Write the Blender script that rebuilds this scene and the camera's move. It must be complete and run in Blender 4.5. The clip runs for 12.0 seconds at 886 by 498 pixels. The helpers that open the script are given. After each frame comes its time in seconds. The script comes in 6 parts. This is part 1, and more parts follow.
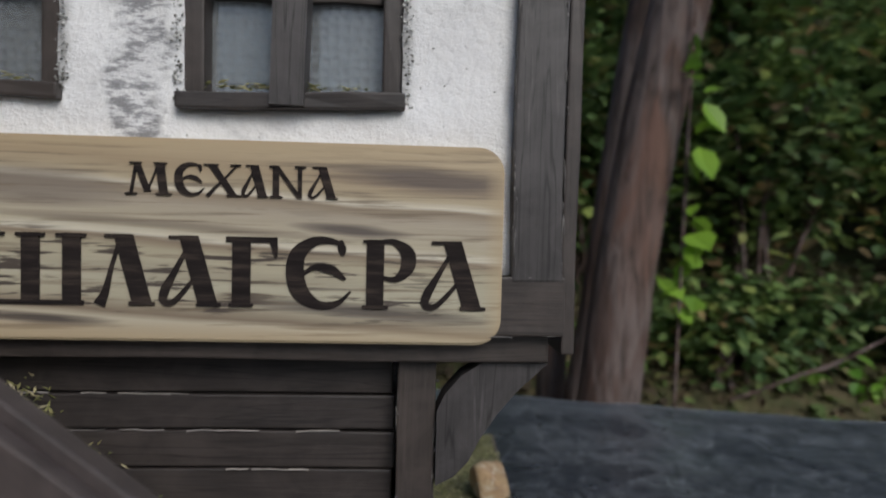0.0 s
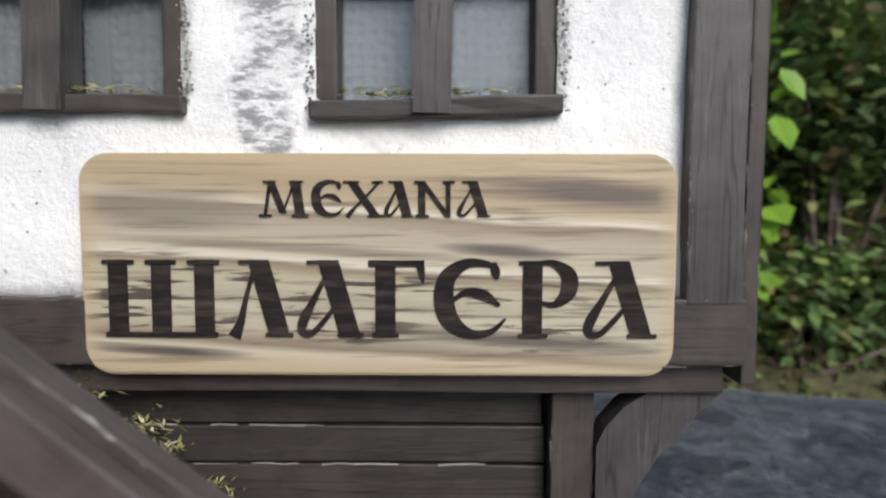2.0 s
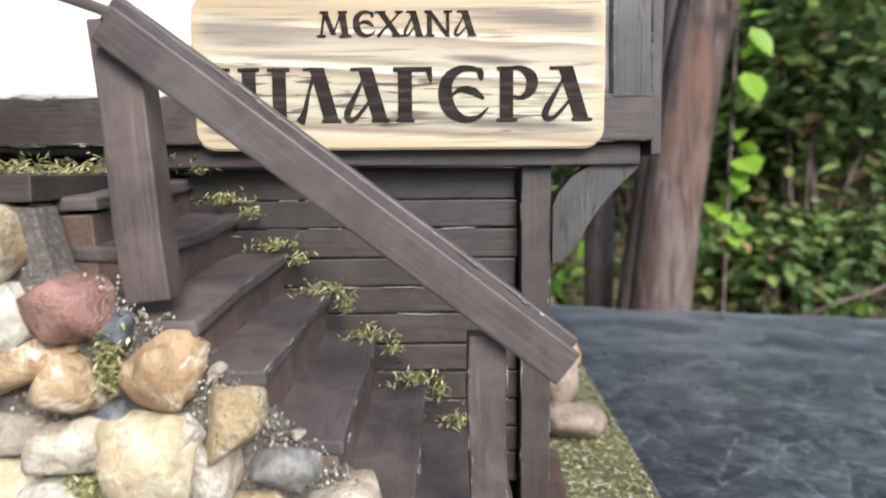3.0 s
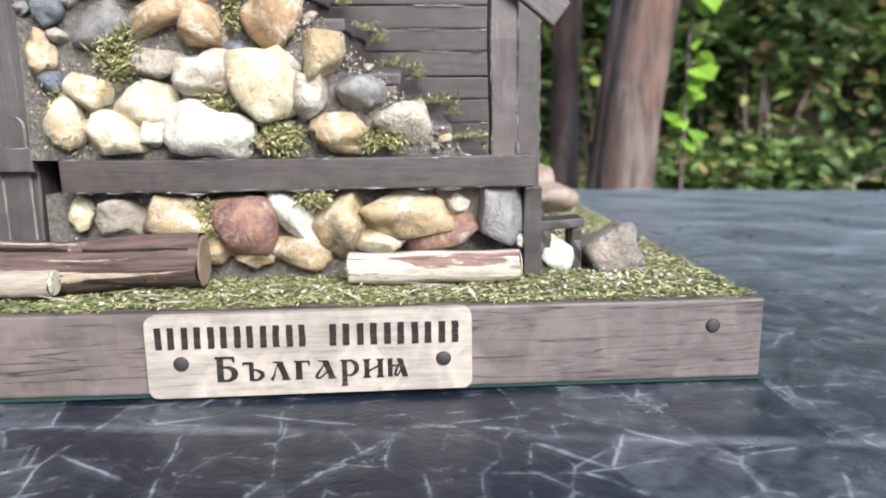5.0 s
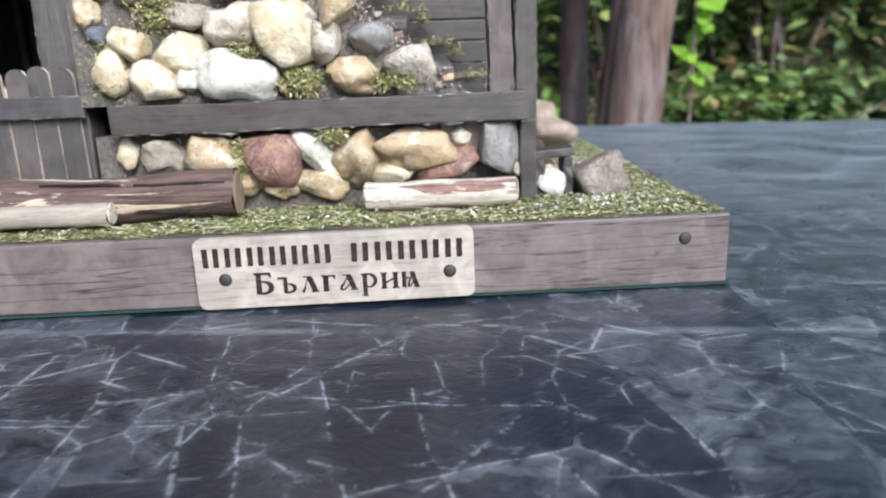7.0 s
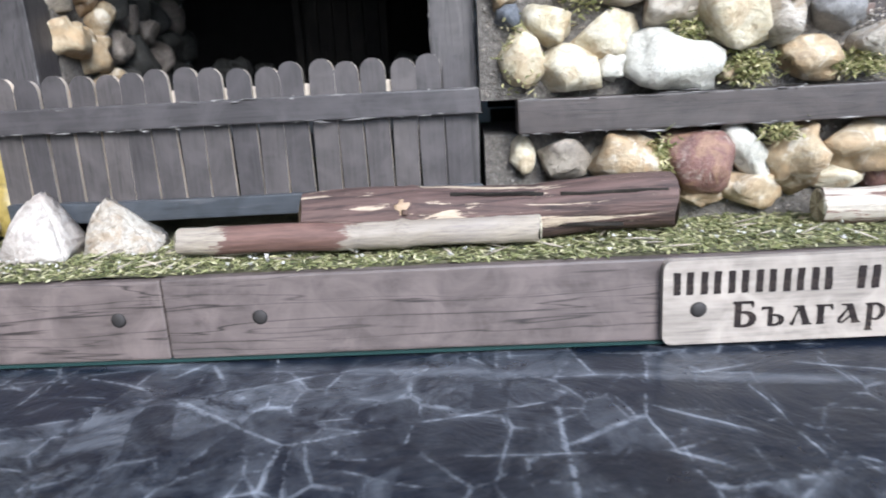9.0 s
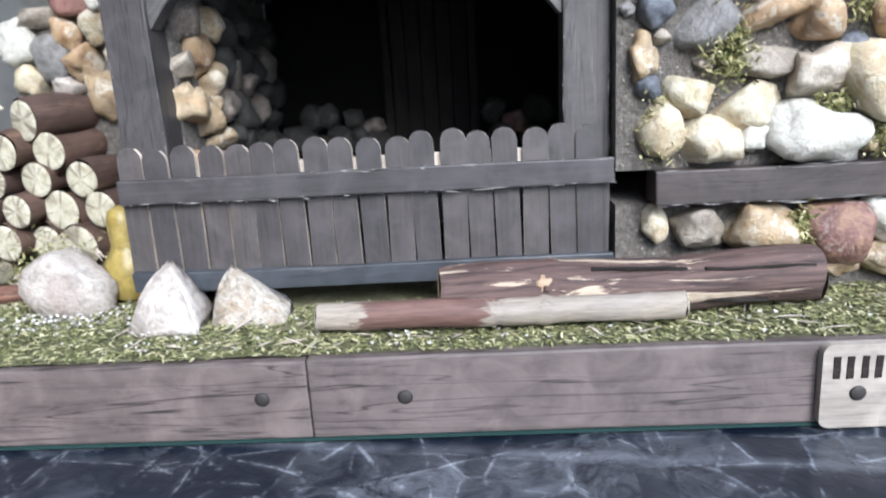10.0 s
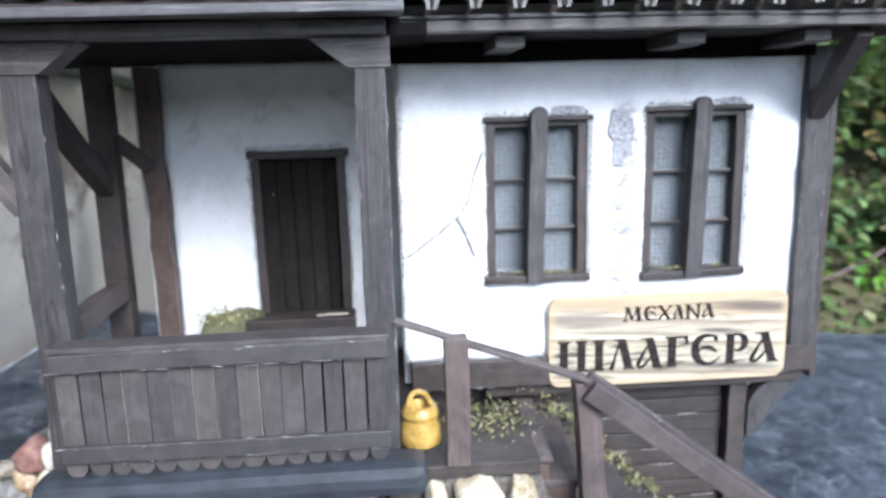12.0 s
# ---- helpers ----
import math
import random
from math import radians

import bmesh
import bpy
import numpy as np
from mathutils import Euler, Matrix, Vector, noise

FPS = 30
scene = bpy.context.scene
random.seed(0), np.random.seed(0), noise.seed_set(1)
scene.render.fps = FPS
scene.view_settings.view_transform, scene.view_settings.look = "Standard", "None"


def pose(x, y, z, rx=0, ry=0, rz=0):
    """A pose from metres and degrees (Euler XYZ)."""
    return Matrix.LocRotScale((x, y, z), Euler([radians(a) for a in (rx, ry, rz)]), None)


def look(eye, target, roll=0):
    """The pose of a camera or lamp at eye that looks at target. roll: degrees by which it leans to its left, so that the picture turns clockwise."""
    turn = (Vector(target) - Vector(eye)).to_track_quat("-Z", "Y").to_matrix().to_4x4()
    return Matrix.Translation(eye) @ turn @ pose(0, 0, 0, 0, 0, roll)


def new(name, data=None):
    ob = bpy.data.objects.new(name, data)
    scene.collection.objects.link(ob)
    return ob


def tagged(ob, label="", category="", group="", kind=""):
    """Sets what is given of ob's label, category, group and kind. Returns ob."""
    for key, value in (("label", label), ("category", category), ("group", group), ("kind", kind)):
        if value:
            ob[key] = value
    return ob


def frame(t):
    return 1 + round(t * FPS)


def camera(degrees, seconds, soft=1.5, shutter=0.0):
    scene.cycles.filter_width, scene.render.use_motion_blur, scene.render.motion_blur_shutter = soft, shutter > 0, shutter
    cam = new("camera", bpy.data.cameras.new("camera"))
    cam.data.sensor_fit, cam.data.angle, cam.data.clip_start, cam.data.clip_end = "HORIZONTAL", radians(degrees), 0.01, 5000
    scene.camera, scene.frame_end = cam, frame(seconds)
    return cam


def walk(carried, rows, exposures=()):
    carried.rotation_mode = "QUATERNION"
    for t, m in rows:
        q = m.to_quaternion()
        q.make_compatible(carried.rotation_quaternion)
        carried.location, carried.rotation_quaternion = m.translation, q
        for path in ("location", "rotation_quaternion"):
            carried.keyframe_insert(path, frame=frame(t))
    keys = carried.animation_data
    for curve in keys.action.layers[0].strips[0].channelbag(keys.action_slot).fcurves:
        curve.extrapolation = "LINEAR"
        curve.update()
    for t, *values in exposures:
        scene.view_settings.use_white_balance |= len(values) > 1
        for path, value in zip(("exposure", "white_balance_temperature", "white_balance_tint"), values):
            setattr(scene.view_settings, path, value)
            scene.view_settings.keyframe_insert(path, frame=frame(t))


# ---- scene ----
cam = camera(64.8, 12.0, soft=1.8, shutter=0.2)
PATH = [
    (0, (-0.05938, -0.07090, 0.20309), (-0.02871, 0.42771, 0.18204), 1.41),
    (0.5, (-0.05755, -0.05679, 0.21383), (-0.02102, 0.44096, 0.18380), 1.11),
    (1, (-0.06526, -0.03933, 0.21283), (-0.04754, 0.45909, 0.17727), 0.87),
    (1.5, (-0.08048, -0.03905, 0.21039), (-0.07259, 0.45903, 0.16725), 0.18),
    (2, (-0.08432, -0.05132, 0.21301), (-0.08788, 0.44697, 0.17187), 0.16),
    (2.5, (-0.08795, -0.07522, 0.19003), (-0.09368, 0.42306, 0.15000), -0.45),
    (3, (-0.08813, -0.12644, 0.16265), (-0.08437, 0.37085, 0.11087), -0.47),
    (3.5, (-0.08808, -0.17323, 0.14716), (-0.07538, 0.32270, 0.08477), -0.94),
    (3.7, (-0.08837, -0.18818, 0.13724), (-0.07492, 0.30723, 0.07097), -1.32),
    (5.3, (-0.11817, -0.20774, 0.07552), (-0.08778, 0.28219, -0.01960), -0.42),
    (5.5, (-0.12010, -0.21009, 0.08313), (-0.09719, 0.27884, -0.01895), -0.86),
    (6, (-0.11283, -0.21906, 0.09122), (-0.10060, 0.27170, -0.00367), -1.26),
    (6.5, (-0.11240, -0.23343, 0.08171), (-0.09393, 0.25530, -0.02221), -2.05),
    (6.7, (-0.11140, -0.23828, 0.07849), (-0.09031, 0.24848, -0.03381), -2.05),
    (8.3, (-0.17124, -0.23125, 0.08649), (-0.17482, 0.24744, -0.05788), -3.07),
    (8.5, (-0.19814, -0.21866, 0.08796), (-0.19953, 0.26116, -0.05263), -2.71),
    (9, (-0.24258, -0.19234, 0.08313), (-0.26183, 0.29020, -0.04639), -3.11),
    (9.5, (-0.27159, -0.17786, 0.08440), (-0.29468, 0.30377, -0.04791), -2.78),
    (10, (-0.28146, -0.18544, 0.10608), (-0.30822, 0.29743, -0.02090), -3.41),
    (10.5, (-0.29515, -0.20186, 0.14214), (-0.31625, 0.28615, 0.03534), -2.25),
    (11, (-0.29157, -0.24304, 0.21131), (-0.29321, 0.24807, 0.11747), 0.28),
    (11.5, (-0.27227, -0.24710, 0.27312), (-0.25203, 0.24343, 0.17840), -0.08),
    (12, (-0.24730, -0.24959, 0.32013), (-0.21205, 0.23991, 0.22448), -1.53),
]
EXPOSURES = [
    (0.0, -0.3, 6480, 10),
    (0.5, 0.35, 6480, 10),
    (1.0, 0.55, 6500, 10),
    (1.5, 0.35, 6500, 10),
    (2.2, 0.45, 6500, 10),
    (2.6, 0.6, 6500, 10),
    (3.0, 1.26, 6500, 10),
    (3.7, 1.65, 6480, 10),
    (5.5, 1.6, 6220, 10),
    (6.5, 1.45, 6100, 10),
    (8.5, 1.5, 5850, 10),
    (9.5, 1.4, 5750, 10),
    (10.5, 1.65, 5750, 10),
    (11.0, 1.95, 5750, 10),
    (11.5, 1.85, 5700, 10),
    (12.0, 1.62, 5650, 10),
]
walk(cam, [(t, look(eye, target, roll)) for t, eye, target, roll in PATH], EXPOSURES)
cam.data.dof.use_dof, cam.data.dof.focus_distance, cam.data.dof.aperture_fstop = True, 0.2, 16

# ---- light ----
world = bpy.data.worlds.new("sky")
scene.world = world
world.use_nodes = True
wn = world.node_tree.nodes
sky = wn.new("ShaderNodeTexSky")
sky.sky_type, sky.sun_disc = "NISHITA", False
sky.sun_elevation, sky.sun_rotation = radians(36), radians(159)
world.node_tree.links.new(sky.outputs[0], wn["Background"].inputs[0])
wn["Background"].inputs[1].default_value = 0.15
sun = new("sun", bpy.data.lights.new("sun", "SUN"))
sun.data.energy, sun.data.angle, sun.data.color = 2.35, radians(30), (1.0, 0.97, 0.92)
sun.matrix_world = look((0.38, -0.99, 0.77), (0, 0, 0))


# ---- materials ----
def mat(name, rough=0.7):
    m = bpy.data.materials.new(name)
    m.use_nodes = True
    n, l = m.node_tree.nodes, m.node_tree.links
    b = n["Principled BSDF"]
    b.inputs["Roughness"].default_value = rough
    return m, n, l, b


def coords(n, l, scale, jitter=True):
    """Object coordinates in metres, scaled, shifted per object."""
    tc, mp = n.new("ShaderNodeTexCoord"), n.new("ShaderNodeMapping")
    mp.inputs["Scale"].default_value = scale
    if jitter:
        oi, mul = n.new("ShaderNodeObjectInfo"), n.new("ShaderNodeVectorMath")
        mul.operation = "SCALE"
        comb = n.new("ShaderNodeCombineXYZ")
        for k in range(3):
            l.new(oi.outputs["Random"], comb.inputs[k])
        l.new(comb.outputs[0], mul.inputs[0])
        mul.inputs["Scale"].default_value = 37.0
        l.new(mul.outputs[0], mp.inputs["Location"])
    l.new(tc.outputs["Object"], mp.inputs["Vector"])
    return mp.outputs[0]


def noise_tex(n, l, vec, scale, detail=4.0, rough=0.6, dist=0.0):
    t = n.new("ShaderNodeTexNoise")
    t.inputs["Scale"].default_value, t.inputs["Detail"].default_value = scale, detail
    t.inputs["Roughness"].default_value, t.inputs["Distortion"].default_value = rough, dist
    l.new(vec, t.inputs["Vector"])
    return t.outputs["Fac"]


def ramp(n, l, fac, stops):
    r = n.new("ShaderNodeValToRGB")
    e = r.color_ramp.elements
    while len(e) < len(stops):
        e.new(0.5)
    for el, (p, c) in zip(e, stops):
        el.position, el.color = p, (*c, 1)
    l.new(fac, r.inputs[0])
    return r.outputs[0]


def mix(n, l, fac, a, b, kind="MIX"):
    m = n.new("ShaderNodeMix")
    m.data_type, m.blend_type = "RGBA", kind
    for sock, v in ((m.inputs[0], fac), (m.inputs[6], a), (m.inputs[7], b)):
        if isinstance(v, (int, float)):
            sock.default_value = v
        elif isinstance(v, tuple):
            sock.default_value = (*v, 1)
        else:
            l.new(v, sock)
    return m.outputs[2]


def bump(n, l, b, height, strength, dist):
    u = n.new("ShaderNodeBump")
    u.inputs["Strength"].default_value, u.inputs["Distance"].default_value = strength, dist
    l.new(height, u.inputs["Height"])
    l.new(u.outputs[0], b.inputs["Normal"])


def grey(c, k):
    return tuple(min(1.0, v * k) for v in c)


def wood(name, base, axis, light=None, worn=0.35, rough=0.52, fine=1.0, crack=0.0):
    """Stained miniature timber: long grain along an axis, worn pale streaks, dusty edges."""
    m, n, l, b = mat(name, rough)
    sc = [900 * fine] * 3
    sc["xyz".index(axis)] = 45
    v = coords(n, l, sc)
    g = noise_tex(n, l, v, 1.0, 5, 0.65, 0.4)
    v2 = coords(n, l, (75, 75, 75))
    big = noise_tex(n, l, v2, 1.0, 4, 0.6, 0.8)
    sc2 = [330 * fine] * 3
    sc2["xyz".index(axis)] = 26
    streak = noise_tex(n, l, coords(n, l, sc2), 1.0, 6, 0.7, 0.8)
    light = light or grey(base, 2.6)
    c1 = ramp(n, l, g, [(0.25, grey(base, 0.55)), (0.5, base), (0.8, grey(base, 1.4))])
    c2 = mix(n, l, ramp(n, l, big, [(0.4, (0, 0, 0)), (0.66, (0.8, 0.8, 0.8))]), c1, grey(base, 1.7))
    mask = ramp(n, l, streak, [(0.58, (0, 0, 0)), (0.7, (worn, worn, worn))])
    if crack:
        sc3 = [150.0] * 3
        sc3["xyz".index(axis)] = 7
        line = noise_tex(n, l, coords(n, l, sc3), 1.0, 3, 0.5, 0.6)
        c2 = mix(n, l, ramp(n, l, line, [(0.565, (0, 0, 0)), (0.574, (crack * 0.8, crack * 0.8, crack * 0.8)), (0.584, (0, 0, 0))]), c2, grey(base, 0.3))
        c2 = mix(n, l, ramp(n, l, line, [(0.478, (0, 0, 0)), (0.492, (crack, crack, crack)), (0.506, (0, 0, 0))]), c2, grey(base, 0.25))
    oi = n.new("ShaderNodeObjectInfo")
    tone = ramp(n, l, oi.outputs["Random"], [(0, (0.78, 0.78, 0.8)), (1, (1.2, 1.17, 1.13))])
    c3 = mix(n, l, mask, c2, light)
    l.new(mix(n, l, 1.0, c3, tone, "MULTIPLY"), b.inputs["Base Color"])
    bump(n, l, b, g, 0.25, 0.0005)
    return m


def stone(name, a, c, rough=0.6, spot=0.22, big=70, lump=0.45, stain=0.0):
    m, n, l, b = mat(name, rough)
    v = coords(n, l, (1, 1, 1))
    f1 = noise_tex(n, l, v, big, 4, 0.6, 0.5)
    f2 = noise_tex(n, l, v, 650, 4, 0.7)
    f3 = noise_tex(n, l, v, 2200, 2, 0.6)
    c1 = ramp(n, l, f1, [(0.3, a), (0.7, c)])
    c2 = mix(n, l, ramp(n, l, f2, [(0.35, (spot, spot, spot)), (0.55, (0, 0, 0))]), c1, grey(a, 0.5))
    f4 = noise_tex(n, l, v, 190, 3, 0.6, 1.0)
    c2 = mix(n, l, ramp(n, l, f4, [(0.34, (0.55, 0.55, 0.55)), (0.5, (0, 0, 0))]), c2, grey(a, 0.55))
    if stain:
        f5 = noise_tex(n, l, v, 105, 5, 0.65, 0.8)
        c2 = mix(n, l, ramp(n, l, f5, [(0.5, (0, 0, 0)), (0.6, (stain, stain, stain))]), c2, (0.44, 0.3, 0.16))
        c2 = mix(n, l, ramp(n, l, f5, [(0.36, (stain, stain, stain)), (0.46, (0, 0, 0))]), c2, (0.74, 0.7, 0.6))
    c2 = mix(n, l, 1.0, c2, (0.88, 0.87, 0.85), "MULTIPLY")
    c3 = mix(n, l, ramp(n, l, f3, [(0.62, (0, 0, 0)), (0.78, (0.12, 0.12, 0.12))]), c2, (0.75, 0.73, 0.68))
    l.new(c3, b.inputs["Base Color"])
    add = n.new("ShaderNodeMath")
    l.new(f2, add.inputs[0])
    l.new(f4, add.inputs[1])
    bump(n, l, b, add.outputs[0], lump * 1.15, 0.0018)
    return m


def island(name, stops, rough=0.8, thin=False):
    """Small bits in one mesh, each of its own tint."""
    m, n, l, b = mat(name, rough)
    g = n.new("ShaderNodeNewGeometry")
    col = ramp(n, l, g.outputs["Random Per Island"], stops)
    if thin:
        drift = noise_tex(n, l, coords(n, l, (1, 1, 1), False), 3.2, 3, 0.6, 0.5)
        col = mix(n, l, 1.0, col, ramp(n, l, drift, [(0.36, (0.5, 0.52, 0.52)), (0.5, (1, 1, 0.95)), (0.64, (1.5, 1.35, 1.0))]), "MULTIPLY")
    l.new(col, b.inputs["Base Color"])
    if thin:
        tr, ad = n.new("ShaderNodeBsdfTranslucent"), n.new("ShaderNodeMixShader")
        l.new(col, tr.inputs[0])
        ad.inputs[0].default_value = 0.35
        l.new(b.outputs[0], ad.inputs[1])
        l.new(tr.outputs[0], ad.inputs[2])
        l.new(ad.outputs[0], n["Material Output"].inputs[0])
    return m


DARK = (0.035, 0.0285, 0.026)
WX = wood("dark_timber_along", DARK, "x", crack=0.7)
WY = wood("dark_timber_deep", DARK, "y")
WZ = wood("dark_timber_upright", DARK, "z")
WFX = wood("fence_timber_along", (0.051, 0.046, 0.046), "x", worn=0.25)
WFZ = wood("fence_timber_upright", (0.053, 0.047, 0.046), "z", worn=0.25)
WGREY = wood("grey_timber_upright", (0.052, 0.047, 0.046), "z", light=(0.2, 0.185, 0.178), worn=0.4, crack=0.8)
WGREYX = wood("grey_timber_along", (0.062, 0.054, 0.051), "x", light=(0.3, 0.28, 0.26), worn=0.55, crack=0.8)
WBRACE = wood("worn_grey_brace", (0.085, 0.08, 0.078), "x", light=(0.34, 0.325, 0.31), worn=0.75, crack=0.8)
WPALE = wood("bleached_eaves_board", (0.08, 0.077, 0.078), "x", light=(0.42, 0.41, 0.39), worn=0.8, crack=0.9)
WBLUE = wood("blue_black_painted_beam", (0.03, 0.034, 0.04), "x", light=(0.2, 0.2, 0.21), worn=0.25, rough=0.45)
WBASE = wood("base_board_timber", (0.108, 0.087, 0.08), "x", light=(0.24, 0.195, 0.18), worn=0.25, fine=0.35, crack=0.95)
WRAIL = wood("rail_timber", (0.064, 0.051, 0.048), "x", light=(0.2, 0.16, 0.15), worn=0.3)
WRAILZ = wood("rail_post_timber", (0.066, 0.051, 0.047), "z", light=(0.2, 0.16, 0.15), worn=0.3)
WSTEP = wood("step_timber", (0.074, 0.062, 0.06), "y", light=(0.2, 0.17, 0.16), worn=0.25)
WRISER = wood("riser_timber", (0.085, 0.06, 0.05), "y", worn=0.2)
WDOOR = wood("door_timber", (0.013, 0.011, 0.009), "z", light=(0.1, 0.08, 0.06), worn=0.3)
WBROWN = wood("brown_bark_post", (0.09, 0.06, 0.048), "z", light=(0.2, 0.14, 0.11), worn=0.5)
# near-black base colour stands in for deep shade in cellar and porch ceiling
WBLACK = wood("shade_black_timber", (0.005, 0.0045, 0.0042), "z", light=(0.03, 0.027, 0.024), worn=0.12)
PALE = wood("bare_stick_edge", (0.4, 0.35, 0.29), "z", light=(0.6, 0.55, 0.48), worn=0.4)
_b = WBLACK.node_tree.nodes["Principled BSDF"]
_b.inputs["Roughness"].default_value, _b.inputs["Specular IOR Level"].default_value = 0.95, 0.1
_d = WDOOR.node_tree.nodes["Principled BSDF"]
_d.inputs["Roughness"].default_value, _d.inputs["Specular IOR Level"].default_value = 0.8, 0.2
WTOP = wood("table_timber", (0.2, 0.15, 0.1), "x")

ST = {
    "C": stone("cream_pebble", (0.52, 0.44, 0.28), (0.74, 0.69, 0.55), stain=0.45),
    "W": stone("white_pebble", (0.5, 0.485, 0.42), (0.7, 0.685, 0.62), spot=0.2),
    "T": stone("tan_pebble", (0.34, 0.24, 0.14), (0.56, 0.46, 0.31), stain=0.6),
    "P": stone("pale_rough_stone", (0.44, 0.38, 0.31), (0.68, 0.63, 0.55), rough=0.8, spot=0.5, lump=0.8, stain=0.4),
    "B": stone("beige_pebble", (0.44, 0.38, 0.31), (0.62, 0.56, 0.47), stain=0.4),
    "G": stone("grey_pebble", (0.17, 0.165, 0.16), (0.3, 0.29, 0.28)),
    "K": stone("grey_brown_stone", (0.28, 0.24, 0.2), (0.46, 0.41, 0.33), spot=0.4),
    "U": stone("blue_grey_pebble", (0.075, 0.085, 0.105), (0.22, 0.235, 0.26), rough=0.4),
    "O": stone("orange_brown_pebble", (0.36, 0.2, 0.1), (0.6, 0.48, 0.32), big=110, stain=0.7),
    "R": stone("red_stone", (0.26, 0.11, 0.09), (0.42, 0.26, 0.22)),
    "Y": stone("yellowish_rough_stone", (0.44, 0.34, 0.19), (0.68, 0.62, 0.48), spot=0.5, lump=0.8, stain=0.6),
    "D": stone("dark_brown_boulder", (0.19, 0.155, 0.13), (0.42, 0.36, 0.31), spot=0.5, lump=0.8),
    "E": stone("dark_red_stone", (0.13, 0.055, 0.045), (0.3, 0.17, 0.14), stain=0.3),
    # tone for stones deep in the cellar, their shade put into the colour
    "V": stone("shade_dark_stone", (0.022, 0.022, 0.02), (0.075, 0.07, 0.06), rough=0.9, spot=0.4),
    "L": stone("pink_beige_stone", (0.27, 0.2, 0.16), (0.42, 0.34, 0.28), spot=0.3),
    "Q": stone("pale_pink_quartz", (0.4, 0.34, 0.3), (0.58, 0.54, 0.49), spot=0.3),
}


def mortar_mat():
    m, n, l, b = mat("gritty_mortar", 0.9)
    v = coords(n, l, (1, 1, 1), False)
    f = noise_tex(n, l, v, 500, 4, 0.7)
    g = noise_tex(n, l, v, 1500, 3, 0.7)
    c = ramp(n, l, f, [(0.3, (0.085, 0.075, 0.066)), (0.55, (0.2, 0.18, 0.155)), (0.75, (0.36, 0.33, 0.285))])
    l.new(c, b.inputs["Base Color"])
    bump(n, l, b, g, 1.0, 0.002)
    return m


MORTAR = mortar_mat()


def plaster_mat():
    m, n, l, b = mat("white_lime_plaster", 0.9)
    v = coords(n, l, (1, 1, 1), False)
    f1 = noise_tex(n, l, v, 45, 5, 0.65, 0.6)
    f2 = noise_tex(n, l, v, 420, 5, 0.7)
    f3 = noise_tex(n, l, v, 130, 4, 0.6)
    c = ramp(n, l, f1, [(0.28, (0.6, 0.6, 0.6)), (0.42, (0.78, 0.78, 0.78)), (0.7, (0.86, 0.86, 0.86))])
    specks = ramp(n, l, f2, [(0.27, (0.7, 0.7, 0.7)), (0.36, (0, 0, 0))])
    c = mix(n, l, specks, c, (0.33, 0.33, 0.33))
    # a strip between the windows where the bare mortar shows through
    sp = n.new("ShaderNodeSeparateXYZ")
    l.new(v, sp.inputs[0])
    off, wob, ab = n.new("ShaderNodeMath"), n.new("ShaderNodeMath"), n.new("ShaderNodeMath")
    wob.operation, ab.operation = "MULTIPLY_ADD", "ABSOLUTE"
    l.new(sp.outputs[0], off.inputs[0])
    off.inputs[1].default_value = 0.1245 - 0.011
    l.new(noise_tex(n, l, v, 70, 4, 0.65), wob.inputs[0])
    wob.inputs[1].default_value = 0.022
    l.new(off.outputs[0], wob.inputs[2])
    l.new(wob.outputs[0], ab.inputs[0])
    sc = n.new("ShaderNodeMath")
    sc.operation = "MULTIPLY"
    sc.inputs[1].default_value = 50
    l.new(ab.outputs[0], sc.inputs[0])
    hatch = noise_tex(n, l, coords(n, l, (170, 170, 520), False), 1.0, 5, 0.75, 0.2)
    grit = ramp(n, l, hatch, [(0.4, (0.07, 0.07, 0.08)), (0.48, (0.24, 0.24, 0.26)), (0.53, (0.62, 0.62, 0.63)), (0.6, (0.74, 0.74, 0.74))])
    up = n.new("ShaderNodeMath")
    up.operation = "MULTIPLY_ADD"
    up.inputs[1].default_value, up.inputs[2].default_value = 2.5, 0.0
    l.new(sp.outputs[2], up.inputs[0])
    strip = mix(n, l, 1.0, ramp(n, l, sc.outputs[0], [(0.2, (0.72, 0.72, 0.72)), (0.36, (0, 0, 0))]), ramp(n, l, up.outputs[0], [(0.79, (1, 1, 1)), (0.82, (0, 0, 0))]), "MULTIPLY")
    c = mix(n, l, strip, c, grit)
    l.new(c, b.inputs["Base Color"])
    add = n.new("ShaderNodeMath")
    l.new(f2, add.inputs[0])
    l.new(f3, add.inputs[1])
    bump(n, l, b, add.outputs[0], 0.6, 0.0012)
    return m


PLASTER = plaster_mat()


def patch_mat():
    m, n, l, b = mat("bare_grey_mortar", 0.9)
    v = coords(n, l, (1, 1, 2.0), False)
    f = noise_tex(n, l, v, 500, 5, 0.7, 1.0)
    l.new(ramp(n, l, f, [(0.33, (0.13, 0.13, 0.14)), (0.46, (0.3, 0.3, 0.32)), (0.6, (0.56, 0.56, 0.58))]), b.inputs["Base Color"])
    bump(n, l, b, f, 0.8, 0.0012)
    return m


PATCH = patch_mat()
CRACK = stone("dusty_crack", (0.26, 0.25, 0.24), (0.5, 0.48, 0.46), rough=0.95)


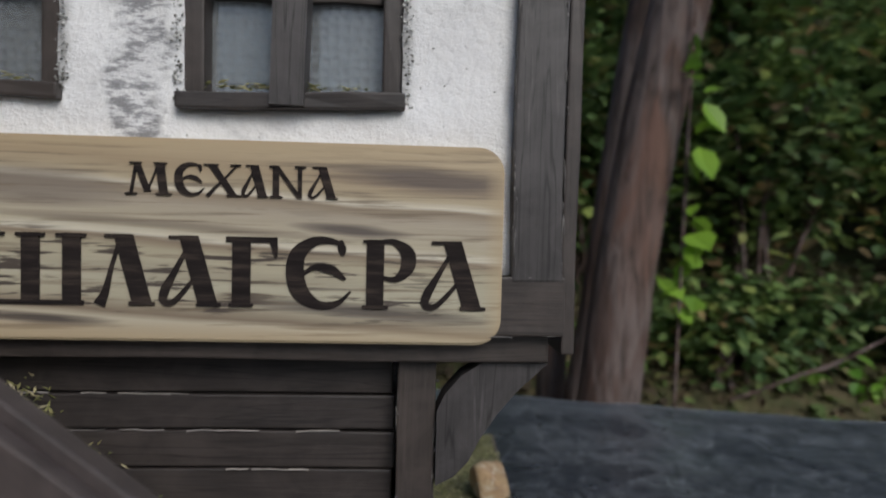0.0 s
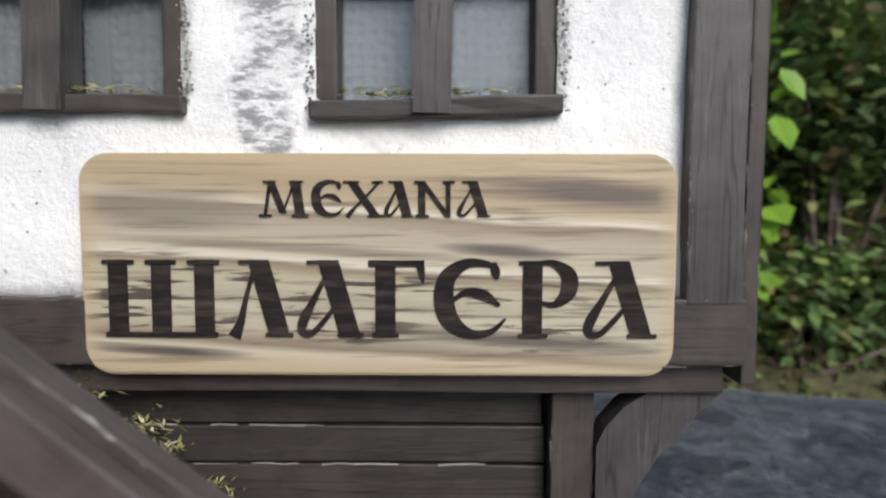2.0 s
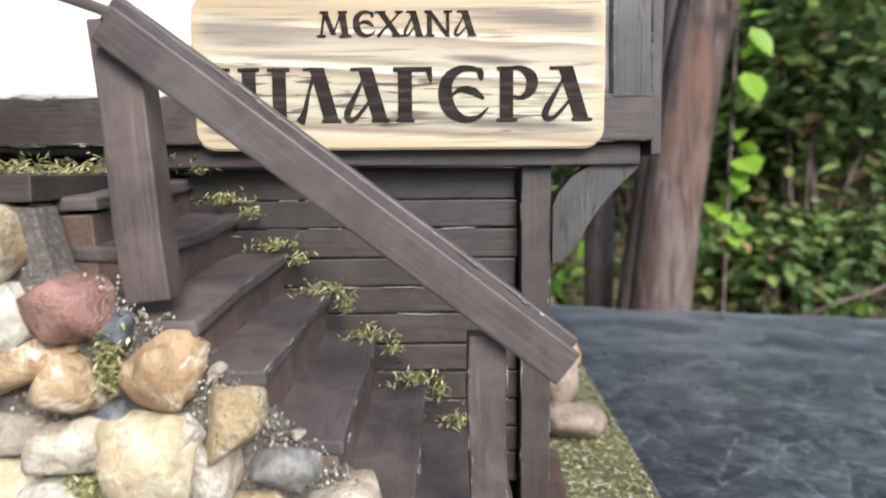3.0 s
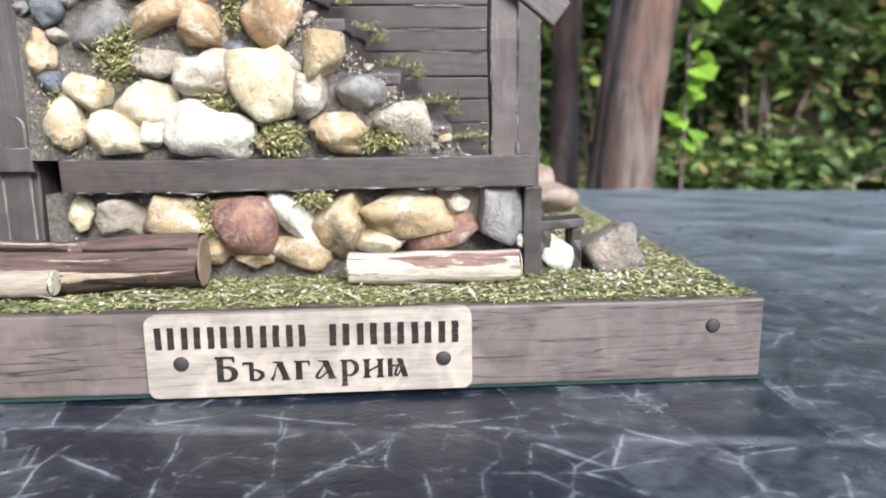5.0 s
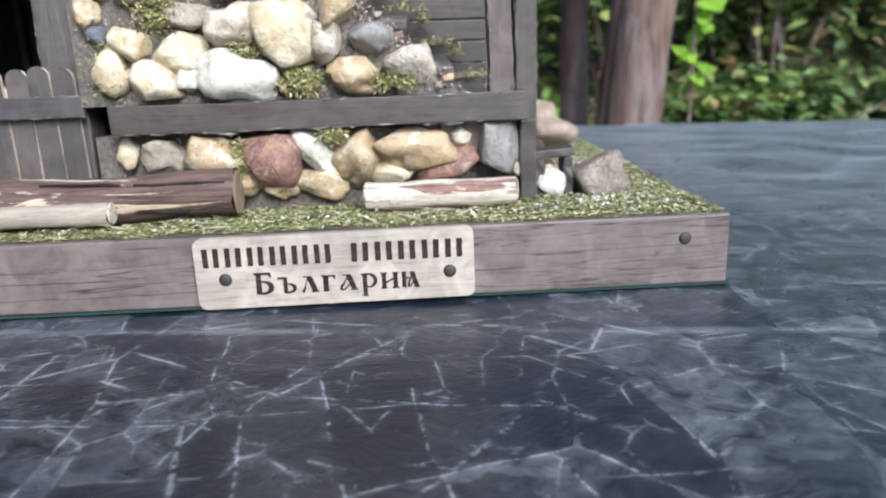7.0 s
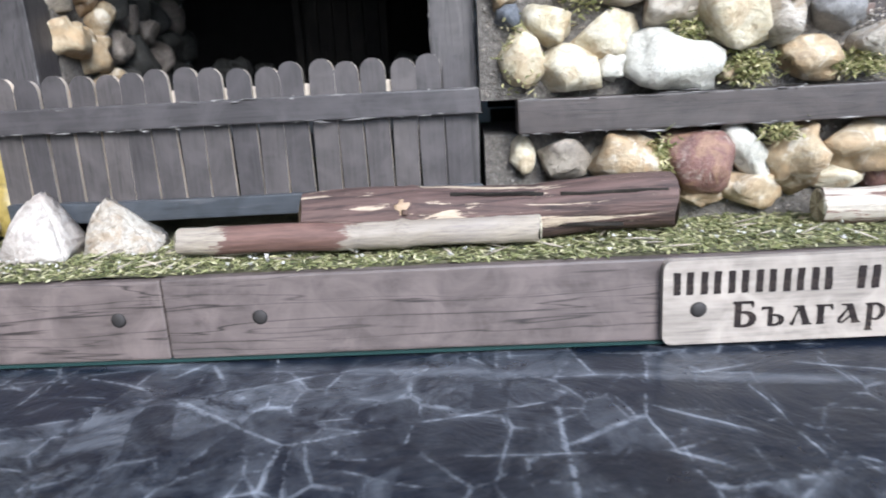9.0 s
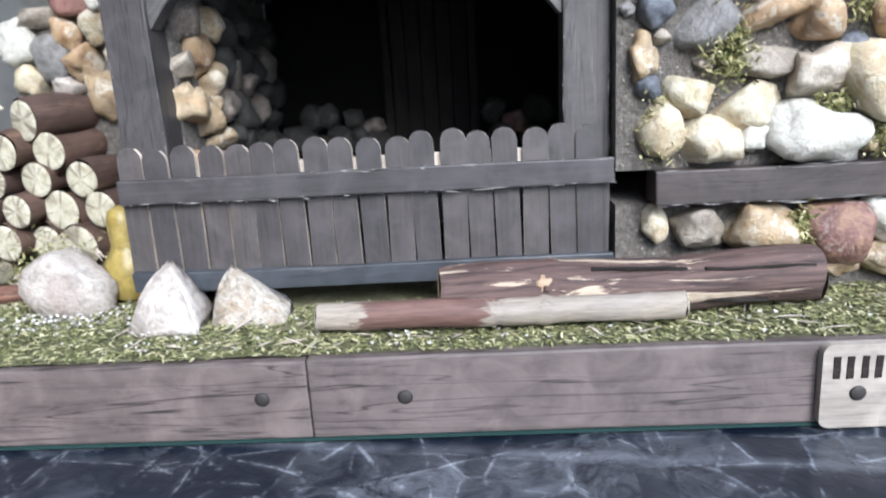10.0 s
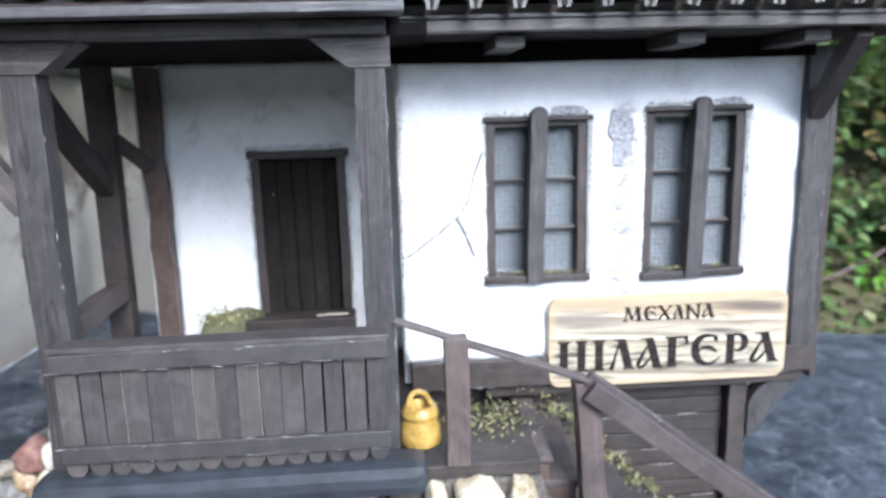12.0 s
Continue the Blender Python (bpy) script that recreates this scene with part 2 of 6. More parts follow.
def plastic_mat():
    """Black polythene sheet: sheen, soft folds, whitened creases and scuffs."""
    m, n, l, b = mat("black_polythene", 0.4)
    v = coords(n, l, (1, 1, 1), False)
    f1 = noise_tex(n, l, v, 6, 4, 0.6, 0.8)
    f2 = noise_tex(n, l, v, 30, 5, 0.65, 1.2)

    wt, wa = n.new("ShaderNodeTexNoise"), n.new("ShaderNodeVectorMath")
    wt.inputs["Scale"].default_value, wt.inputs["Detail"].default_value = 48, 7
    l.new(v, wt.inputs["Vector"])
    wa.operation = "MULTIPLY_ADD"
    l.new(wt.outputs["Color"], wa.inputs[0])
    wa.inputs[1].default_value = (0.004, 0.004, 0.0)
    l.new(v, wa.inputs[2])
    wob = wa.outputs[0]

    def folds(sx, sy, turn, width, gate_scale, lo, hi, peak):
        """Crossing straight crease lines that come and go, and the facets between them."""
        mp, vo = n.new("ShaderNodeMapping"), n.new("ShaderNodeTexVoronoi")
        mp.inputs["Scale"].default_value, mp.inputs["Rotation"].default_value = (sx, sy, 0), (0, 0, radians(turn))
        mp.inputs["Location"].default_value = (turn * 0.37, turn * 0.11, 0)
        l.new(wob, mp.inputs["Vector"])
        vo.voronoi_dimensions, vo.feature = "2D", "DISTANCE_TO_EDGE"
        vo.inputs["Scale"].default_value = 1.0
        l.new(mp.outputs[0], vo.inputs["Vector"])
        line = ramp(n, l, vo.outputs["Distance"], [(0.0, (peak, peak, peak)), (width, (peak * 0.55, peak * 0.55, peak * 0.55)), (width * 1.5, (peak * 0.13, peak * 0.13, peak * 0.13)), (width * 7, (0, 0, 0))])
        gate = ramp(n, l, noise_tex(n, l, v, gate_scale, 6, 0.8, 0.4), [(lo, (0, 0, 0)), (hi, (1, 1, 1))])
        cell = n.new("ShaderNodeTexVoronoi")
        cell.voronoi_dimensions = "2D"
        cell.inputs["Scale"].default_value = 1.0
        l.new(mp.outputs[0], cell.inputs["Vector"])
        return mix(n, l, 1.0, line, gate, "MULTIPLY"), vo.outputs["Distance"], cell.outputs["Color"]

    e, h1, c1 = folds(13, 21, 24, 0.008, 60, 0.47, 0.6, 0.7)
    e2, h2, c2 = folds(36, 13, 8, 0.012, 55, 0.49, 0.62, 0.7)
    e3, h3, c3 = folds(13, 52, 58, 0.013, 50, 0.5, 0.63, 0.65)
    e4, h4, c4 = folds(70, 40, 104, 0.026, 40, 0.5, 0.64, 0.5)
    for q in (e2, e3, e4):
        e = mix(n, l, 1.0, e, q, "ADD")
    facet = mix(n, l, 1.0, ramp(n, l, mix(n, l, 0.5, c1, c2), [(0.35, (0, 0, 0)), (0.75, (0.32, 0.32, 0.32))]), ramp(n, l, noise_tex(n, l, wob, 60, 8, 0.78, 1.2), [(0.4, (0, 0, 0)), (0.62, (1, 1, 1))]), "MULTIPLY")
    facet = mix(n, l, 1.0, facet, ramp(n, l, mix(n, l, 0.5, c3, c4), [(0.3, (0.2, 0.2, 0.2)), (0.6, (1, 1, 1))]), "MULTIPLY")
    # a long straight fold from the packing
    sp = n.new("ShaderNodeSeparateXYZ")
    l.new(v, sp.inputs[0])
    for slope, off, width in ((0.13, 0.0445, 0.00022),):
        ma, ad, ab = n.new("ShaderNodeMath"), n.new("ShaderNodeMath"), n.new("ShaderNodeMath")
        ma.operation, ab.operation = "MULTIPLY_ADD", "ABSOLUTE"
        l.new(sp.outputs[0], ma.inputs[0])
        ma.inputs[1].default_value, ma.inputs[2].default_value = slope, off
        l.new(ma.outputs[0], ad.inputs[0])
        l.new(sp.outputs[1], ad.inputs[1])
        l.new(ad.outputs[0], ab.inputs[0])
        gate = ramp(n, l, noise_tex(n, l, v, 14, 4, 0.7), [(0.42, (0.02, 0.02, 0.02)), (0.55, (0.3, 0.3, 0.3))])
        e = mix(n, l, 1.0, e, mix(n, l, 1.0, ramp(n, l, ab.outputs[0], [(0.0, (1, 1, 1)), (width, (0, 0, 0))]), gate, "MULTIPLY"), "ADD")
    dust = mix(n, l, 1.0, mix(n, l, 1.0, e, (0.8, 0.8, 0.8), "MULTIPLY"), facet, "ADD")
    base = ramp(n, l, f1, [(0.3, (0.002, 0.004, 0.0095)), (0.7, (0.0055, 0.0095, 0.020))])
    # paler towards the sheet's free end: grazing sky reflection painted into the base colour
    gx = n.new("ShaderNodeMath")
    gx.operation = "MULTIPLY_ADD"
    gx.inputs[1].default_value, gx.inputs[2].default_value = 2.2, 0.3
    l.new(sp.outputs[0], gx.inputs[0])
    sky_glare = mix(n, l, 1.0, ramp(n, l, gx.outputs[0], [(0.12, (0, 0, 0)), (0.5, (1, 1, 1))]), ramp(n, l, noise_tex(n, l, wob, 40, 8, 0.78, 1.2), [(0.36, (0.1, 0.1, 0.1)), (0.5, (0.38, 0.38, 0.38)), (0.64, (0.8, 0.8, 0.8))]), "MULTIPLY")
    base = mix(n, l, sky_glare, base, (0.10, 0.11, 0.125))
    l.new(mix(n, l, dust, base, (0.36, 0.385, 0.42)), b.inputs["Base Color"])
    l.new(ramp(n, l, f2, [(0.3, (0.24, 0.24, 0.24)), (0.7, (0.42, 0.42, 0.42))]), b.inputs["Roughness"])
    b.inputs["Specular IOR Level"].default_value = 0.55
    b.inputs["Sheen Weight"].default_value, b.inputs["Sheen Roughness"].default_value = 0.75, 0.2
    b.inputs["Sheen Tint"].default_value = (0.8, 0.9, 1.0, 1)
    h = mix(n, l, 1.0, mix(n, l, 0.4, mix(n, l, 0.5, h1, h2), mix(n, l, 0.35, h3, f2)), mix(n, l, 0.5, f2, f1), "ADD")
    bump(n, l, b, mix(n, l, 0.2, h, noise_tex(n, l, wob, 50, 5, 0.7, 1.5), "ADD"), 0.38, 0.0035)
    return m


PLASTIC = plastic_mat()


def sign_mat():
    """Pale pine, scorched: sloping grain bands with cream lines, smoky patches, toasted rim."""
    m, n, l, b = mat("scorched_pine", 0.5)
    v = coords(n, l, (1, 1, 1), False)

    def grain(sx, sz, turn, detail, dist):
        mp = n.new("ShaderNodeMapping")
        mp.inputs["Scale"].default_value = (sx, sx, sz)
        mp.inputs["Rotation"].default_value = (0, radians(turn), 0)
        l.new(v, mp.inputs["Vector"])
        return noise_tex(n, l, mp.outputs[0], 1.0, detail, 0.55, dist)

    # height on the board, sunk towards one end and waved, so that the grain runs in long sloping bands
    low = grain(7, 16, 0, 3, 0.4)
    g = grain(24, 620, -4, 5, 0.3)
    pos = n.new("ShaderNodeSeparateXYZ")
    l.new(v, pos.inputs[0])

    def calc(kind, a, c, d=None):
        q = n.new("ShaderNodeMath")
        q.operation = kind
        for sock, val in zip(q.inputs, (a, c, d)):
            if isinstance(val, (int, float)):
                sock.default_value = val
            elif val is not None:
                l.new(val, sock)
        return q.outputs[0]

    q = calc("MULTIPLY_ADD", pos.outputs[2], 20.0, 0.5)
    q = calc("MULTIPLY_ADD", pos.outputs[0], 1.25, q)
    q = calc("MULTIPLY_ADD", low, 0.16, calc("SUBTRACT", q, 0.08))
    q = calc("MULTIPLY_ADD", g, 0.03, calc("SUBTRACT", q, 0.015))
    c = ramp(n, l, q, [(0.02, (0.56, 0.46, 0.32)), (0.1, (0.66, 0.58, 0.43)), (0.13, (0.3, 0.23, 0.16)), (0.2, (0.56, 0.5, 0.36)), (0.3, (0.62, 0.57, 0.42)), (0.43, (0.56, 0.49, 0.34)), (0.47, (0.33, 0.25, 0.17)), (0.49, (0.84, 0.77, 0.61)), (0.53, (0.62, 0.54, 0.39)), (0.655, (0.53, 0.45, 0.34)), (0.715, (0.36, 0.28, 0.19)), (0.735, (0.84, 0.76, 0.6)), (0.77, (0.58, 0.47, 0.31)), (0.86, (0.5, 0.38, 0.24)), (0.94, (0.6, 0.47, 0.3))])

    def smudge(x0, z0, rx, rz, tint, peak):
        """A scorched patch, drawn out along the grain and broken by it."""
        dx = calc("MULTIPLY", calc("SUBTRACT", pos.outputs[0], x0), 1 / rx)
        dz = calc("MULTIPLY", calc("MULTIPLY_ADD", pos.outputs[0], 0.0625, calc("SUBTRACT", pos.outputs[2], z0 + 0.0625 * x0)), 1 / rz)
        d = calc("SQRT", calc("ADD", calc("MULTIPLY", dx, dx), calc("MULTIPLY", dz, dz)), 0)
        d = calc("ADD", d, calc("MULTIPLY_ADD", g, 1.1, -0.55))
        d = calc("ADD", d, calc("MULTIPLY_ADD", low, 1.2, -0.6))
        return ramp(n, l, d, [(0.35, (peak, peak, peak)), (0.7, (peak * 0.6, peak * 0.6, peak * 0.6)), (1.0, (0, 0, 0))]), tint

    for args in ((-0.048, 0.0125, 0.024, 0.0055, (0.3, 0.25, 0.2), 0.8), (0.046, 0.0165, 0.028, 0.0042, (0.17, 0.13, 0.105), 0.95), (0.028, 0.0035, 0.015, 0.0018, (0.12, 0.095, 0.085), 0.9), (-0.02, 0.004, 0.05, 0.0014, (0.26, 0.21, 0.16), 0.7), (-0.046, -0.0195, 0.028, 0.002, (0.1, 0.08, 0.072), 0.95), (0.03, -0.0165, 0.04, 0.0026, (0.13, 0.105, 0.092), 0.9), (-0.005, -0.0085, 0.06, 0.003, (0.4, 0.34, 0.24), 0.5)):
        mask, tint = smudge(*args)
        c = mix(n, l, mask, c, tint)
    dash = grain(48, 620, -3, 4, 0.3)
    gate = grain(12, 60, 0, 3, 0.5)
    inner = ramp(n, l, q, [(0.1, (0, 0, 0)), (0.16, (1, 1, 1)), (0.44, (1, 1, 1)), (0.56, (0.15, 0.15, 0.15))])
    dots = mix(n, l, 1.0, ramp(n, l, dash, [(0.4, (0.95, 0.95, 0.95)), (0.45, (0, 0, 0))]), mix(n, l, 1.0, ramp(n, l, gate, [(0.4, (0, 0, 0)), (0.55, (1, 1, 1))]), inner, "MULTIPLY"), "MULTIPLY")
    c2 = mix(n, l, ramp(n, l, g, [(0.34, (0.85, 0.85, 0.85)), (0.45, (0, 0, 0))]), c, (0.26, 0.2, 0.135))
    c3 = mix(n, l, dots, c2, (0.08, 0.06, 0.05))
    sep = n.new("ShaderNodeSeparateXYZ")
    l.new(v, sep.inputs[0])
    rim = None
    for sock, half in ((0, 0.0664), (2, 0.0249)):
        ab, sub = n.new("ShaderNodeMath"), n.new("ShaderNodeMath")
        ab.operation, sub.operation = "ABSOLUTE", "SUBTRACT"
        l.new(sep.outputs[sock], ab.inputs[0])
        sub.inputs[0].default_value = half
        l.new(ab.outputs[0], sub.inputs[1])
        if rim is None:
            rim = sub.outputs[0]
        else:
            mn = n.new("ShaderNodeMath")
            mn.operation = "MINIMUM"
            l.new(rim, mn.inputs[0])
            l.new(sub.outputs[0], mn.inputs[1])
            rim = mn.outputs[0]
    mu = n.new("ShaderNodeMath")
    mu.operation = "MULTIPLY"
    mu.inputs[1].default_value = 100.0
    l.new(rim, mu.inputs[0])
    edge = ramp(n, l, mu.outputs[0], [(0.02, (0.75, 0.75, 0.75)), (0.3, (0.35, 0.35, 0.35)), (0.5, (0, 0, 0))])
    l.new(mix(n, l, 1.0, mix(n, l, edge, c3, (0.6, 0.46, 0.28)), (0.745, 0.75, 0.76), "MULTIPLY"), b.inputs["Base Color"])
    bump(n, l, b, g, 0.35, 0.0005)
    return m


SIGNWOOD = sign_mat()
PLATEWOOD = wood("pale_plate_timber", (0.23, 0.205, 0.18), "x", light=(0.4, 0.37, 0.32), worn=0.5)
INK, _n, _l, _b = mat("burnt_lettering", 0.85)
_b.inputs["Specular IOR Level"].default_value = 0.2
_l.new(ramp(_n, _l, noise_tex(_n, _l, coords(_n, _l, (40, 40, 420), False), 1.0, 5, 0.7, 0.3), [(0.3, (0.008, 0.006, 0.006)), (0.5, (0.02, 0.015, 0.014)), (0.62, (0.045, 0.034, 0.028)), (0.8, (0.1, 0.075, 0.055))]), _b.inputs["Base Color"])
NAIL, _n, _l, _b = mat("dull_nail_head", 0.68)
_b.inputs["Base Color"].default_value = (0.06, 0.055, 0.052, 1)
_b.inputs["Metallic"].default_value = 0.7
FELT, _n, _l, _b = mat("green_felt", 0.95)
_b.inputs["Base Color"].default_value = (0.006, 0.03, 0.027, 1)
GOURD = stone("dried_gourd_skin", (0.26, 0.19, 0.04), (0.46, 0.36, 0.12), rough=0.35, spot=0.25, big=120, lump=0.15)
YELLOW = stone("yellow_glazed_clay", (0.4, 0.24, 0.045), (0.6, 0.41, 0.12), rough=0.3, spot=0.25, big=160, lump=0.15)


def cut_mat():
    """Sawn end: greyed pale wood, rings round the pith, dark drying checks that run outwards."""
    m, n, l, b = mat("sawn_log_end", 0.85)
    v = coords(n, l, (1, 1, 1), False)
    wv = n.new("ShaderNodeTexWave")
    wv.wave_type, wv.rings_direction = "RINGS", "X"
    wv.inputs["Scale"].default_value, wv.inputs["Distortion"].default_value = 330, 3.0
    l.new(v, wv.inputs["Vector"])
    f = noise_tex(n, l, coords(n, l, (1, 1, 1)), 210, 4, 0.7)
    c = ramp(n, l, f, [(0.3, (0.27, 0.24, 0.17)), (0.5, (0.48, 0.45, 0.34)), (0.75, (0.64, 0.61, 0.5))])
    c = mix(n, l, ramp(n, l, wv.outputs["Fac"], [(0.1, (0.35, 0.35, 0.35)), (0.5, (0, 0, 0))]), c, (0.26, 0.2, 0.12))
    sp, an, ds = n.new("ShaderNodeSeparateXYZ"), n.new("ShaderNodeMath"), n.new("ShaderNodeVectorMath")
    l.new(v, sp.inputs[0])
    an.operation, ds.operation = "ARCTAN2", "LENGTH"
    l.new(sp.outputs[1], an.inputs[0])
    l.new(sp.outputs[2], an.inputs[1])
    oi, cb = n.new("ShaderNodeObjectInfo"), n.new("ShaderNodeCombineXYZ")
    sh = n.new("ShaderNodeMath")
    sh.operation = "MULTIPLY"
    sh.inputs[1].default_value = 40.0
    l.new(oi.outputs["Random"], sh.inputs[0])
    l.new(an.outputs[0], cb.inputs[0])
    l.new(sh.outputs[0], cb.inputs[1])
    check = noise_tex(n, l, cb.outputs[0], 0.9, 3, 0.5)
    l.new(mix(n, l, ramp(n, l, check, [(0.47, (0, 0, 0)), (0.493, (0.7, 0.7, 0.7)), (0.507, (0.7, 0.7, 0.7)), (0.53, (0, 0, 0))]), c, (0.09, 0.065, 0.045)), b.inputs["Base Color"])
    bump(n, l, b, f, 0.5, 0.001)
    return m


CUT = cut_mat()
KNOT = wood("pale_knot", (0.24, 0.175, 0.115), "x", light=(0.4, 0.32, 0.23), worn=0.5)
BARKY = wood("log_bark", (0.06, 0.036, 0.027), "x", light=(0.26, 0.16, 0.1), worn=0.6, fine=0.6, rough=0.75)


def peeling(name, bark, bare, axis, level, rough=0.75):
    """Bark with long peeled patches that bare the pale wood, dark furrows between."""
    m, n, l, b = mat(name, rough)
    k = "xyz".index(axis)

    def along(a, c):
        sc = [float(c)] * 3
        sc[k] = a
        return coords(n, l, sc)

    patch = noise_tex(n, l, along(26, 250), 1.0, 6, 0.68, 0.9)
    fur = noise_tex(n, l, along(30, 420), 1.0, 4, 0.65, 0.8)
    fine = noise_tex(n, l, along(200, 900), 1.0, 4, 0.7)
    c = ramp(n, l, fur, [(0.35, grey(bark, 0.35)), (0.5, bark), (0.7, grey(bark, 1.6))])
    w = ramp(n, l, fine, [(0.3, grey(bare, 0.7)), (0.7, grey(bare, 1.15))])
    mask = ramp(n, l, patch, [(level, (0, 0, 0)), (level + 0.04, (1, 1, 1))])
    l.new(mix(n, l, mask, c, w), b.inputs["Base Color"])
    bump(n, l, b, fur, 0.8, 0.0012)
    return m


BARK = peeling("reddish_flaking_bark", (0.08, 0.048, 0.04), (0.46, 0.37, 0.27), "x", 0.565)


def stick_mat():
    """A bare stick that has kept one long sleeve of red bark."""
    m, n, l, b = mat("half_peeled_stick", 0.7)
    v = coords(n, l, (1, 1, 1), False)
    rag = noise_tex(n, l, coords(n, l, (60, 380, 380), False), 1.0, 4, 0.65, 0.6)
    fine = noise_tex(n, l, coords(n, l, (90, 900, 900), False), 1.0, 4, 0.7)
    big = noise_tex(n, l, coords(n, l, (40, 90, 90), False), 1.0, 3, 0.6)
    sp, ad = n.new("ShaderNodeSeparateXYZ"), n.new("ShaderNodeMath")
    l.new(v, sp.inputs[0])
    ad.operation = "MULTIPLY_ADD"
    ad.inputs[1].default_value = 0.030
    l.new(rag, ad.inputs[0])
    l.new(sp.outputs[0], ad.inputs[2])
    k = n.new("ShaderNodeMath")
    k.operation = "MULTIPLY_ADD"
    k.inputs[1].default_value, k.inputs[2].default_value = 9.0, 0.5
    l.new(ad.outputs[0], k.inputs[0])
    mask = ramp(n, l, k.outputs[0], [(0.25, (0, 0, 0)), (0.265, (1, 1, 1)), (0.58, (1, 1, 1)), (0.6, (0, 0, 0))])
    bare = mix(n, l, big, ramp(n, l, fine, [(0.33, (0.11, 0.085, 0.06)), (0.48, (0.3, 0.25, 0.175)), (0.7, (0.46, 0.4, 0.3))]), (0.24, 0.21, 0.19))
    bark = ramp(n, l, fine, [(0.3, (0.085, 0.045, 0.036)), (0.7, (0.17, 0.095, 0.075))])
    l.new(mix(n, l, mask, bare, bark), b.inputs["Base Color"])
    bump(n, l, b, fine, 0.5, 0.0008)
    return m


STICKBARK = stick_mat()
SLABBARK = peeling("red_flaking_slab", (0.115, 0.055, 0.036), (0.24, 0.13, 0.085), "x", 0.55)
CHIPBARK = peeling("pale_split_branch", (0.16, 0.09, 0.07), (0.46, 0.41, 0.34), "x", 0.45)


def curtain_mat():
    m, n, l, b = mat("dimpled_grey_curtain", 0.85)
    v = coords(n, l, (1, 1, 1), False)
    vo = n.new("ShaderNodeTexVoronoi")
    vo.inputs["Scale"].default_value = 360
    vo.inputs["Randomness"].default_value = 0.5
    l.new(v, vo.inputs["Vector"])
    f = noise_tex(n, l, v, 90, 3, 0.6)
    c = ramp(n, l, vo.outputs["Distance"], [(0.1, (0.07, 0.076, 0.088)), (0.35, (0.045, 0.049, 0.057)), (0.55, (0.014, 0.015, 0.019))])
    l.new(mix(n, l, ramp(n, l, f, [(0.35, (0, 0, 0)), (0.7, (0.35, 0.35, 0.35))]), c, (0.03, 0.032, 0.038)), b.inputs["Base Color"])
    bump(n, l, b, vo.outputs["Distance"], 0.9, 0.0014)
    return m


CURTAIN = curtain_mat()
HERB = island("dried_herb_bits", [(0, (0.08, 0.09, 0.036)), (0.35, (0.17, 0.18, 0.07)), (0.6, (0.255, 0.26, 0.11)), (0.8, (0.38, 0.36, 0.19)), (0.97, (0.55, 0.51, 0.32))])
TURF = stone("turf_underlay", (0.1, 0.1, 0.05), (0.22, 0.21, 0.12), rough=0.95, spot=0.6)
MOSS = island("dry_moss_bits", [(0, (0.085, 0.095, 0.03)), (0.4, (0.22, 0.225, 0.08)), (0.75, (0.4, 0.37, 0.17)), (0.95, (0.6, 0.53, 0.34))])
LEAF = island("bush_leaves", [(0, (0.06, 0.11, 0.04)), (0.4, (0.11, 0.19, 0.065)), (0.68, (0.18, 0.27, 0.1)), (0.86, (0.3, 0.38, 0.14)), (0.93, (0.26, 0.2, 0.1)), (1, (0.2, 0.14, 0.08))], 0.55, True)
BRIGHTLEAF = island("young_leaves", [(0, (0.1, 0.25, 0.03)), (1, (0.22, 0.38, 0.06))], 0.45, True)
TILE = stone("weathered_roof_tile", (0.16, 0.155, 0.148), (0.38, 0.36, 0.34), rough=0.85)



def bark_mat():
    """Living bark: long furrows, reddish where it has flaked, grey and green-black blotches."""
    m, n, l, b = mat("tree_bark", 0.9)
    f = noise_tex(n, l, coords(n, l, (55, 55, 7)), 1.0, 5, 0.65, 0.6)
    big = noise_tex(n, l, coords(n, l, (9, 9, 2.2)), 1.0, 4, 0.6, 0.8)
    c = ramp(n, l, big, [(0.34, (0.035, 0.024, 0.02)), (0.46, (0.1, 0.06, 0.048)), (0.56, (0.16, 0.125, 0.115)), (0.68, (0.15, 0.085, 0.065))])
    l.new(mix(n, l, ramp(n, l, f, [(0.32, (0.8, 0.8, 0.8)), (0.52, (0, 0, 0))]), c, (0.03, 0.022, 0.018)), b.inputs["Base Color"])
    bump(n, l, b, f, 0.8, 0.012)
    return m


TRUNK = bark_mat()


def glass_mat():
    m, n, l, b = mat("dusty_pane", 0.12)
    b.inputs["Base Color"].default_value = (0.7, 0.75, 0.78, 1)
    b.inputs["Transmission Weight"].default_value = 0.9
    return m


GLASS = glass_mat()


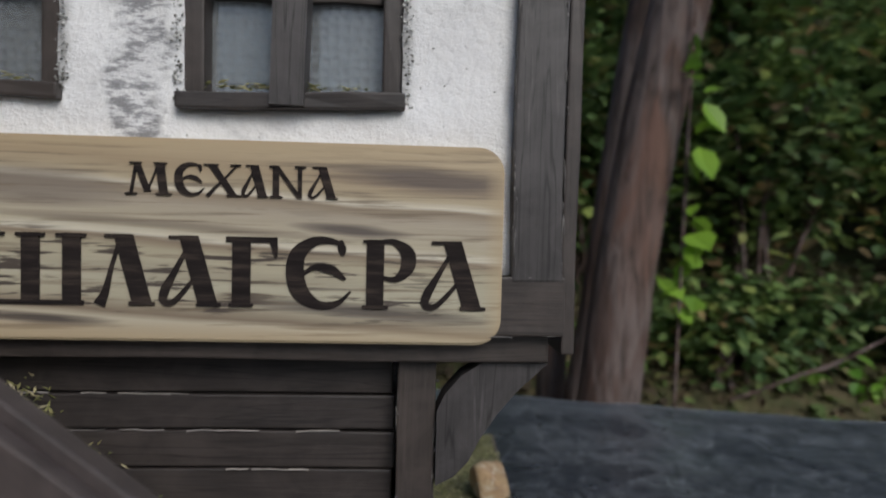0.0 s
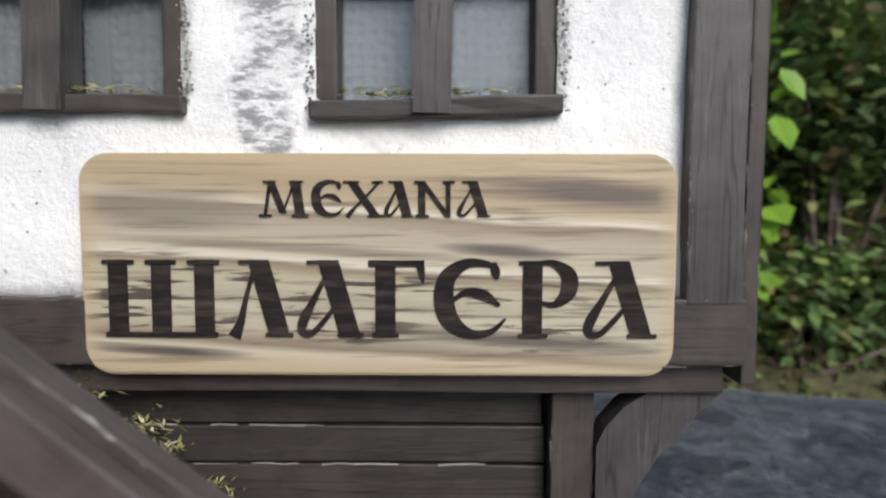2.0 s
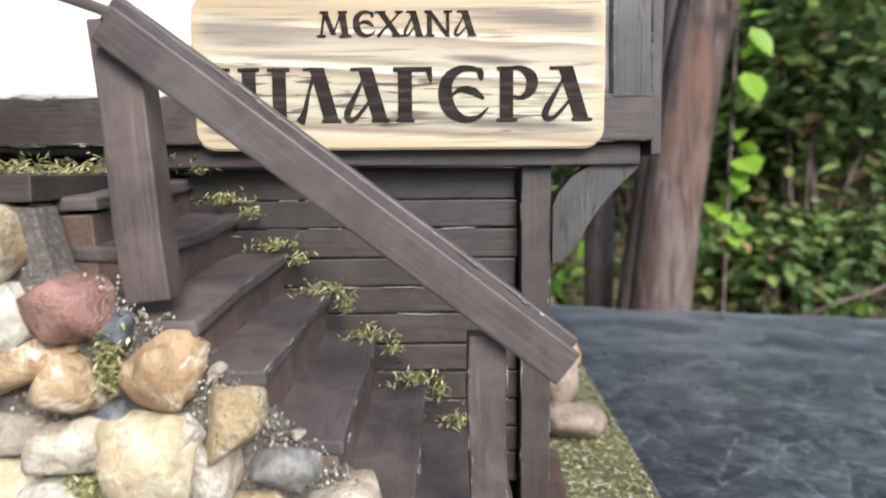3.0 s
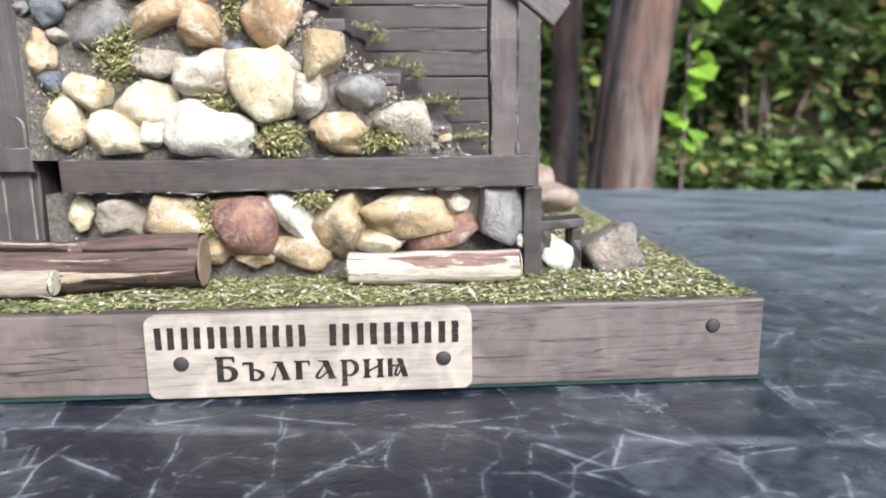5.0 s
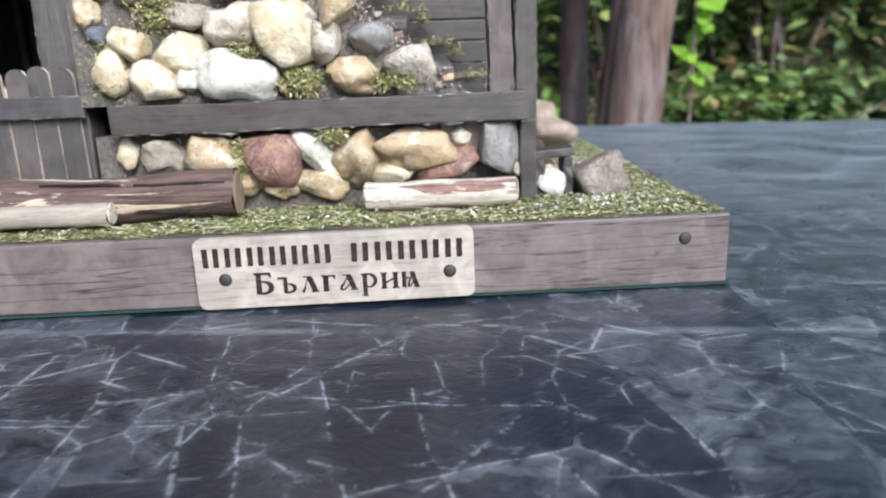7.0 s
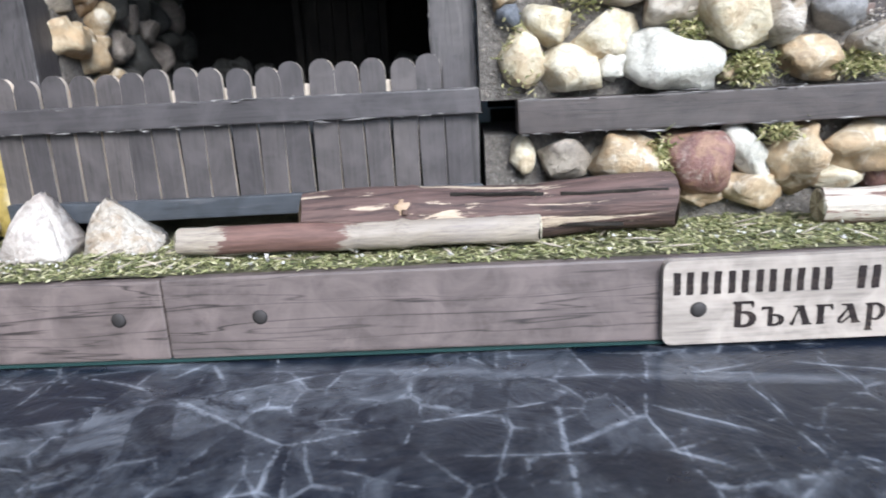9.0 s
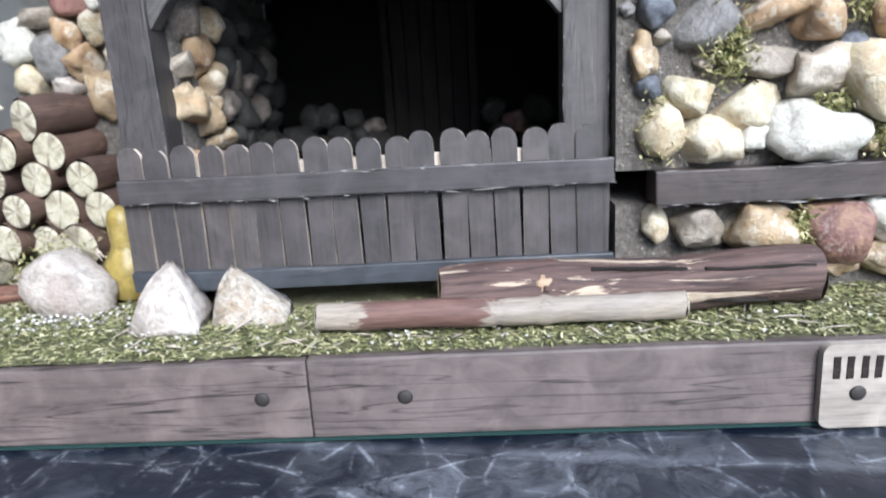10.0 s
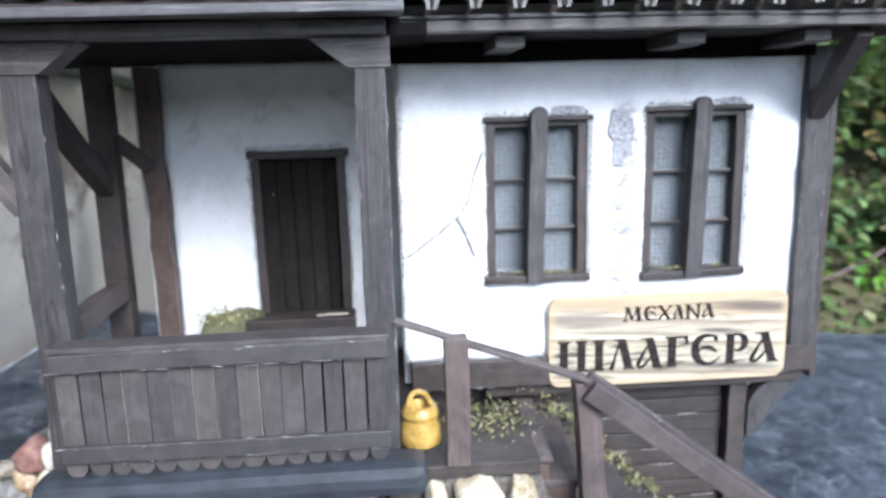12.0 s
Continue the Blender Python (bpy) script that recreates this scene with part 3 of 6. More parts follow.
def old_wall_mat():
    """Old lime plaster: taupe, with white flaked blotches, brown stains and grey-green damp."""
    m, n, l, b = mat("old_stained_wall", 0.95)
    v = coords(n, l, (0.4, 1, 1), False)
    f1 = noise_tex(n, l, v, 4.5, 5, 0.6, 0.9)
    f2 = noise_tex(n, l, v, 11, 5, 0.62, 0.8)
    f3 = noise_tex(n, l, v, 1.7, 3, 0.55, 0.4)
    f4 = noise_tex(n, l, v, 34, 4, 0.65)
    c = ramp(n, l, f3, [(0.38, (0.13, 0.098, 0.07)), (0.5, (0.24, 0.188, 0.142)), (0.64, (0.34, 0.28, 0.22))])
    c = mix(n, l, ramp(n, l, f2, [(0.5, (0, 0, 0)), (0.6, (0.65, 0.65, 0.65))]), c, (0.2, 0.15, 0.1))
    sp, fall = n.new("ShaderNodeSeparateXYZ"), n.new("ShaderNodeMath")
    l.new(coords(n, l, (1, 1, 1), False), sp.inputs[0])
    fall.operation = "MULTIPLY_ADD"
    fall.inputs[1].default_value = -1.0
    l.new(sp.outputs[2], fall.inputs[0])
    l.new(f1, fall.inputs[2])
    c = mix(n, l, ramp(n, l, fall.outputs[0], [(0.5, (0, 0, 0)), (0.58, (0.8, 0.8, 0.8))]), c, (0.52, 0.46, 0.39))
    c = mix(n, l, ramp(n, l, f4, [(0.3, (0.5, 0.5, 0.5)), (0.42, (0, 0, 0))]), c, (0.2, 0.17, 0.14))
    l.new(c, b.inputs["Base Color"])
    bump(n, l, b, mix(n, l, 0.5, f1, f2), 0.5, 0.02)
    return m


OLDWALL = old_wall_mat()


def ground_mat():
    m, n, l, b = mat("leaf_litter_ground", 0.95)
    v = coords(n, l, (1, 1, 1), False)
    f1 = noise_tex(n, l, v, 2.5, 6, 0.65)
    f2 = noise_tex(n, l, v, 22, 5, 0.7)
    c = ramp(n, l, f1, [(0.35, (0.04, 0.055, 0.018)), (0.5, (0.09, 0.09, 0.035)), (0.65, (0.15, 0.115, 0.06))])
    l.new(mix(n, l, ramp(n, l, f2, [(0.4, (0, 0, 0)), (0.65, (0.7, 0.7, 0.7))]), c, (0.12, 0.09, 0.05)), b.inputs["Base Color"])
    bump(n, l, b, f2, 0.8, 0.05)
    return m


GROUND = ground_mat()

# ---- building helpers ----
WORLD = {}


def put(ob, parent, m):
    """Places ob at the world pose m, under parent."""
    if parent is not None:
        ob.parent = parent
        ob.matrix_parent_inverse = WORLD[parent].inverted()
    ob.matrix_basis = m
    WORLD[ob] = m
    return ob


def thing(name, at, label, category, group="", kind=""):
    ob = new(name)
    ob.empty_display_size = 0.01
    put(ob, None, Matrix.Translation(at))
    return tagged(ob, label, category, group, kind)


def solid(name, bm, material, parent=None, m=None, label="", smooth=False):
    me = bpy.data.meshes.new(name)
    if smooth:
        for f in bm.faces:
            f.smooth = True
    bm.to_mesh(me)
    bm.free()
    me.materials.append(material)
    ob = put(new(name, me), parent, m or Matrix())
    return tagged(ob, label) if label else ob


part = solid


def box_bm(sx, sy, sz, bevel=0.0006, wob=0.0, cuts=0):
    bm = bmesh.new()
    bmesh.ops.create_cube(bm, size=1)
    bmesh.ops.scale(bm, vec=(sx, sy, sz), verts=bm.verts)
    ax = max(range(3), key=lambda k: (sx, sy, sz)[k])
    if cuts:
        es = [e for e in bm.edges if abs((e.verts[0].co - e.verts[1].co)[ax]) > 1e-7]
        bmesh.ops.subdivide_edges(bm, edges=es, cuts=cuts)
    if wob:
        keys = {}
        for v in bm.verts:
            k = round(v.co[ax], 5)
            d = keys.setdefault(k, [random.uniform(-wob, wob) for _ in range(3)])
            v.co += Vector([0 if i == ax else d[i] for i in range(3)]) + Vector([random.uniform(-wob, wob) * 0.5 for _ in range(3)])
    if bevel:
        es = [e for e in bm.edges if e.calc_face_angle(0) > 0.6]
        bmesh.ops.bevel(bm, geom=es, offset=bevel, segments=2, affect="EDGES", profile=0.6)
    return bm


def board(name, x0, x1, y0, y1, z0, z1, material, parent, label="", bevel=0.0006, wob=0.0003, cuts=3, turn=(0, 0, 0)):
    bm = box_bm(x1 - x0, y1 - y0, z1 - z0, min(bevel, 0.35 * min(x1 - x0, y1 - y0, z1 - z0)), wob, cuts)
    m = pose((x0 + x1) / 2, (y0 + y1) / 2, (z0 + z1) / 2, *turn)
    return part(name, bm, material, parent, m, label)


def strut(name, a, b, width, depth, material, parent, label="", wob=0.0003):
    """A squared timber from a to b; its depth lies across, its width in the upright plane."""
    a, b = Vector(a), Vector(b)
    d = b - a
    bm = box_bm(d.length, depth, width, min(0.0007, 0.3 * min(width, depth)), wob, 4)
    x = d.normalized()
    y = Vector((0, 1, 0)) if abs(x.y) < 0.7 else Vector((1, 0, 0))
    z = x.cross(y).normalized()
    y = z.cross(x)
    m = Matrix((x, y, z)).transposed().to_4x4()
    m.translation = (a + b) / 2
    return part(name, bm, material, parent, m, label)


def lathe(profile, seg=24):
    bm = bmesh.new()
    rings = []
    for r, z in profile:
        rings.append([bm.verts.new((r * math.cos(2 * math.pi * k / seg), r * math.sin(2 * math.pi * k / seg), z)) for k in range(seg)])
    for p, q in zip(rings, rings[1:]):
        for k in range(seg):
            bm.faces.new((p[k], p[(k + 1) % seg], q[(k + 1) % seg], q[k]))
    bm.faces.new(rings[0][::-1])
    bm.faces.new(rings[-1])
    return bm


def pebble_bm(w, d, h, seed, rough=0.12, power=0.85, sub=3, cuts=3):
    """A stone: a squarish ellipsoid, dented by slow noise, with a few flattened sides."""
    bm = bmesh.new()
    bmesh.ops.create_icosphere(bm, subdivisions=sub, radius=1)
    off = Vector((seed * 3.7, seed * 1.3, seed * 7.1))
    rnd = random.Random(seed)
    planes = []
    for _ in range(cuts):
        q = Vector((rnd.gauss(0, 1), rnd.gauss(0, 0.6), rnd.gauss(0, 1))).normalized()
        planes.append((q, rnd.uniform(0.56, 0.86)))
    for v in bm.verts:
        c = v.co.copy()
        p = Vector([math.copysign(abs(t) ** power, t) for t in c])
        p *= 1 + rough * noise.noise(c * 1.3 + off) * 1.7 + rough * 0.55 * noise.noise(c * 3.1 + off)
        for q, t in planes:
            k = p.dot(q) - t
            if k > 0:
                p -= q * k * 0.92
        v.co = Vector((p.x * w / 2, p.y * d / 2, p.z * h / 2))
    return bm


SEED = [1]


def pebble(name, x, y, z, w, h, turn, key, parent, depth=None, rough=None, label=""):
    SEED[0] += 1
    rg = rough if rough is not None else (0.34 if key in "PYKQOTB" else 0.2)
    bm = pebble_bm(w, depth or min(w, h) * 0.95, h, SEED[0], rg, random.uniform(0.76, 0.98), 3, 9 if key in "PYKQO" else 1 if key == "W" else 3)
    return part(name, bm, ST[key], parent, pose(x, y, z, random.uniform(-6, 6), -turn, random.uniform(-8, 8)), label, smooth=True)


def bits(name, places, material, length, width, flat=0.35, label="", category="", parent=None):
    """Loose flakes lying about, in one mesh."""
    verts, faces = [], []
    for p in places:
        a = random.uniform(0, 2 * math.pi)
        L = length * random.uniform(0.5, 1.5) / 2
        W = width * random.uniform(0.6, 1.4) / 2
        up = random.uniform(-flat, flat)
        d = Vector((math.cos(a), math.sin(a), up)).normalized()
        s = Vector((-math.sin(a), math.cos(a), random.uniform(-0.5, 0.5))).normalized()
        c = Vector(p)
        k = len(verts)
        n = d.cross(s) * W * 0.6
        verts += [c - d * L, c - s * W + n, c + d * L, c + s * W + n, c - n]
        faces += [(k, k + 1, k + 3), (k + 1, k + 2, k + 3), (k, k + 4, k + 1), (k + 1, k + 4, k + 2), (k + 2, k + 4, k + 3), (k + 3, k + 4, k)]
    me = bpy.data.meshes.new(name)
    me.from_pydata(verts, [], faces)
    me.materials.append(material)
    ob = put(new(name, me), parent, Matrix())
    return tagged(ob, label, category, kind="stuff")


def tuft(cx, cy, cz, rx, ry, rz, count):
    return [(random.gauss(cx, rx * 0.5), random.gauss(cy, ry * 0.5), cz + abs(random.gauss(0, rz * 0.5))) for _ in range(count)]


def heap(x0, x1, y0, y1, z, count, keep=lambda x, y: True):
    out = []
    while len(out) < count:
        x, y = random.uniform(x0, x1), random.uniform(y0, y1)
        if keep(x, y):
            out.append((x, y, z + 0.0012 * noise.noise(Vector((x, y, 0)) * 60) + random.uniform(0, 0.0012)))
    return out


def slab_bm(outline, depth):
    """An upright slab from an outline in x and z, thick along y."""
    bm = bmesh.new()
    a = [bm.verts.new((x, 0, z)) for x, z in outline]
    b = [bm.verts.new((x, depth, z)) for x, z in outline]
    bm.faces.new(a)
    bm.faces.new(b[::-1])
    for k in range(len(a)):
        q = (k + 1) % len(a)
        bm.faces.new((a[q], a[k], b[k], b[q]))
    bmesh.ops.recalc_face_normals(bm, faces=bm.faces)
    return bm


def rounded(w, h, r, seg=6):
    out = []
    for cx, cz, a0 in ((w / 2 - r, h / 2 - r, 0), (r - w / 2, h / 2 - r, 90), (r - w / 2, r - h / 2, 180), (w / 2 - r, r - h / 2, 270)):
        for k in range(seg + 1):
            a = radians(a0 + 90 * k / seg)
            out.append((cx + r * math.cos(a), cz + r * math.sin(a)))
    return out


def picket_bm(w, h, thick, round_top=True):
    """A lolly-stick picket with one round end."""
    out = [(-w / 2, 0), (w / 2, 0), (w / 2, h - w / 2)]
    out += [(w / 2 * math.cos(radians(a)), h - w / 2 + w / 2 * math.sin(radians(a))) for a in range(20, 180, 20)]
    out.append((-w / 2, h - w / 2))
    if not round_top:
        out = [(x, -z) for x, z in out]
    return slab_bm(out, thick)


# ---- the setting ----
def bank(x, y):
    """Height of the ground: flat under the table, rising to a littered bank behind it."""
    p = Vector((x, y, 0))
    return -0.76 + 0.05 * noise.noise(p * 0.8) + (0.55 * min(2.2, max(0.0, y - 1.05)) if x > -0.6 else 0) + 0.03 * max(0, y - 3) ** 1.2 * (1 if x > -3 else 0.3)


gm = bmesh.new()
bmesh.ops.create_grid(gm, x_segments=300, y_segments=300, size=60)
for v in gm.verts:
    v.co.z = bank(v.co.x, v.co.y)
solid("ground", gm, GROUND, smooth=True)
tagged(bpy.data.objects["ground"], "brown leaf-littered ground with dry grass", "ground", kind="structure")

wall = thing("wall_side", (-0.79, 0.5, -0.76), "old stained plaster wall with flaking patches", "wall", kind="structure")
wm = bmesh.new()
bmesh.ops.create_grid(wm, x_segments=140, y_segments=30, size=0.5)
bmesh.ops.rotate(wm, cent=(0, 0, 0), matrix=Euler((radians(90), 0, 0)).to_matrix(), verts=wm.verts)
for v in wm.verts:
    v.co = Vector((v.co.x * 14, v.co.y, v.co.z * 1.9))
    v.co.y += 0.03 * noise.noise(v.co * 3.0) + 0.012 * noise.noise(v.co * 9.0)
geom = bmesh.ops.extrude_face_region(wm, geom=wm.faces[:])
bmesh.ops.translate(wm, vec=(0, 0.25, 0), verts=[g for g in geom["geom"] if isinstance(g, bmesh.types.BMVert)])
bmesh.ops.recalc_face_normals(wm, faces=wm.faces)
part("wall_face", wm, OLDWALL, wall, pose(-1.898, 5.92, 0.185, 0, 0, 101.5), smooth=True)
strut("ledge", (-0.55, -1.3, 0.452), (-1.85, 5.1, 0.452), 0.035, 0.26, WX, wall, "dark ledge along the wall", wob=0.006)

# ---- table under the black sheet ----
table = thing("table", (0.1, 0.2, -0.76), "wooden table hidden under a black plastic sheet", "table")


def table_outline(inset):
    return [(-0.79 + inset, -0.62 + inset), (1.25 - inset, -0.62 + inset), (1.25 - inset, 0.43 - inset), (-0.79 + inset, 0.985 - inset * 1.4)]


tb = bmesh.new()
low = [tb.verts.new((x, y, -0.035)) for x, y in table_outline(0.03)]
high = [tb.verts.new((x, y, -0.008)) for x, y in table_outline(0.03)]
tb.faces.new(low[::-1]), tb.faces.new(high)
for k in range(4):
    tb.faces.new((low[k], low[(k + 1) % 4], high[(k + 1) % 4], high[k]))
part("tabletop", tb, WTOP, table)
for x, y in table_outline(0.1):
    board("leg", x - 0.03, x + 0.03, y - 0.03, y + 0.03, -0.78, -0.035, WTOP, table)

sheet = bmesh.new()
NX, NY = 200, 150
grid = {}
for i in range(NX + 1):
    for j in range(NY + 1):
        x = -0.79 + 2.04 * i / NX
        back = 0.985 - 0.555 * i / NX
        y = -0.62 + (back + 0.62) * j / NY
        far = max(0.0, max(-0.56 - x, x - 0.07, -0.04 - y, y - 0.50))
        lift = min(1.0, far / 0.1)
        p = Vector((x, y, 0))
        fold = 0.5 + 0.5 * noise.noise(Vector((x * 7 + 2 * noise.noise(p * 2), y * 9, 3.0)))
        z = -0.001 + lift * (0.006 * fold ** 3 + 0.003 * noise.noise(p * 18))
        edge = min(i, NX - i, j, NY - j)
        if edge == 0:
            z -= 0.05
        elif edge == 1:
            z -= 0.004
        grid[i, j] = sheet.verts.new((x, y, z))
for i in range(NX):
    for j in range(NY):
        sheet.faces.new((grid[i, j], grid[i + 1, j], grid[i + 1, j + 1], grid[i, j + 1]))
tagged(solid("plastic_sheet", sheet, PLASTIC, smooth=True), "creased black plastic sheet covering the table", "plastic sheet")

# ---- base of the model ----
base = thing("model_base", (-0.26, 0.17, 0), "brown wooden base of the model house", "model base")
X0, X1, YB, TOP = -0.53, 0.0, 0.50, 0.026


def flare(x, y):
    """The base is not quite square: its free end widens towards the back."""
    return 0.043 * y * max(0.0, min(1.0, (x + 0.2) / 0.2))


core = board("core", X0 + 0.004, X1 - 0.004, 0.004, YB - 0.004, 0.002, TOP - 0.002, WX, base, bevel=0.0, wob=0, cuts=0)
board("front_board", -0.3335, X1, 0.0, 0.0045, 0.0008, TOP, WBASE, base, "greyish brown plank with long cracks", bevel=0.0008, wob=0.0002)
board("front_board", X0, -0.3339, 0.0003, 0.0045, 0.0008, TOP - 0.0004, WBASE, base, "greyish brown plank with long cracks", bevel=0.0008, wob=0.0002)
end = board("side_board", X1 - 0.0045, X1 - 0.0002, 0.0046, YB, 0.0012, TOP, WBASE, base)
board("side_board", X0, X0 + 0.0045, 0.0046, YB, 0.0012, TOP, WBASE, base)
felt = board("felt_lining", X0 + 0.001, X1 + 0.0012, -0.0004, YB, 0.0, 0.0007, FELT, base, "dark green felt lining under the base", bevel=0, wob=0, cuts=0)
for ob in (core, end, felt):
    for v in ob.data.vertices:
        if v.co.x > 0 or ob is end:
            v.co.x += flare(0.0, v.co.y + YB / 2)


def nail(x, z, y, parent):
    part("nail", lathe([(0.0022, 0), (0.0023, 0.0003), (0.0018, 0.0007), (0.0004, 0.0008)], 14), NAIL, parent, pose(x, y, z, 90), "dull round nail head", smooth=True)


for x, z in ((-0.0160, 0.0178), (-0.3477, 0.0140), (-0.3053, 0.0133)):
    nail(x, z, 0.0, base)

plate = thing("name_plate", (-0.14, -0.003, 0.0005), "small pale wooden name plate nailed to the base", "name plate")
part("board", slab_bm(rounded(0.0965, 0.0252, 0.0028), 0.003), PLATEWOOD, plate, pose(-0.1402, -0.0031, 0.0135, 0, -0.4, 0))
nail(-0.1784, 0.0113, -0.0031, plate)
nail(-0.1006, 0.0108, -0.0031, plate)
for x0, x1, count in ((-0.1865, -0.1405, 6), (-0.1355, -0.0948, 5)):
    for k in range(count):
        wide = (x1 - x0) / count
        for a, c in ((0.12, 0.36), (0.6, 0.84)):
            board("bar", x0 + wide * (k + a), x0 + wide * (k + c), -0.0034, -0.0030, 0.0158, 0.0224, INK, plate, bevel=0, wob=0.0001)


# old Slavonic letters as strokes: points across and up, with a width at each
STROKES = {
    "Ш": (((0.13, 0), (0.13, 1), 0.25), ((0.5, 0), (0.5, 1), 0.25), ((0.87, 0), (0.87, 1), 0.25), ((0.02, 0.03), (0.98, 0.03), 0.06), ((0.0, 0.97), (0.27, 0.97), 0.05), ((0.37, 0.97), (0.63, 0.97), 0.05), ((0.73, 0.97), (1.0, 0.97), 0.05)),
    "Л": (((0.5, 1), (0.82, 0), 0.27), ((0.46, 0.94, 0.06), (0.32, 0.55, 0.06), (0.22, 0.2, 0.1), (0.12, 0.0, 0.17)), ((0.2, 0.97), (0.62, 0.97), 0.05), ((0.6, 0.03), (1.02, 0.03), 0.05)),
    "А": (((0.5, 1), (0.84, 0), 0.27), ((0.52, 0.88, 0.05), (0.3, 0.52, 0.08), (0.12, 0.22, 0.13), (0.1, 0.07, 0.1), (0.24, 0.05, 0.08), (0.42, 0.2, 0.07), (0.62, 0.42, 0.05)), ((0.18, 0.97), (0.62, 0.97), 0.05), ((0.64, 0.03), (1.04, 0.03), 0.05)),
    "Г": (((0.3, 0), (0.3, 1), 0.26), ((0.02, 0.96), (0.95, 0.96), 0.08), ((0.86, 0.99, 0.12), (0.9, 0.86, 0.09), (0.93, 0.72, 0.03)), ((0.08, 0.03), (0.52, 0.03), 0.05)),
    "Є": (((0.88, 0.84, 0.04), (0.74, 0.95, 0.08), (0.45, 0.96, 0.13), (0.2, 0.78, 0.22), (0.15, 0.5, 0.26), (0.24, 0.22, 0.24), (0.5, 0.05, 0.13), (0.78, 0.08, 0.08), (0.98, 0.25, 0.03)), ((0.82, 0.98, 0.05), (0.84, 0.86, 0.12), (0.86, 0.76, 0.04)), ((0.2, 0.42, 0.04), (0.42, 0.58, 0.08), (0.68, 0.56, 0.13), (0.9, 0.42, 0.04))),
    "Р": (((0.26, 0), (0.26, 1), 0.25), ((0.3, 0.96, 0.06), (0.58, 0.97, 0.09), (0.82, 0.82, 0.2), (0.82, 0.6, 0.2), (0.62, 0.44, 0.09), (0.36, 0.46, 0.05)), ((0.04, 0.97), (0.4, 0.97), 0.05), ((0.04, 0.03), (0.5, 0.03), 0.05)),
    "М": (((0.12, 0), (0.24, 1), 0.1), ((0.24, 1), (0.5, 0.1), 0.2), ((0.5, 0.12), (0.74, 0.98), 0.06), ((0.76, 1), (0.86, 0), 0.26), ((0.0, 0.03), (0.26, 0.03), 0.06), ((0.68, 0.03), (1.03, 0.03), 0.06), ((0.1, 0.97), (0.36, 0.97), 0.05), ((0.64, 0.97), (0.92, 0.97), 0.05)),
    "Х": (((0.2, 1), (0.82, 0), 0.25), ((0.9, 0.97, 0.06), (0.62, 0.62, 0.07), (0.38, 0.35, 0.08), (0.1, 0.0, 0.13)), ((0.0, 0.97), (0.4, 0.97), 0.05), ((0.62, 0.03), (1.02, 0.03), 0.05), ((0.72, 0.97), (1.0, 0.97), 0.05)),
    "N": (((0.18, 0), (0.18, 1), 0.2), ((0.18, 1), (0.84, 0), 0.16), ((0.84, 0), (0.84, 1), 0.13), ((0.02, 0.03), (0.36, 0.03), 0.06), ((0.7, 0.97), (1.0, 0.97), 0.06), ((0.0, 0.97), (0.26, 0.97), 0.06)),
    "Б": (((0.26, 0), (0.26, 1), 0.2), ((0.05, 0.96), (0.86, 0.96), 0.08), ((0.8, 0.98, 0.1), (0.84, 0.86, 0.08), (0.86, 0.76, 0.03)), ((0.28, 0.56, 0.05), (0.6, 0.57, 0.08), (0.84, 0.42, 0.18), (0.84, 0.2, 0.18), (0.6, 0.04, 0.09), (0.2, 0.04, 0.07))),
    "ъ": (((0.42, 0), (0.42, 1), 0.19), ((0.06, 0.95), (0.45, 0.95), 0.1), ((0.1, 0.98, 0.08), (0.07, 0.82, 0.03)), ((0.44, 0.56, 0.05), (0.66, 0.56, 0.08), (0.86, 0.4, 0.17), (0.86, 0.2, 0.17), (0.66, 0.05, 0.09), (0.36, 0.05, 0.07))),
    "р": (((0.26, 0), (0.26, 1), 0.15), ((0.28, 0.95, 0.05), (0.58, 0.96, 0.07), (0.84, 0.8, 0.13), (0.84, 0.58, 0.13), (0.6, 0.4, 0.07), (0.34, 0.42, 0.04)), ((0.04, 0.97), (0.3, 0.97), 0.04), ((0.08, 0.02), (0.42, 0.02), 0.04)),
    "и": (((0.18, 0), (0.18, 1), 0.21), ((0.82, 0), (0.82, 1), 0.21), ((0.2, 0.3), (0.8, 0.66), 0.09), ((0.0, 0.97), (0.36, 0.97), 0.05), ((0.64, 0.97), (1.0, 0.97), 0.05), ((0.0, 0.03), (0.36, 0.03), 0.05), ((0.64, 0.03), (1.0, 0.03), 0.05)),
    "я": (((0.12, 0), (0.12, 1), 0.2), ((0.12, 0.6), (0.6, 0.6), 0.08), ((0.6, 1), (0.88, 0), 0.24), ((0.62, 0.84, 0.05), (0.46, 0.45, 0.08), (0.38, 0.2, 0.11), (0.4, 0.06, 0.08), (0.52, 0.12, 0.07), (0.68, 0.42, 0.05)), ((0.0, 0.97), (0.26, 0.97), 0.05), ((0.76, 0.03), (1.02, 0.03), 0.05)),
}
for low, cap in (("л", "Л"), ("а", "А"), ("г", "Г")):
    STROKES[low] = STROKES[cap]


def spline(pts):
    """Points of a smooth stroke through the given ones."""
    q = [Vector(p) for p in pts]
    q = [q[0] * 2 - q[1]] + q + [q[-1] * 2 - q[-2]]
    out = []
    for a, b, c, d in zip(q, q[1:], q[2:], q[3:]):
        for k in range(6):
            t = k / 6
            out.append(0.5 * (2 * b + (c - a) * t + (2 * a - 5 * b + 4 * c - d) * t * t + (3 * b - a - 3 * c + d) * t ** 3))
    return out + [q[-2]]


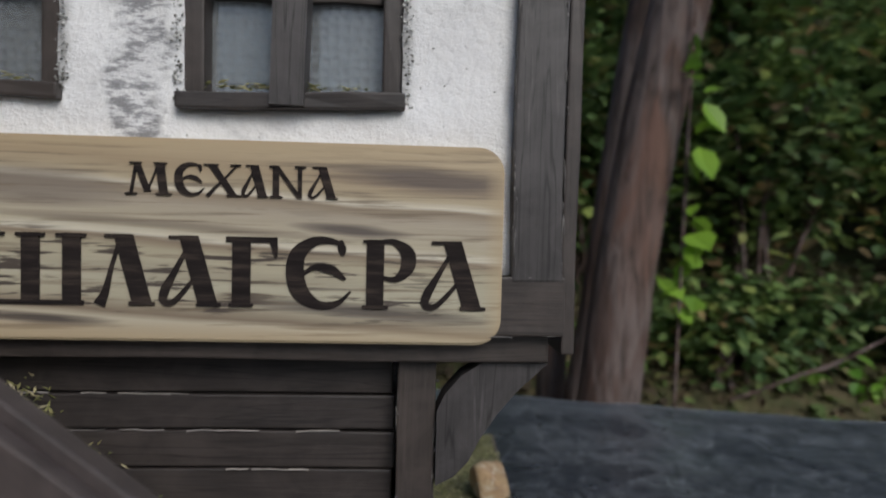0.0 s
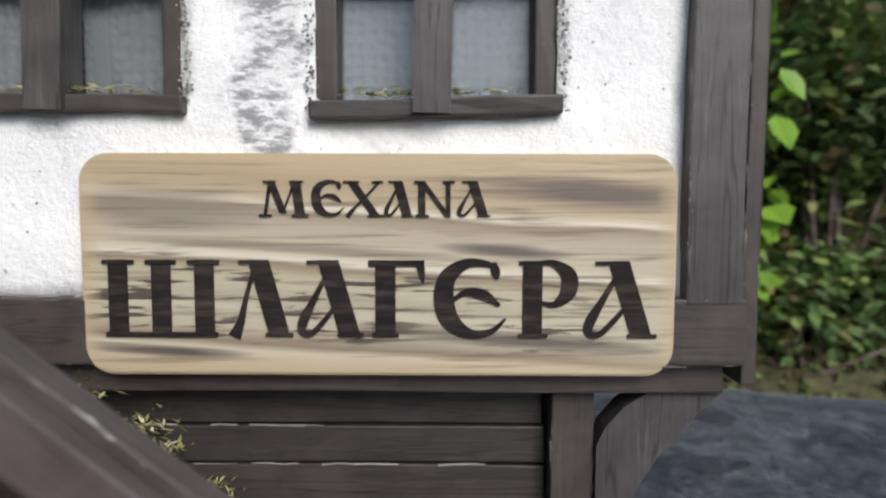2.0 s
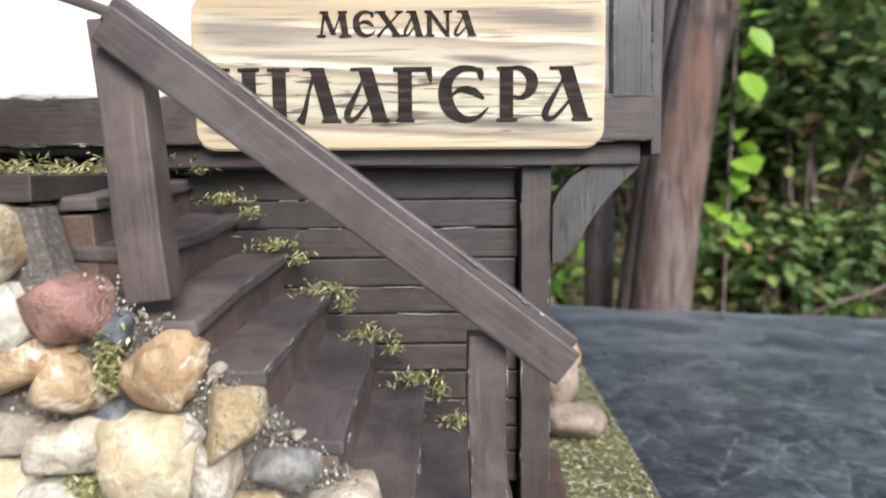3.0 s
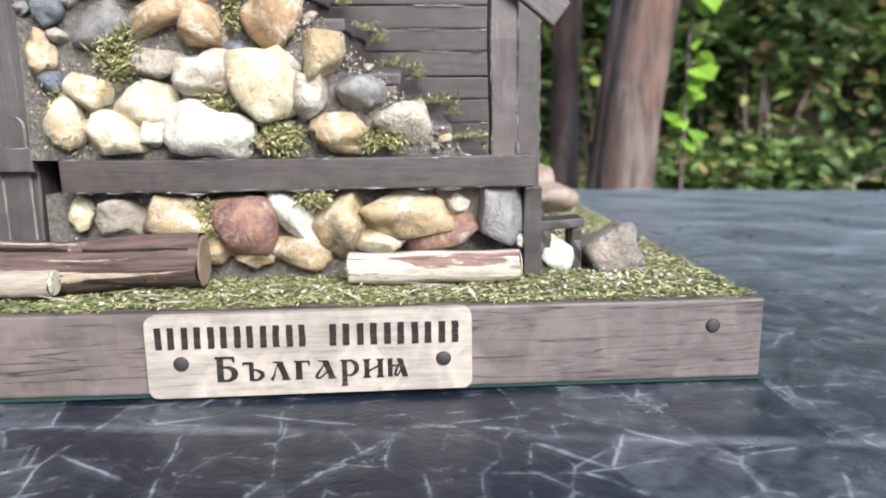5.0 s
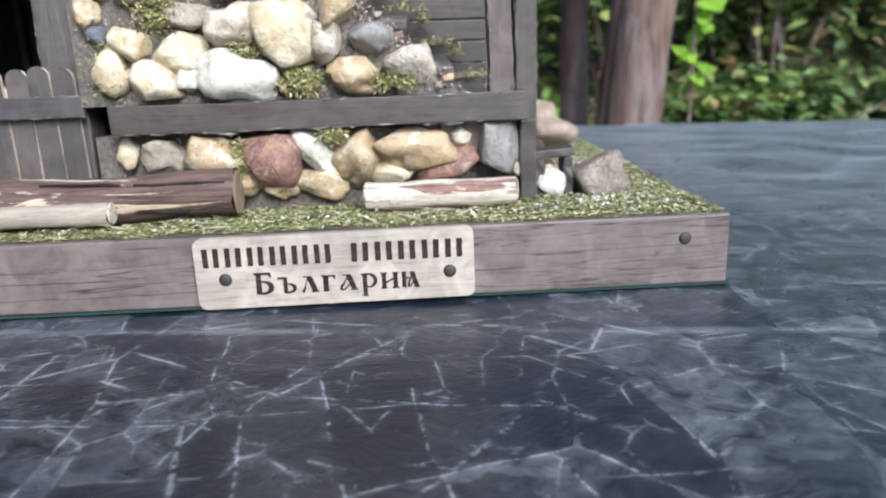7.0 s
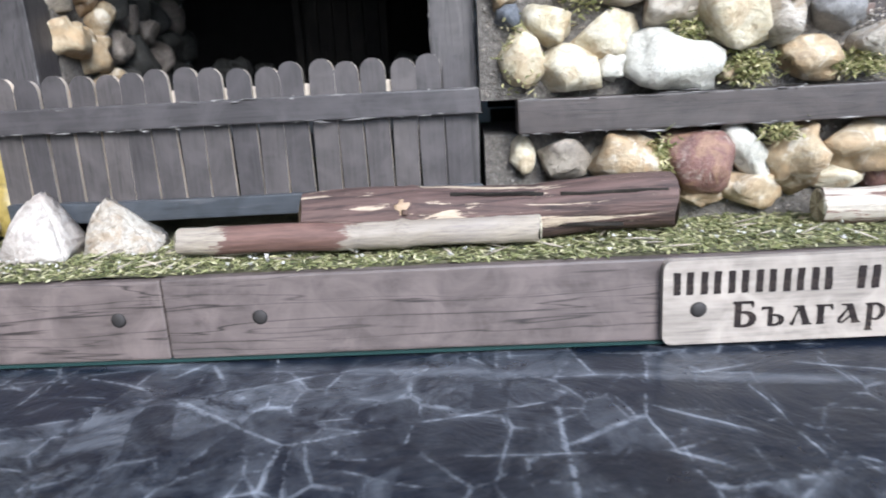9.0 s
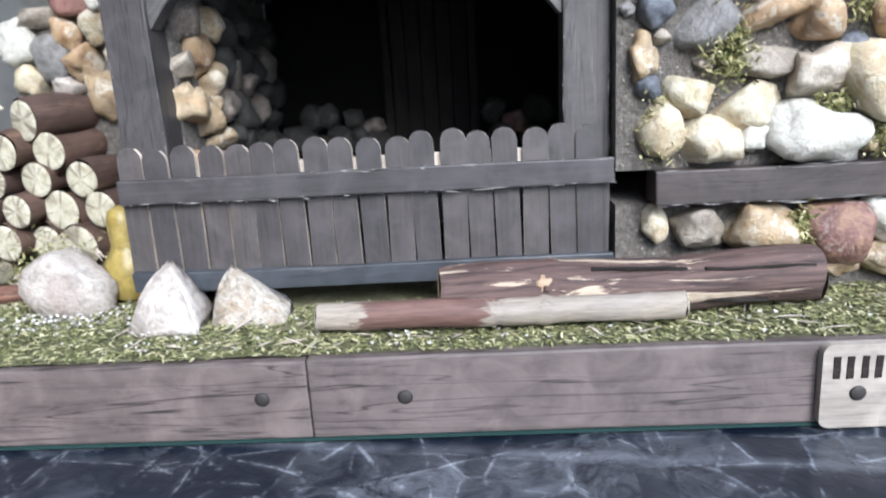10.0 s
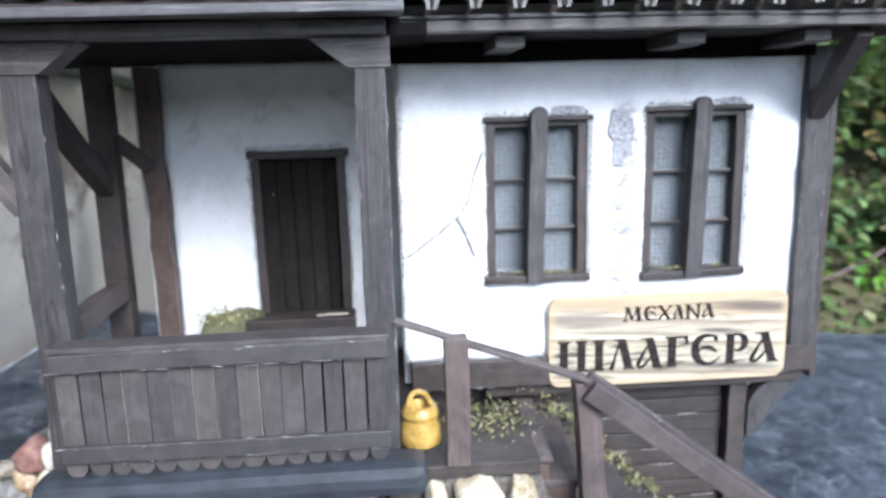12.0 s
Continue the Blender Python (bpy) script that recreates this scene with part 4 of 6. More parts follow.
def glyph(ch, x0, x1, z0, z1, y, parent, weight=1.0):
    """One carved letter at its place, each stroke a thin raised ribbon."""
    bm = bmesh.new()
    wide, high = x1 - x0, z1 - z0
    for i, st in enumerate(STROKES[ch]):
        if isinstance(st[-1], float):
            (ua, wa), (ub, wb), k = st
            a, b2 = (x0 + ua * wide, z0 + wa * high), (x0 + ub * wide, z0 + wb * high)
            h = k * high * weight / 2
            dx, dz = (h, 0) if abs(wb - wa) > 0.4 else (0, h)
            rows = [((a[0] - dx, a[1] - dz), (a[0] + dx, a[1] + dz)), ((b2[0] - dx, b2[1] - dz), (b2[0] + dx, b2[1] + dz))]
        else:
            mid = spline([(x0 + u * wide, z0 + w * high, k * high * weight / 2) for u, w, k in st])
            rows = []
            for j, p in enumerate(mid):
                d = mid[min(j + 1, len(mid) - 1)] - mid[max(j - 1, 0)]
                nx, nz = -d.y, d.x
                ln = math.hypot(nx, nz) or 1
                rows.append(((p.x - nx / ln * p.z, p.y - nz / ln * p.z), (p.x + nx / ln * p.z, p.y + nz / ln * p.z)))
        yf = y - 0.00006 * i
        ring = [[bm.verts.new((px, yy, pz)) for px, pz, yy in ((*l, yf), (*r, yf), (*r, y + 0.0007), (*l, y + 0.0007))] for l, r in rows]
        for p, q in zip(ring, ring[1:]):
            for j in range(4):
                bm.faces.new((p[j], p[(j + 1) % 4], q[(j + 1) % 4], q[j]))
        bm.faces.new(ring[0][::-1])
        bm.faces.new(ring[-1])
    bmesh.ops.recalc_face_normals(bm, faces=bm.faces)
    part("letter", bm, INK, parent, None)


def line_of(text, spans, origin, step, z0, z1, y, parent):
    for ch, (a, b) in zip(text, spans):
        glyph(ch, origin + a * step, origin + b * step, z0, z1, y, parent)


def evenly(text, x0, x1, gap):
    wide = {"Ш": 1.5, "М": 1.3, "и": 1.0, "р": 0.95, "г": 0.8, "ъ": 1.1, "Б": 1.1, "я": 0.95}
    ws = [wide.get(c, 1.0) for c in text]
    k = (x1 - x0 - gap * (len(text) - 1)) / sum(ws)
    out, x = [], x0
    for w in ws:
        out.append((x, x + w * k))
        x += w * k + gap
    return out


for ch, (a, b) in zip("България", evenly("България", -0.1690, -0.1115, 0.0011)):
    tall = 0.0131 if ch == "Б" else 0.0112
    foot = 0.0031 if ch == "р" else 0.0055
    glyph(ch, a, b, foot, tall, -0.0033, plate, 1.25)

# ---- tavern sign ----
sign = thing("tavern_sign", (-0.099, 0.103, 0.174), "pale scorched wooden tavern sign with dark carved letters", "sign")
sb = slab_bm(rounded(0.1329, 0.0498, 0.0066, 8), 0.0050)
bmesh.ops.bevel(sb, geom=[e for e in sb.edges if abs(e.verts[0].co.y) < 1e-6 and abs(e.verts[1].co.y) < 1e-6], offset=0.0006, segments=2, affect="EDGES")
part("board", sb, SIGNWOOD, sign, pose(-0.1000, 0.1033, 0.1964))
ORI, STEP = -0.1669, 0.0001148
line_of("МЄХАNА", [(355, 448), (455, 520), (517, 595), (595, 650), (655, 732), (735, 798)], ORI, STEP, 0.2074, 0.2153, 0.1029, sign)
line_of("ШЛАГЄРА", [(47, 275), (287, 415), (423, 550), (563, 680), (690, 835), (852, 975), (980, 1120)], ORI, STEP, 0.1803, 0.1977, 0.1029, sign)

# ---- house ----
house = thing("house", (-0.13, 0.2, 0.026), "miniature white plastered timber tavern house", "house")
YW = 0.1085
W1, W2 = (-0.1985, -0.1445, 0.2318, 0.3155), (-0.1145, -0.0598, 0.2312, 0.3185)


def wall_with_holes(x0, x1, z0, z1, y0, y1, holes, step=0.004):
    xs = sorted({x0, x1, *[h[k] for h in holes for k in (0, 1)]})
    zs = sorted({z0, z1, *[h[k] for h in holes for k in (2, 3)]})

    def fill(vals):
        out = []
        for a, b in zip(vals, vals[1:]):
            n = max(1, round((b - a) / step))
            out += [a + (b - a) * k / n for k in range(n)]
        return out + [vals[-1]]

    xs, zs = fill(xs), fill(zs)
    bm = bmesh.new()
    vv = {}

    def vert(i, j, back):
        if (i, j, back) not in vv:
            x, z = xs[i], zs[j]
            y = y1 if back else y0 + 0.0012 * noise.noise(Vector((x, 0, z)) * 45) + 0.0005 * noise.noise(Vector((x, 5, z)) * 160)
            dx = 0 if i in (0, len(xs) - 1) else 0.0006 * noise.noise(Vector((x, 9, z)) * 200)
            vv[i, j, back] = bm.verts.new((x + dx, y, z + 0.0006 * noise.noise(Vector((x, 7, z)) * 200)))
        return vv[i, j, back]

    def open_at(i, j):
        if not (0 <= i < len(xs) - 1 and 0 <= j < len(zs) - 1):
            return True
        cx, cz = (xs[i] + xs[i + 1]) / 2, (zs[j] + zs[j + 1]) / 2
        return any(h[0] < cx < h[1] and h[2] < cz < h[3] for h in holes)

    for i in range(len(xs) - 1):
        for j in range(len(zs) - 1):
            if open_at(i, j):
                continue
            bm.faces.new([vert(i, j, 0), vert(i + 1, j, 0), vert(i + 1, j + 1, 0), vert(i, j + 1, 0)])
            bm.faces.new([vert(i, j, 1), vert(i, j + 1, 1), vert(i + 1, j + 1, 1), vert(i + 1, j, 1)])
            for di, dj, a, b in ((-1, 0, (i, j + 1), (i, j)), (1, 0, (i + 1, j), (i + 1, j + 1)), (0, -1, (i, j), (i + 1, j)), (0, 1, (i + 1, j + 1), (i, j + 1))):
                if open_at(i + di, j + dj):
                    bm.faces.new([vert(*b, 0), vert(*a, 0), vert(*a, 1), vert(*b, 1)])
    bmesh.ops.recalc_face_normals(bm, faces=bm.faces)
    return bm


part("front_wall", wall_with_holes(-0.2435, -0.0275, 0.1885, 0.352, YW, YW + 0.011, [W1, W2]), PLASTER, house, None, "rough white lime plaster with cracks", smooth=True)
DOOR = (-0.3295, -0.2765, 0.172, 0.2985)
part("porch_wall", wall_with_holes(-0.3800, -0.2300, 0.172, 0.352, 0.1825, 0.192, [DOOR]), PLASTER, house, None, "rough white lime plaster, shaded", smooth=True)
board("side_wall", -0.2435, -0.2345, YW + 0.0112, 0.1823, 0.172, 0.352, PLASTER, house)
board("side_wall", -0.0385, -0.0277, YW + 0.0112, 0.32, 0.1885, 0.352, PLASTER, house)
board("back_wall", -0.40, -0.039, 0.32, 0.33, 0.03, 0.352, PLASTER, house)
board("end_wall", -0.3995, -0.3885, 0.1925, 0.3195, 0.03, 0.352, PLASTER, house)


def window(x0, x1, z0, z1, slab_x, lean):
    w = part("window", box_bm(x1 - x0 - 0.002, 0.004, z1 - z0 - 0.002, 0), CURTAIN, house, pose((x0 + x1) / 2, YW + 0.0152, (z0 + z1) / 2), "weathered timber window with curtain behind")
    f, d = 0.0052, 0.0112
    yf = YW + 0.0015
    board("frame", x0, x0 + f, yf, yf + d, z0 + 0.002, z1, WZ, w)
    board("frame", x1 - f, x1, yf, yf + d, z0 + 0.002, z1, WZ, w)
    board("frame", x0 + f, x1 - f, yf, yf + d, z1 - f * 0.7, z1, WX, w)
    board("sill", x0 - 0.001, x1 + 0.001, YW - 0.0035, yf + d, z0 - 0.0015, z0 + 0.0025, WX, w, "dark timber sill", turn=(0, lean, 0))
    for k in (1, 2):
        z = z0 + (z1 - z0) * (0.31 * k + 0.01)
        board("glazing_bar", x0 + f, x1 - f, yf + 0.0030, yf + 0.0062, z - 0.0009, z + 0.0009, WX, w)
    for a, b in ((x0 + f, slab_x - 0.003), (slab_x + 0.003, x1 - f)):
        pane = board("pane", a, b, yf + 0.0066, yf + 0.0072, z0 + 0.003, z1 - f * 0.7, GLASS, w, bevel=0, wob=0, cuts=0)
        pane.visible_shadow = False
    part("mullion", picket_bm(0.0084, z1 - z0 + 0.0075, 0.0095), WGREY, w, pose(slab_x, YW - 0.0055, z0 - 0.001, 0, 1.5, 0), "broad grey centre slat with rounded top")
    board("lintel", x0 - 0.001, x1 + 0.002, YW - 0.0015, yf + d, z1 - 0.0005, z1 + 0.0022, WX, w)
    return w


w1 = window(*W1, -0.1735, 0)
# dark strip added for the shaded gap beside the curtain; no real shutter
board("shutter", -0.1693, -0.1650, YW + 0.0090, YW + 0.0110, W1[2] + 0.003, W1[3] - 0.004, WDOOR, w1, "dark strip added for the gap beside the curtain")
window(*W2, -0.0880, -2)


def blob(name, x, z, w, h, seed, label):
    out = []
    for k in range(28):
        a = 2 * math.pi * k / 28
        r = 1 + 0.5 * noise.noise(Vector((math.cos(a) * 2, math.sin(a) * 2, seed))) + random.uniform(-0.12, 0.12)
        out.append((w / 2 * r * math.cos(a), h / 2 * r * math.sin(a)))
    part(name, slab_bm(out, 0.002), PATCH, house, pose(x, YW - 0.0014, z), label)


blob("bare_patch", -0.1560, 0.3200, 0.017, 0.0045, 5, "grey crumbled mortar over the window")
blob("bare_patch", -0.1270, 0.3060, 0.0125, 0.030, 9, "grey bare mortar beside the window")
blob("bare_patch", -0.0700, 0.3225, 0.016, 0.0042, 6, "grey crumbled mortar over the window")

# crack lines in the plaster
for pts in (((-0.2010, 0.300), (-0.2075, 0.276), (-0.2125, 0.268), (-0.2250, 0.258), (-0.2400, 0.247)), ((-0.2135, 0.267), (-0.2085, 0.256), (-0.2045, 0.246))):
    for (xa, za), (xb, zb) in zip(pts, pts[1:]):
        strut("crack", (xa, YW - 0.0015, za), (xb, YW - 0.0015, zb), 0.0009, 0.0012, CRACK, house, wob=0.0004)

# door at the back of the porch
door = part("door", box_bm(0.050, 0.003, 0.122, 0.0005), WDOOR, house, pose(-0.303, 0.1895, 0.235), "dark brown plank door, shut")
for k in range(5):
    board("plank", -0.3265 + k * 0.0096, -0.3176 + k * 0.0096, 0.1862, 0.1886, 0.174, 0.294, WDOOR, door)
board("door_frame", -0.3315, -0.3262, 0.1800, 0.1890, 0.172, 0.2955, WZ, door)
board("door_frame", -0.2800, -0.2745, 0.1800, 0.1890, 0.172, 0.2955, WZ, door)
board("door_frame", -0.3335, -0.2725, 0.1795, 0.1890, 0.2956, 0.3005, WX, door)

step = board("doorstep", -0.3370, -0.2725, 0.1580, 0.1780, 0.1717, 0.2010, WX, house, "dark timber doorstep")
strut("twig", (-0.2950, 0.1600, 0.2022), (-0.2760, 0.1590, 0.2035), 0.0014, 0.0012, PALE, step, "pale bent twig")
mound = pebble_bm(0.050, 0.026, 0.036, 77, 0.3, 0.8, 3, 5)
tagged(solid("moss_mound", mound, TURF, None, pose(-0.3500, 0.1650, 0.1885), smooth=True), "mossy earth mound beside the porch door", "moss mound")

# timber of the house front
board("sill_beam", -0.2400, -0.0172, 0.1040, 0.1185, 0.1735, 0.1888, WX, house, "dark squared sill beam")
board("joist", -0.2000, -0.0200, 0.1085, 0.1240, 0.1660, 0.1733, WX, house)
board("corner_board", -0.0310, -0.0182, 0.1035, 0.1090, 0.1876, 0.3490, WGREY, house, "weathered corner board", cuts=6, wob=0.0004)
board("corner_board", -0.0180, -0.0142, 0.1045, 0.1230, 0.1690, 0.3490, WZ, house, "dark side board at the corner", cuts=6, wob=0.0004)
board("corner_post", -0.0592, -0.0490, 0.1130, 0.1215, 0.0265, 0.1660, WZ, house, "weathered corner post")
z = 0.1655
for k in range(11):
    h = (0.0112, 0.0100, 0.0106, 0.0102, 0.0098)[k % 5]
    board("siding_plank", -0.2300 + random.uniform(-0.002, 0), -0.0595 - random.uniform(0, 0.0012), 0.1196 + random.uniform(0, 0.0007), 0.1235, z - h + 0.0006, z, WX, house, wob=0.00025)
    z -= h
board("side_siding", -0.0520, -0.0485, 0.1217, 0.32, 0.0260, 0.1655, WY, house)
bk = slab_bm([(-0.0488, 0.1325), (-0.0488, 0.1525), (-0.0468, 0.1570), (-0.0425, 0.1620), (-0.0370, 0.1656), (-0.0195, 0.1656), (-0.0275, 0.1580), (-0.0330, 0.1515), (-0.0372, 0.1450), (-0.0402, 0.1390), (-0.0440, 0.1350)], 0.009)
part("bracket", bk, WGREY, house, pose(0, 0.1110, 0), "curved timber bracket under the overhang")

# roof over the house
# added black strip stands in for the dark eaves band and hides shaded plaster
board("wall_plate", -0.2470, -0.0290, YW - 0.0062, YW - 0.0012, 0.3440, 0.3530, WBLACK, house, "added black strip for the dark band under the eaves")
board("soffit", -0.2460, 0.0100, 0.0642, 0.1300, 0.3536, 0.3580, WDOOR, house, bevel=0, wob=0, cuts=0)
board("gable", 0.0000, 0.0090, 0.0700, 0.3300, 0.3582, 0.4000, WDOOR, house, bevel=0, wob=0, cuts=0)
roof = part("roof", slab_bm([(-0.2465, 0.0), (0.012, 0.0), (0.012, 0.005), (-0.2465, 0.005)], 0.30), WX, house, pose(0, 0.0600, 0.3600, 19), "dark tiled roof")
board("fascia", -0.2460, 0.0100, 0.0560, 0.0640, 0.3535, 0.3583, WGREYX, roof, "worn grey eaves board")
board("fascia_edge", -0.2460, 0.0100, 0.0552, 0.0640, 0.3584, 0.3600, WPALE, roof, "bleached upper edge of the eaves board", wob=0.0006, cuts=8)
for x in (-0.193, -0.111, -0.052):
    board("rafter_end", x - 0.0065, x + 0.0065, 0.0642, 0.1080, 0.3475, 0.3534, WY, roof)
strut("strut", (-0.0255, 0.1060, 0.3150), (-0.0310, 0.0650, 0.3530), 0.0090, 0.0080, WZ, house, "slanting eaves strut")
tile_me = None
for row in range(3):
    for k in range(14):
        x = -0.2370 + 0.0182 * k
        if tile_me is None:
            tb = bmesh.new()
            pts = []
            for r in (0.0085, 0.0068):
                for j in range(9):
                    a = math.pi * j / 8
                    pts.append((r, a))
            va = [[tb.verts.new((r * math.cos(a) * s, y, r * math.sin(a) * s)) for r, a in pts] for y, s in ((0, 1.0), (0.052, 0.85))]
            for q in range(8):
                tb.faces.new((va[0][q], va[0][q + 1], va[1][q + 1], va[1][q]))
                tb.faces.new((va[0][q + 10], va[0][q + 9], va[1][q + 9], va[1][q + 10]))
                for e in (0, 1):
                    tb.faces.new((va[e][q], va[e][q + 9], va[e][q + 10], va[e][q + 1]))
            bmesh.ops.recalc_face_normals(tb, faces=tb.faces)
            tile_me = bpy.data.meshes.new("tile")
            tb.to_mesh(tile_me)
            tb.free()
            tile_me.materials.append(TILE)
        y = 0.0455 + row * 0.044
        put(new("tile", tile_me), roof, pose(x + random.uniform(-0.001, 0.001), y, 0.3600 + (y - 0.0455) * math.tan(radians(19)) + 0.0015, 19 - 3, random.uniform(-3, 3), random.uniform(-2, 2)))

# ---- porch ----
porch = thing("porch", (-0.32, 0.11, 0.026), "two-storey dark timber porch of the model house", "porch")
for x0, x1 in ((-0.4000, -0.3850), (-0.2525, -0.2380)):
    board("lower_post", x0, x1, 0.0460, 0.0600, 0.0260, 0.1590, WGREY, porch, "worn grey square post", wob=0.0004)
strut("brace", (-0.3900, 0.0520, 0.1270), (-0.3600, 0.0520, 0.1605), 0.0125, 0.0080, WBRACE, porch, "worn grey diagonal brace")
strut("brace", (-0.2480, 0.0520, 0.1240), (-0.2800, 0.0520, 0.1605), 0.0125, 0.0080, WBRACE, porch, "worn grey diagonal brace")
bb = box_bm(0.1645, 0.020, 0.0145, 0.0052, 0.0002, 4)
part("edge_beam", bb, WBLUE, porch, pose(-0.3185, 0.0330, 0.1665), "blue-black painted rounded deck beam", smooth=False)
board("deck", -0.4000, -0.2360, 0.0435, 0.1820, 0.1600, 0.1715, WX, porch, "dark plank deck")
board("cellar_floor", -0.3840, -0.2400, 0.0600, 0.1790, 0.0520, 0.0605, WBLUE, porch, "dark plank floor of the cellar")
for x0, x1 in ((-0.3980, -0.3840), (-0.2605, -0.2478)):
    board("upper_post", x0, x1, 0.0420, 0.0540, 0.1720, 0.3420, WGREY, porch, "grey square porch post", wob=0.0004, cuts=6)
    xm = (x0 + x1) / 2
    side = 1 if xm < -0.3 else -1
    part("capital", slab_bm([(xm - side * 0.0085, 0.3390), (xm + side * 0.0085, 0.3390), (xm + side * 0.0240, 0.3510), (xm - side * 0.0085, 0.3510)], 0.014), WGREYX, porch, pose(0, 0.0410, 0), "tapered post capital")
board("back_post", -0.4140, -0.4010, 0.1560, 0.1680, 0.1600, 0.3500, WZ, porch, "dark post at the back of the porch")
board("corner_trunk", -0.3920, -0.3800, 0.1730, 0.1824, 0.1600, 0.3500, WBROWN, porch, "rough brown corner post", wob=0.0009, cuts=10)
strut("side_brace", (-0.4060, 0.0560, 0.3540), (-0.4070, 0.1580, 0.2830), 0.011, 0.009, WZ, porch)
strut("side_brace", (-0.4075, 0.1640, 0.3140), (-0.3870, 0.1740, 0.2930), 0.008, 0.007, WZ, porch)
strut("side_rail", (-0.3950, 0.0540, 0.2280), (-0.4060, 0.1570, 0.2240), 0.011, 0.009, WRAIL, porch)
strut("outer_brace", (-0.3960, 0.0480, 0.2860), (-0.4350, 0.0480, 0.3360), 0.010, 0.008, WGREYX, porch)
board("eaves_beam", -0.4400, -0.2470, 0.0360, 0.0480, 0.3511, 0.3570, WGREYX, porch, "worn grey eaves beam")
# ceiling and purlin in near-black: the porch's shade put into their colour
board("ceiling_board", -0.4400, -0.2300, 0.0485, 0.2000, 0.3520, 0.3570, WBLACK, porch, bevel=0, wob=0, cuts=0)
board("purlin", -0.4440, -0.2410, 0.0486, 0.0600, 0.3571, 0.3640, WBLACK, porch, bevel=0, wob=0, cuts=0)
board("roof_fascia", -0.4445, -0.2405, 0.0282, 0.0340, 0.3571, 0.3592, WX, porch)
proof = part("porch_roof", slab_bm([(-0.4450, 0.0), (-0.2400, 0.0), (-0.2400, 0.004), (-0.4450, 0.004)], 0.20), WX, porch, pose(0, 0.0230, 0.3575, 14))
board("roof_edge", -0.4450, -0.2400, 0.0200, 0.0280, 0.3573, 0.3610, WPALE, proof, "pale worn roof edge")
for row in range(2):
    for k in range(11):
        put(new("tile", tile_me), proof, pose(-0.4350 + 0.0182 * k + random.uniform(-0.002, 0.002), 0.0240 + row * 0.044, 0.3655 + row * 0.011, 12, random.uniform(-3, 3), random.uniform(-3, 3)))

# cellar behind the fence; its walls carry the shade as near-black colour
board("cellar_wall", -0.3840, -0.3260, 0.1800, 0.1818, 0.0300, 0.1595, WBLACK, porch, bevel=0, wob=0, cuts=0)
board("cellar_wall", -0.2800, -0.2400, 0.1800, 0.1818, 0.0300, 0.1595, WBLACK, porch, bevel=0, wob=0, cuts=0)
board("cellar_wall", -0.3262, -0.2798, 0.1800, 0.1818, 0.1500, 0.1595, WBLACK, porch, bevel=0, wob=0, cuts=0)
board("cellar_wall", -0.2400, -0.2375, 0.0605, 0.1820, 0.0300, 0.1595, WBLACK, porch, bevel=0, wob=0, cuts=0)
cd = thing("cellar_door", (-0.303, 0.1785, 0.0605), "dark plank cellar door, shut", "door")
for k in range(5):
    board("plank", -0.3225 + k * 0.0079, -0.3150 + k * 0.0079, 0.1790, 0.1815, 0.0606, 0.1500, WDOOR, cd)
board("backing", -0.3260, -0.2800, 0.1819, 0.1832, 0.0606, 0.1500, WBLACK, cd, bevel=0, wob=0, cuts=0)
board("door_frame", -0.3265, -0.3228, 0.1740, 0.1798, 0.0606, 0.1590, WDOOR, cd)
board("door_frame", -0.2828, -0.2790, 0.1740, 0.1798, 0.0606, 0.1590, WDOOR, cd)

# ---- picket fence ----
fence = thing("picket_fence", (-0.319, 0.042, 0.036), "dark picket fence with rounded tops before the cellar", "fence")
pick = picket_bm(0.0083, 0.0495, 0.0018)
pick_me = bpy.data.meshes.new("picket")
pick.to_mesh(pick_me)
pick.free()
pick_me.materials.append(WFZ)
pick_me.materials.append(PALE)
for f in pick_me.polygons:
    if abs(f.normal.x) > 0.6 and abs(f.normal.y) < 0.3:
        f.material_index = 1
for k in range(18):
    put(new("picket", pick_me), fence, pose(-0.3984 + 0.00906 * k + random.uniform(-0.0003, 0.0003), 0.0438 + random.uniform(0, 0.0004), 0.0352 + 0.00006 * k + random.uniform(-0.0009, 0.0009), 0, random.uniform(-1.3, 1.3), 0))
board("rail", -0.4020, -0.2370, 0.0408, 0.0437, 0.0662, 0.0744, WFX, fence)
board("rail", -0.4020, -0.2370, 0.0408, 0.0437, 0.0355, 0.0425, WBLUE, fence)
board("backing_strip", -0.3840, -0.2530, 0.0462, 0.0475, 0.0700, 0.0785, PALE, fence, "pale bare strip behind the pickets")

# ---- balcony parapet ----
para = thing("balcony_railing", (-0.32, 0.03, 0.172), "dark boarded balcony railing with scalloped foot", "railing")
pick = picket_bm(0.0086, 0.0545, 0.0018, False)
slat_me = bpy.data.meshes.new("slat")
pick.to_mesh(slat_me)
pick.free()
slat_me.materials.append(WFZ)
bare_me = slat_me.copy()
bare_me.materials.append(PALE)
for f in bare_me.polygons:
    if f.normal.x > 0.6 and abs(f.normal.y) < 0.3:
        f.material_index = 1
at = -0.3878
for k, wide in enumerate((1.0, 1.05, 0.92, 1.06, 0.98, 1.04, 0.94, 1.0, 1.05, 0.96, 0.98, 0.94, 0.95, 1.02, 0.96)):
    wide *= 0.00912
    gap = random.choice((0.0001, 0.0003, 0.0006, 0.0011))
    m = pose(at + wide / 2, 0.0312 + random.uniform(0, 0.0005), 0.2280, 0, random.uniform(-0.4, 0.4), 0) @ Matrix.Diagonal(((wide - gap) / 0.0086, 1, 1, 1))
    put(new("slat", bare_me if k in (2, 5, 6, 8) else slat_me), para, m)
    at += wide
